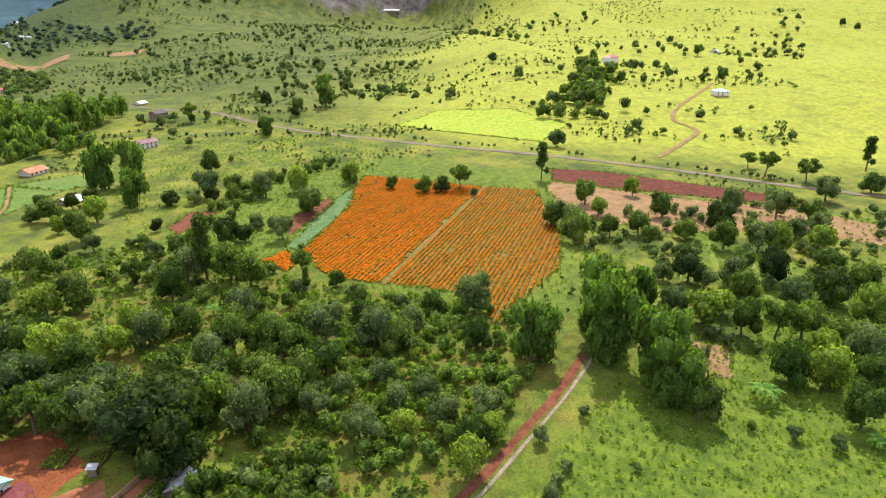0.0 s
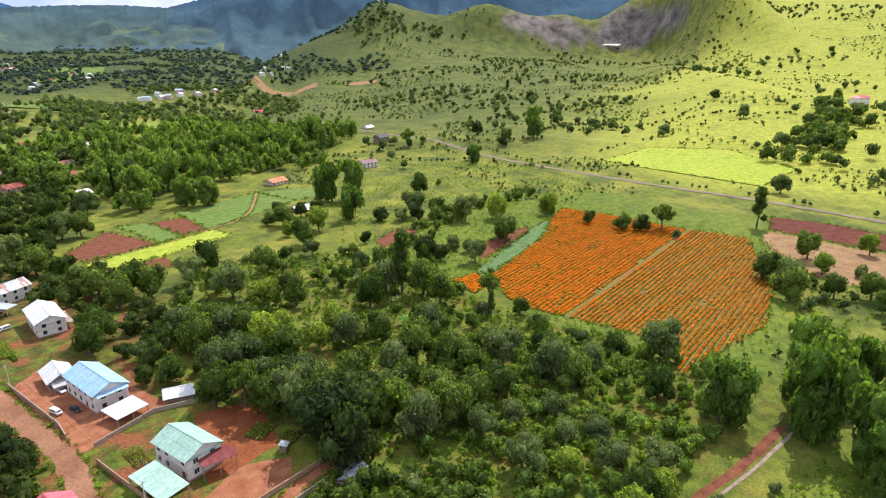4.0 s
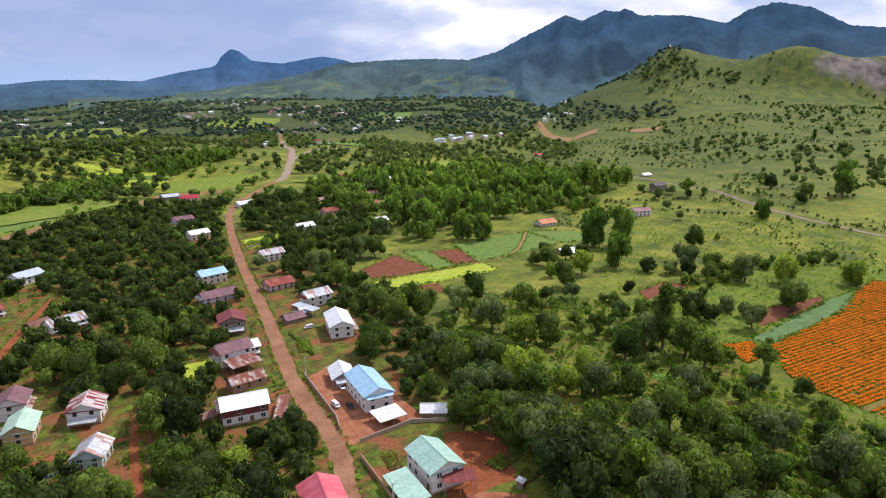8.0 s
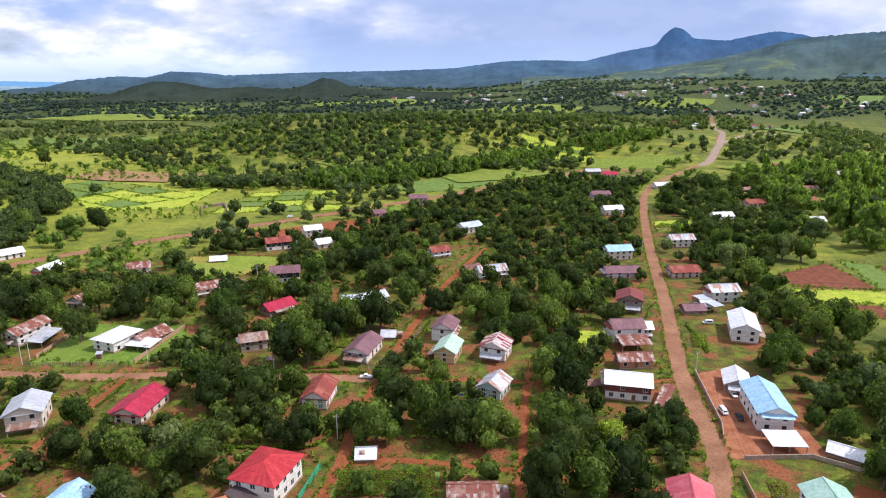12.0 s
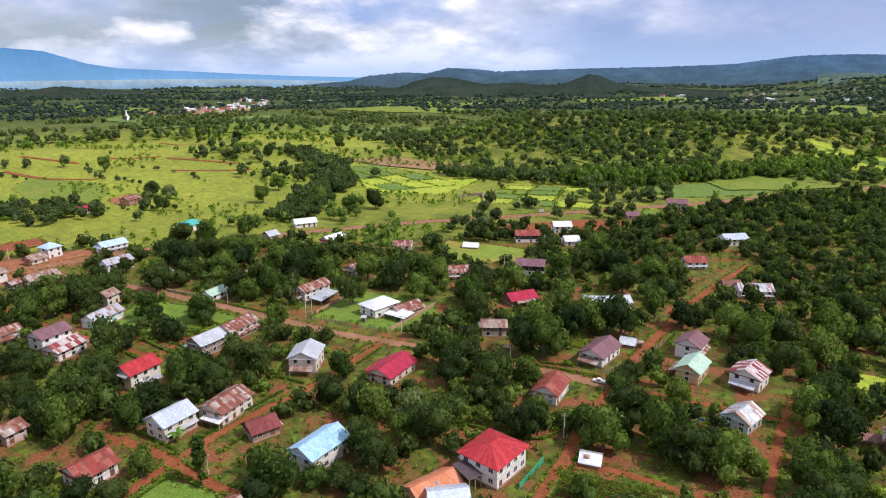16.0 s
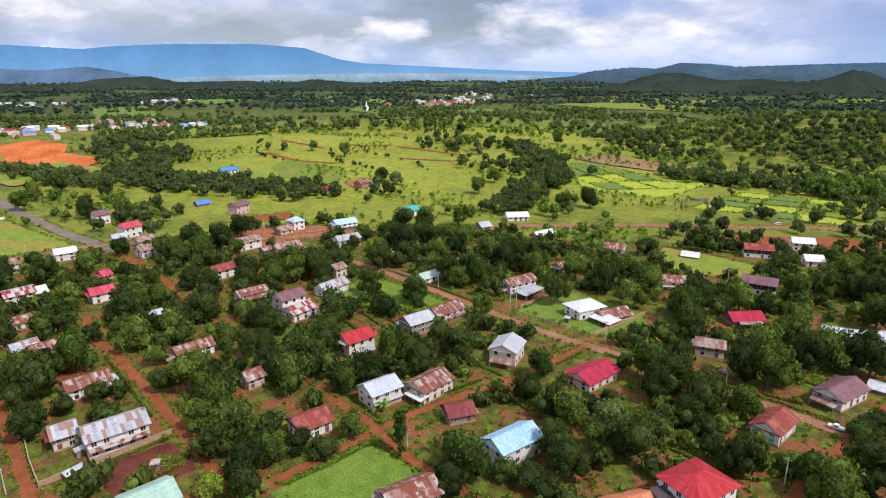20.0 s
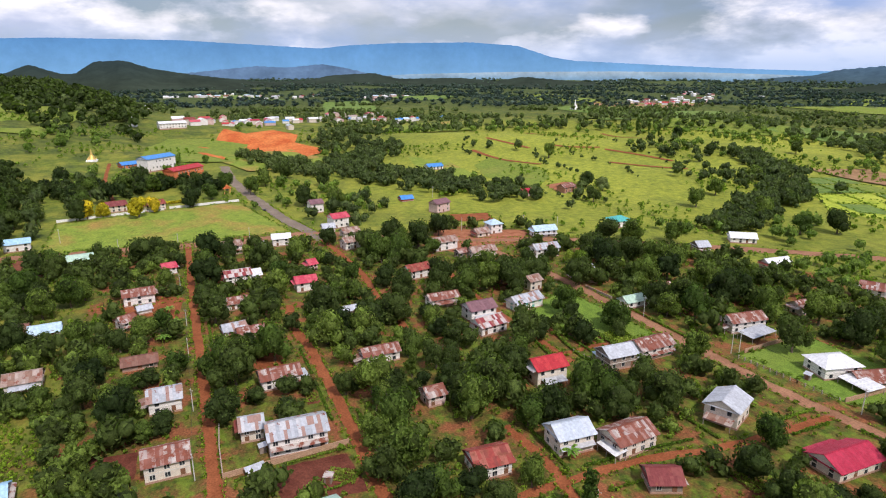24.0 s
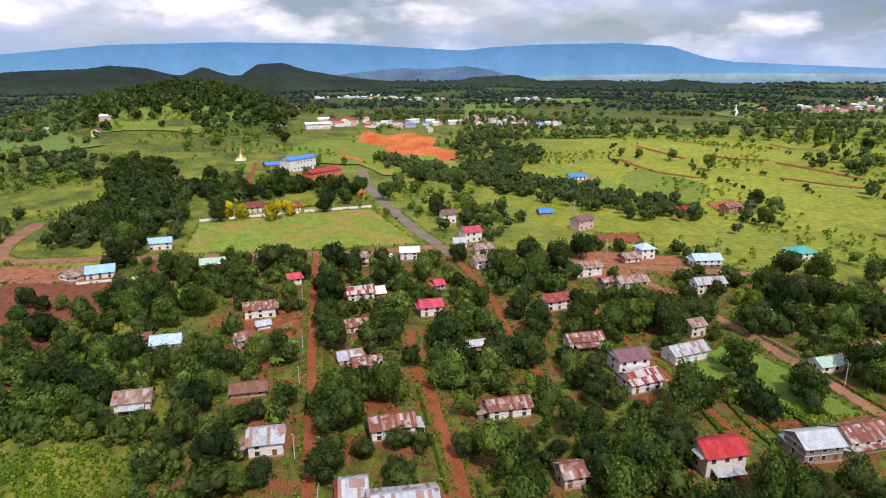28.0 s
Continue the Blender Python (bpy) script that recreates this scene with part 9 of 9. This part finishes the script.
def stupa(x, y, h, gold, label, name="stupa"):
    """A bell-shaped shrine on a stepped base."""
    root = new(name, None)
    root.empty_display_size = 0.5
    root.matrix_basis = Matrix.LocRotScale((x, y, ground_z(x, y)), None, (h, h, h))
    tagged(root, label, "stupa", "stupas")
    m = M_GOLD if gold else M_WHITE
    part("terrace", Shape().box(-0.42, -0.42, -0.1, 0.42, 0.42, 0.07).box(-0.34, -0.34, 0.07, 0.34, 0.34, 0.14).mesh("terrace", [M_WHITE]), root)
    part("bell", Shape().lathe([(0.3, 0.14), (0.29, 0.2), (0.24, 0.24), (0.235, 0.3), (0.2, 0.38), (0.14, 0.46), (0.1, 0.5)], 18).mesh("bell", [m], True), root)
    part("spire", Shape().lathe([(0.1, 0.5), (0.085, 0.6), (0.06, 0.7), (0.045, 0.8), (0.02, 0.92), (0.005, 1.0)], 12).mesh("spire", [m], True), root)
    for k in range(4):
        a = math.pi / 4 + k * math.pi / 2
        part("corner_shrine", Shape().lathe([(0.07, 0.07), (0.06, 0.14), (0.03, 0.22), (0.004, 0.32)], 8).mesh("corner_shrine", [m], True), root, "", pose(0.36 * math.cos(a) * 1.1, 0.36 * math.sin(a) * 1.1, 0))


stupa(-735, -97, 12, True, "gold-topped white stupa among trees on a rise")
stupa(-1405, 876, 25, False, "tall white stupa standing over the woods")
stupa(*away(988, 916), 17, False, "small white shrine on the hilltop")
stupa(-985, -80, 14, False, "white stupa at the foot of the dark hill")


def gatehouse(x, y, ang):
    root = new("gatehouse", None)
    root.empty_display_size = 0.5
    root.matrix_basis = pose(x, y, ground_z(x, y), 0, 0, ang)
    tagged(root, "orange roadside gateway with a tiered roof", "gateway")
    for s in (-2.2, 2.2):
        part("pillar", Shape().box(s - 0.6, -0.6, -0.3, s + 0.6, 0.6, 4.6).mesh("pillar", [M_ROSEWALL]), root)
    for k in range(3):
        w = 3.6 - k * 1.0
        part("roof_tier", Shape().box(-w, -1.3 + 0.3 * k, 4.6 + 0.9 * k, w, 1.3 - 0.3 * k, 4.9 + 0.9 * k).box(-w * 0.6, -0.6, 4.9 + 0.9 * k, w * 0.6, 0.6, 5.5 + 0.9 * k).mesh("roof_tier", [WALL["orangered"]]), root)
    part("finial", Shape().lathe([(0.3, 7.2), (0.2, 8.0), (0.02, 9.2)], 8).mesh("finial", [M_GOLD]), root)


gatehouse(-572, 24, 100)


def banana(x, y, h=3.6):
    """A clump of big arching leaves on thick stems."""
    rnd = random.Random(int(x * 5 + y * 3))
    root = new("banana_plant", None)
    root.empty_display_size = 0.5
    root.matrix_basis = pose(x, y, ground_z(x, y))
    tagged(root, "banana plant with broad arching leaves", "banana plant", "banana plants")
    for c in range(2):
        ox, oy = rnd.uniform(-0.8, 0.8), rnd.uniform(-0.8, 0.8)
        hh = h * rnd.uniform(0.5, 0.65)
        part("stem", Shape().tube((ox, oy, -0.1), (ox, oy, hh), 0.16, 0.1, 7).mesh("stem", [M_STEM]), root)
        for k in range(7):
            a = k * 0.9 + rnd.uniform(-0.2, 0.2)
            L, up = h * rnd.uniform(0.55, 0.8), rnd.uniform(0.3, 0.9)
            s = Shape()
            prev = None
            for j in range(6):
                t = j / 5
                p = Vector((ox + math.cos(a) * L * t, oy + math.sin(a) * L * t, hh + up * h * 0.5 * (t * 1.6 - t * t * 1.7)))
                w = 0.36 * math.sin(math.pi * (0.12 + 0.86 * t)) * h / 3.2
                sd = Vector((-math.sin(a), math.cos(a), 0)) * w
                cur = (p - sd - Vector((0, 0, 0.12 * w)), p, p + sd - Vector((0, 0, 0.12 * w)))
                if prev:
                    s.add([*prev, *cur], [(0, 1, 4, 3), (1, 2, 5, 4)])
                prev = cur
            part("leaf", s.mesh("leaf", [M_BANANA]), root)


for bx, by, bh in ((-289.4, -8.5, 5), (-275, -11.5, 4.5), (-308, -10.5, 4), (-299, 151, 4), (-154, 98, 4.5), (175, -33, 7), (161, -58, 5), (172, 152, 5), (176, 149, 4.5), (-63, 257, 5), (-139, 49, 5), (-137.5, 46, 4), (-107, 312, 5.5), (-110, 316, 5), (-41, 60, 4)):
    banana(bx, by, bh)


def tank(x, y, z, label="small white water tank on a stand"):
    root = new("water_tank", None)
    root.empty_display_size = 0.5
    root.matrix_basis = pose(x, y, ground_z(x, y))
    tagged(root, label, "water tank", "water tanks")
    part("drum", Shape().lathe([(0.55, z), (0.6, z + 0.15), (0.6, z + 1.0), (0.5, z + 1.2), (0.15, z + 1.3)], 14).mesh("drum", [M_WHITE], True), root)
    for px, py in ((-0.5, -0.5), (0.5, -0.5), (-0.5, 0.5), (0.5, 0.5)):
        part("leg", Shape().box(px - 0.07, py - 0.07, -0.2, px + 0.07, py + 0.07, z).mesh("leg", [M_POST]), root)
    part("platform", Shape().box(-0.75, -0.75, z - 0.08, 0.75, 0.75, z).mesh("platform", [M_POST]), root)


tank(-205, 109, 5.5), tank(-246, 200, 4.5), tank(-276, 212, 5), tank(-68, 131, 4.5), tank(42, 378, 5), tank(-119, 188, 3.2, "blue and white water tower in a garden")


def outhouse(x, y, ang, roof, label):
    root = new("outhouse", None)
    root.empty_display_size = 0.5
    root.matrix_basis = pose(x, y, ground_z(x, y), 0, 0, ang)
    tagged(root, label, "shed", "outhouses")
    part("wall", Shape().box(-1.0, -0.9, -0.3, 1.0, 0.9, 2.1).mesh("wall", [WALL["wood"]]), root)
    part("roof", Shape().slab((-1.3, -1.2, 2.15), (1.3, -1.2, 2.15), (1.3, 1.2, 2.5), (-1.3, 1.2, 2.5), 0.06).mesh("roof", [ROOF[roof]]), root)
    part("door", DOOR_ME, root, "", Matrix.LocRotScale((0.1, -0.92, 0.0), Euler((0, 0, math.pi)), (0.8, 1, 0.9)))


for ox, oy, oa, orf in ((-232, 133, 10, "brown"), (-100, 148, 40, "steel"), (42, 170, 15, "steel"), (-165, 200, 20, "steel"), (-187, 18, 5, "steel"), (-262, 205, 0, "white"), (-167, 33, 60, "rust"), (-198, 142, 5, "steel"), (133, 292, 0, "white"), (104, 119, 35, "rustgrey"), (101, 105, 30, "steel"), (-221, 34, 10, "rust"), (-55, 236, 10, "rust"), (-230, 55, 0, "rust"), (-98, 205, 20, "wood" if False else "rust"), (100, 116, 20, "steel")):
    outhouse(ox, oy, oa, orf, "small wooden outhouse with a %s sheet roof" % ROOF_WORDS[orf])

outhouse(90.5, 124.5, 30, "steel", "small red-stained shed with a grey sheet roof")
house(93, 100.5, 10, 7.5, 5, 3.4, "steel", "brick", windows=False)

# ---- the far towns ----
fh = random.Random(9)


def far_house(x, y, ang, l, w, h, roof, wall):
    """A house of a far settlement: walls with gables, and a sheet roof."""
    r = w * 0.24
    v = [(-l / 2, -w / 2, -5), (l / 2, -w / 2, -5), (l / 2, w / 2, -5), (-l / 2, w / 2, -5), (-l / 2, -w / 2, h), (l / 2, -w / 2, h), (l / 2, w / 2, h), (-l / 2, w / 2, h), (-l / 2, 0, h + r - 0.1), (l / 2, 0, h + r - 0.1)]
    body = new("far_house", Shape().add(v, [(3, 2, 1, 0), (0, 1, 5, 4), (1, 2, 6, 9, 5), (2, 3, 7, 6), (3, 0, 4, 8, 7), (4, 5, 9, 8), (6, 7, 8, 9)]).mesh("far_house", [WALL[wall]]))
    body.matrix_basis = pose(x, y, ground_z(x, y), 0, 0, ang)
    tagged(body, "distant %s-roofed house in a far settlement" % ROOF_WORDS[roof], "house", "distant houses")
    s = Shape()
    s.slab((l / 2 + 0.5, -w / 2 - 0.6, h - 0.2), (-l / 2 - 0.5, -w / 2 - 0.6, h - 0.2), (-l / 2 - 0.5, 0, h + r), (l / 2 + 0.5, 0, h + r), 0.15)
    s.slab((-l / 2 - 0.5, w / 2 + 0.6, h - 0.2), (l / 2 + 0.5, w / 2 + 0.6, h - 0.2), (l / 2 + 0.5, 0, h + r), (-l / 2 - 0.5, 0, h + r), 0.15)
    part("roof", s.mesh("roof", [ROOF[roof]]), body)


def town(cx, cy, rx, ry, rot, count, roofs, size=1.0):
    c, s = math.cos(radians(rot)), math.sin(radians(rot))
    for k in range(count):
        u, v = fh.gauss(0, 0.5) * rx, fh.gauss(0, 0.5) * ry
        far_house(cx + u * c - v * s, cy + u * s + v * c, rot + fh.choice((0, 90)) + fh.uniform(-12, 12), fh.uniform(11, 20) * size, fh.uniform(8, 12) * size, fh.uniform(4, 8) * size, fh.choice(roofs), fh.choice(("white", "white", "cream", "pink")))


WHITES = ["white", "steel", "paleblue", "white", "redrust", "brown"]
town(-1620, 1330, 150, 200, 30, 34, WHITES)
town(-1400, 1120, 70, 70, 30, 12, ["red", "pink", "white"], 1.0)
town(-2270, 120, 110, 280, 0, 40, WHITES, 1.0)
town(-1190, 100, 60, 100, 0, 26, ["red", "pink", "white", "crimson", "steel", "blue"], 0.95)
town(-1230, 330, 30, 110, 0, 18, ["white", "steel", "paleblue", "blue", "red", "brown"], 0.9)
town(-1020, 0, 50, 50, 10, 8, ["pink", "redrust", "white", "crimson"], 1.0)
town(-2000, 560, 50, 120, 20, 12, WHITES, 1.0)
town(-1650, -420, 160, 200, 0, 24, WHITES)
town(-900, -330, 60, 140, 0, 6, ["white", "redrust"])
town(-1750, 2600, 60, 160, 60, 8, ["pink", "red"], 2.0)
town(-250, 2500, 500, 150, 0, 22, ["white", "steel", "redrust"], 1.1)
town(520, 1900, 330, 200, 10, 26, ["white", "steel", "redrust", "rustgrey"])
town(300, 1350, 160, 90, 10, 10, ["white", "redrust", "steel"])
town(760, 1300, 100, 60, 20, 9, ["white", "steel", "paleblue"])
town(-30, 1260, 40, 20, 10, 3, ["white", "steel"])
MIXED = ["white", "steel", "rustgrey", "redrust", "rosered", "rustgrey", "brown", "steelrust"]
for cx, cy, rx, ry, count in ((-330, 2950, 260, 60, 14), (620, 3200, 300, 120, 16), (800, 2420, 230, 130, 18), (310, 2500, 220, 70, 12), (80, 3240, 220, 60, 10), (680, 2780, 200, 90, 12), (-1280, 300, 60, 110, 14), (-1850, 1650, 140, 90, 12)):
    town(cx, cy, rx, ry, 10, count, MIXED)
far_house(2400, 1020, 113, 60, 16, 5, "white", "wood")
for hx, hy, hl_ in ((1056, 1385, 16), (1092, 1402, 12), (1240, 1540, 18), (1290, 1572, 14), (1330, 1660, 20), (1010, 1330, 12)):
    far_house(hx, hy, hl_ * 9, hl_, 9, 4, fh.choice(("white", "steel", "paleblue")), "white")
far_house(-1700, -300, 0, 34, 16, 9, "redrust", "brick")


# ---- plots, clotheslines and clutter in the yards ----
def vegetable_bed(x, y, ang, length, width, label="bright green vegetable bed beside a house", rows=5, material=None):
    """Raised red soil with rows of leafy plants."""
    root = new("vegetable_bed", None)
    root.empty_display_size = 0.5
    root.matrix_basis = pose(x, y, ground_z(x, y), 0, 0, ang)
    tagged(root, label, "vegetable bed", "vegetable beds")
    part("soil", Shape().box(-length / 2, -width / 2, -0.3, length / 2, width / 2, 0.16).mesh("soil", [M_PLOUGH]), root)
    rg = np.random.RandomState(int(abs(x) * 7 + abs(y)))
    for j in range(rows):
        vs, fs, n = [], [], 0
        yy = -width / 2 + (j + 0.5) * width / rows
        for px in np.arange(-length / 2 + 0.5, length / 2 - 0.3, 0.8):
            v, f = SHRUB[rg.randint(len(SHRUB))]
            r = width / rows * rg.uniform(0.45, 0.65)
            vs.append(v * [r, r, r * 0.8] + [px + rg.uniform(-0.2, 0.2), yy + rg.uniform(-0.2, 0.2), 0.1])
            fs.append(f + n)
            n += len(v)
        tagged(part("planting", tri_mesh("planting", np.concatenate(vs), np.concatenate(fs), material or M_LEAF_LIME), root), kind="stuff")


for bx, by, ba, bl, bw in ((66.5, 251, 80, 14, 6), (64.5, 153, 85, 9, 4.5), (92, 137, 20, 8, 6), (95, 128, 15, 7, 5), (-243, 52, 0, 10, 7), (-168, 37, 60, 9, 6), (-214, 158, 5, 15, 12), (-90, 166, 30, 9, 6), (-128, 137, 0, 9, 6), (-30, 167, 5, 10, 6), (88, 458, 60, 14, 8), (-212, 36, 0, 7, 4), (-305, 30, 5, 9, 6), (-262, -44, 20, 12, 8), (-300, -36, 0, 9, 5), (18, 262, 10, 9, 6), (-74, 226, 0, 10, 7)):
    vegetable_bed(bx, by, ba, bl, bw)
vegetable_bed(-37.4, 141.2, 10, 26, 11, "broad vegetable field in close green rows", 9, M_HEDGE)

CLOTH = [mottled("faded_" + n, c, tuple(q * 1.15 for q in c), 2, 9, 0.9, world=False) for n, c in (("white_cloth", (0.6, 0.58, 0.55)), ("red_cloth", (0.5, 0.07, 0.06)), ("blue_cloth", (0.08, 0.18, 0.45)), ("orange_cloth", (0.6, 0.2, 0.04)), ("green_cloth", (0.1, 0.3, 0.15)))]


def clothesline(x, y, ang, length=6.0):
    """Two poles, a line and the washing on it."""
    rnd = random.Random(int(x * 3 + y * 11))
    root = new("clothesline", None)
    root.empty_display_size = 0.5
    root.matrix_basis = pose(x, y, ground_z(x, y), 0, 0, ang)
    tagged(root, "washing line hung with coloured clothes in a yard", "clothesline", "washing lines")
    h = length / 2
    for px in (-h, h):
        part("pole", Shape().tube((px, 0, -0.2), (px, 0, 2.0), 0.05, 0.04, 6).mesh("pole", [M_POST]), root)
    part("line", Shape().tube((-h, 0, 1.9), (h, 0, 1.9), 0.015, 0.015, 4).mesh("line", [M_POST]), root)
    px = -h + 0.3
    while px < h - 0.9:
        w, d = rnd.uniform(0.5, 1.0), rnd.uniform(0.7, 1.3)
        s = Shape()
        for k in range(4):
            t0, t1 = k / 4, (k + 1) / 4
            o0, o1 = 0.06 * math.sin(t0 * 5 + px), 0.06 * math.sin(t1 * 5 + px)
            s.add([(px + w * t0, o0, 1.92 - d), (px + w * t1, o1, 1.92 - d), (px + w * t1, 0.02, 1.92), (px + w * t0, 0.02, 1.92), (px + w * t0, o0 - 0.02, 1.92 - d), (px + w * t1, o1 - 0.02, 1.92 - d), (px + w * t1, -0.02, 1.92), (px + w * t0, -0.02, 1.92)], [(0, 1, 2, 3), (7, 6, 5, 4), (0, 4, 5, 1), (3, 2, 6, 7)])
        part("garment", s.mesh("garment", [rnd.choice(CLOTH)]), root)
        px += w + rnd.uniform(0.1, 0.4)


for cx, cy, ca in ((61, 246, 80), (52, 262, 85), (-80, 124, 10), (-208, 150, 10), (-22, 190, 10)):
    clothesline(cx, cy, ca)
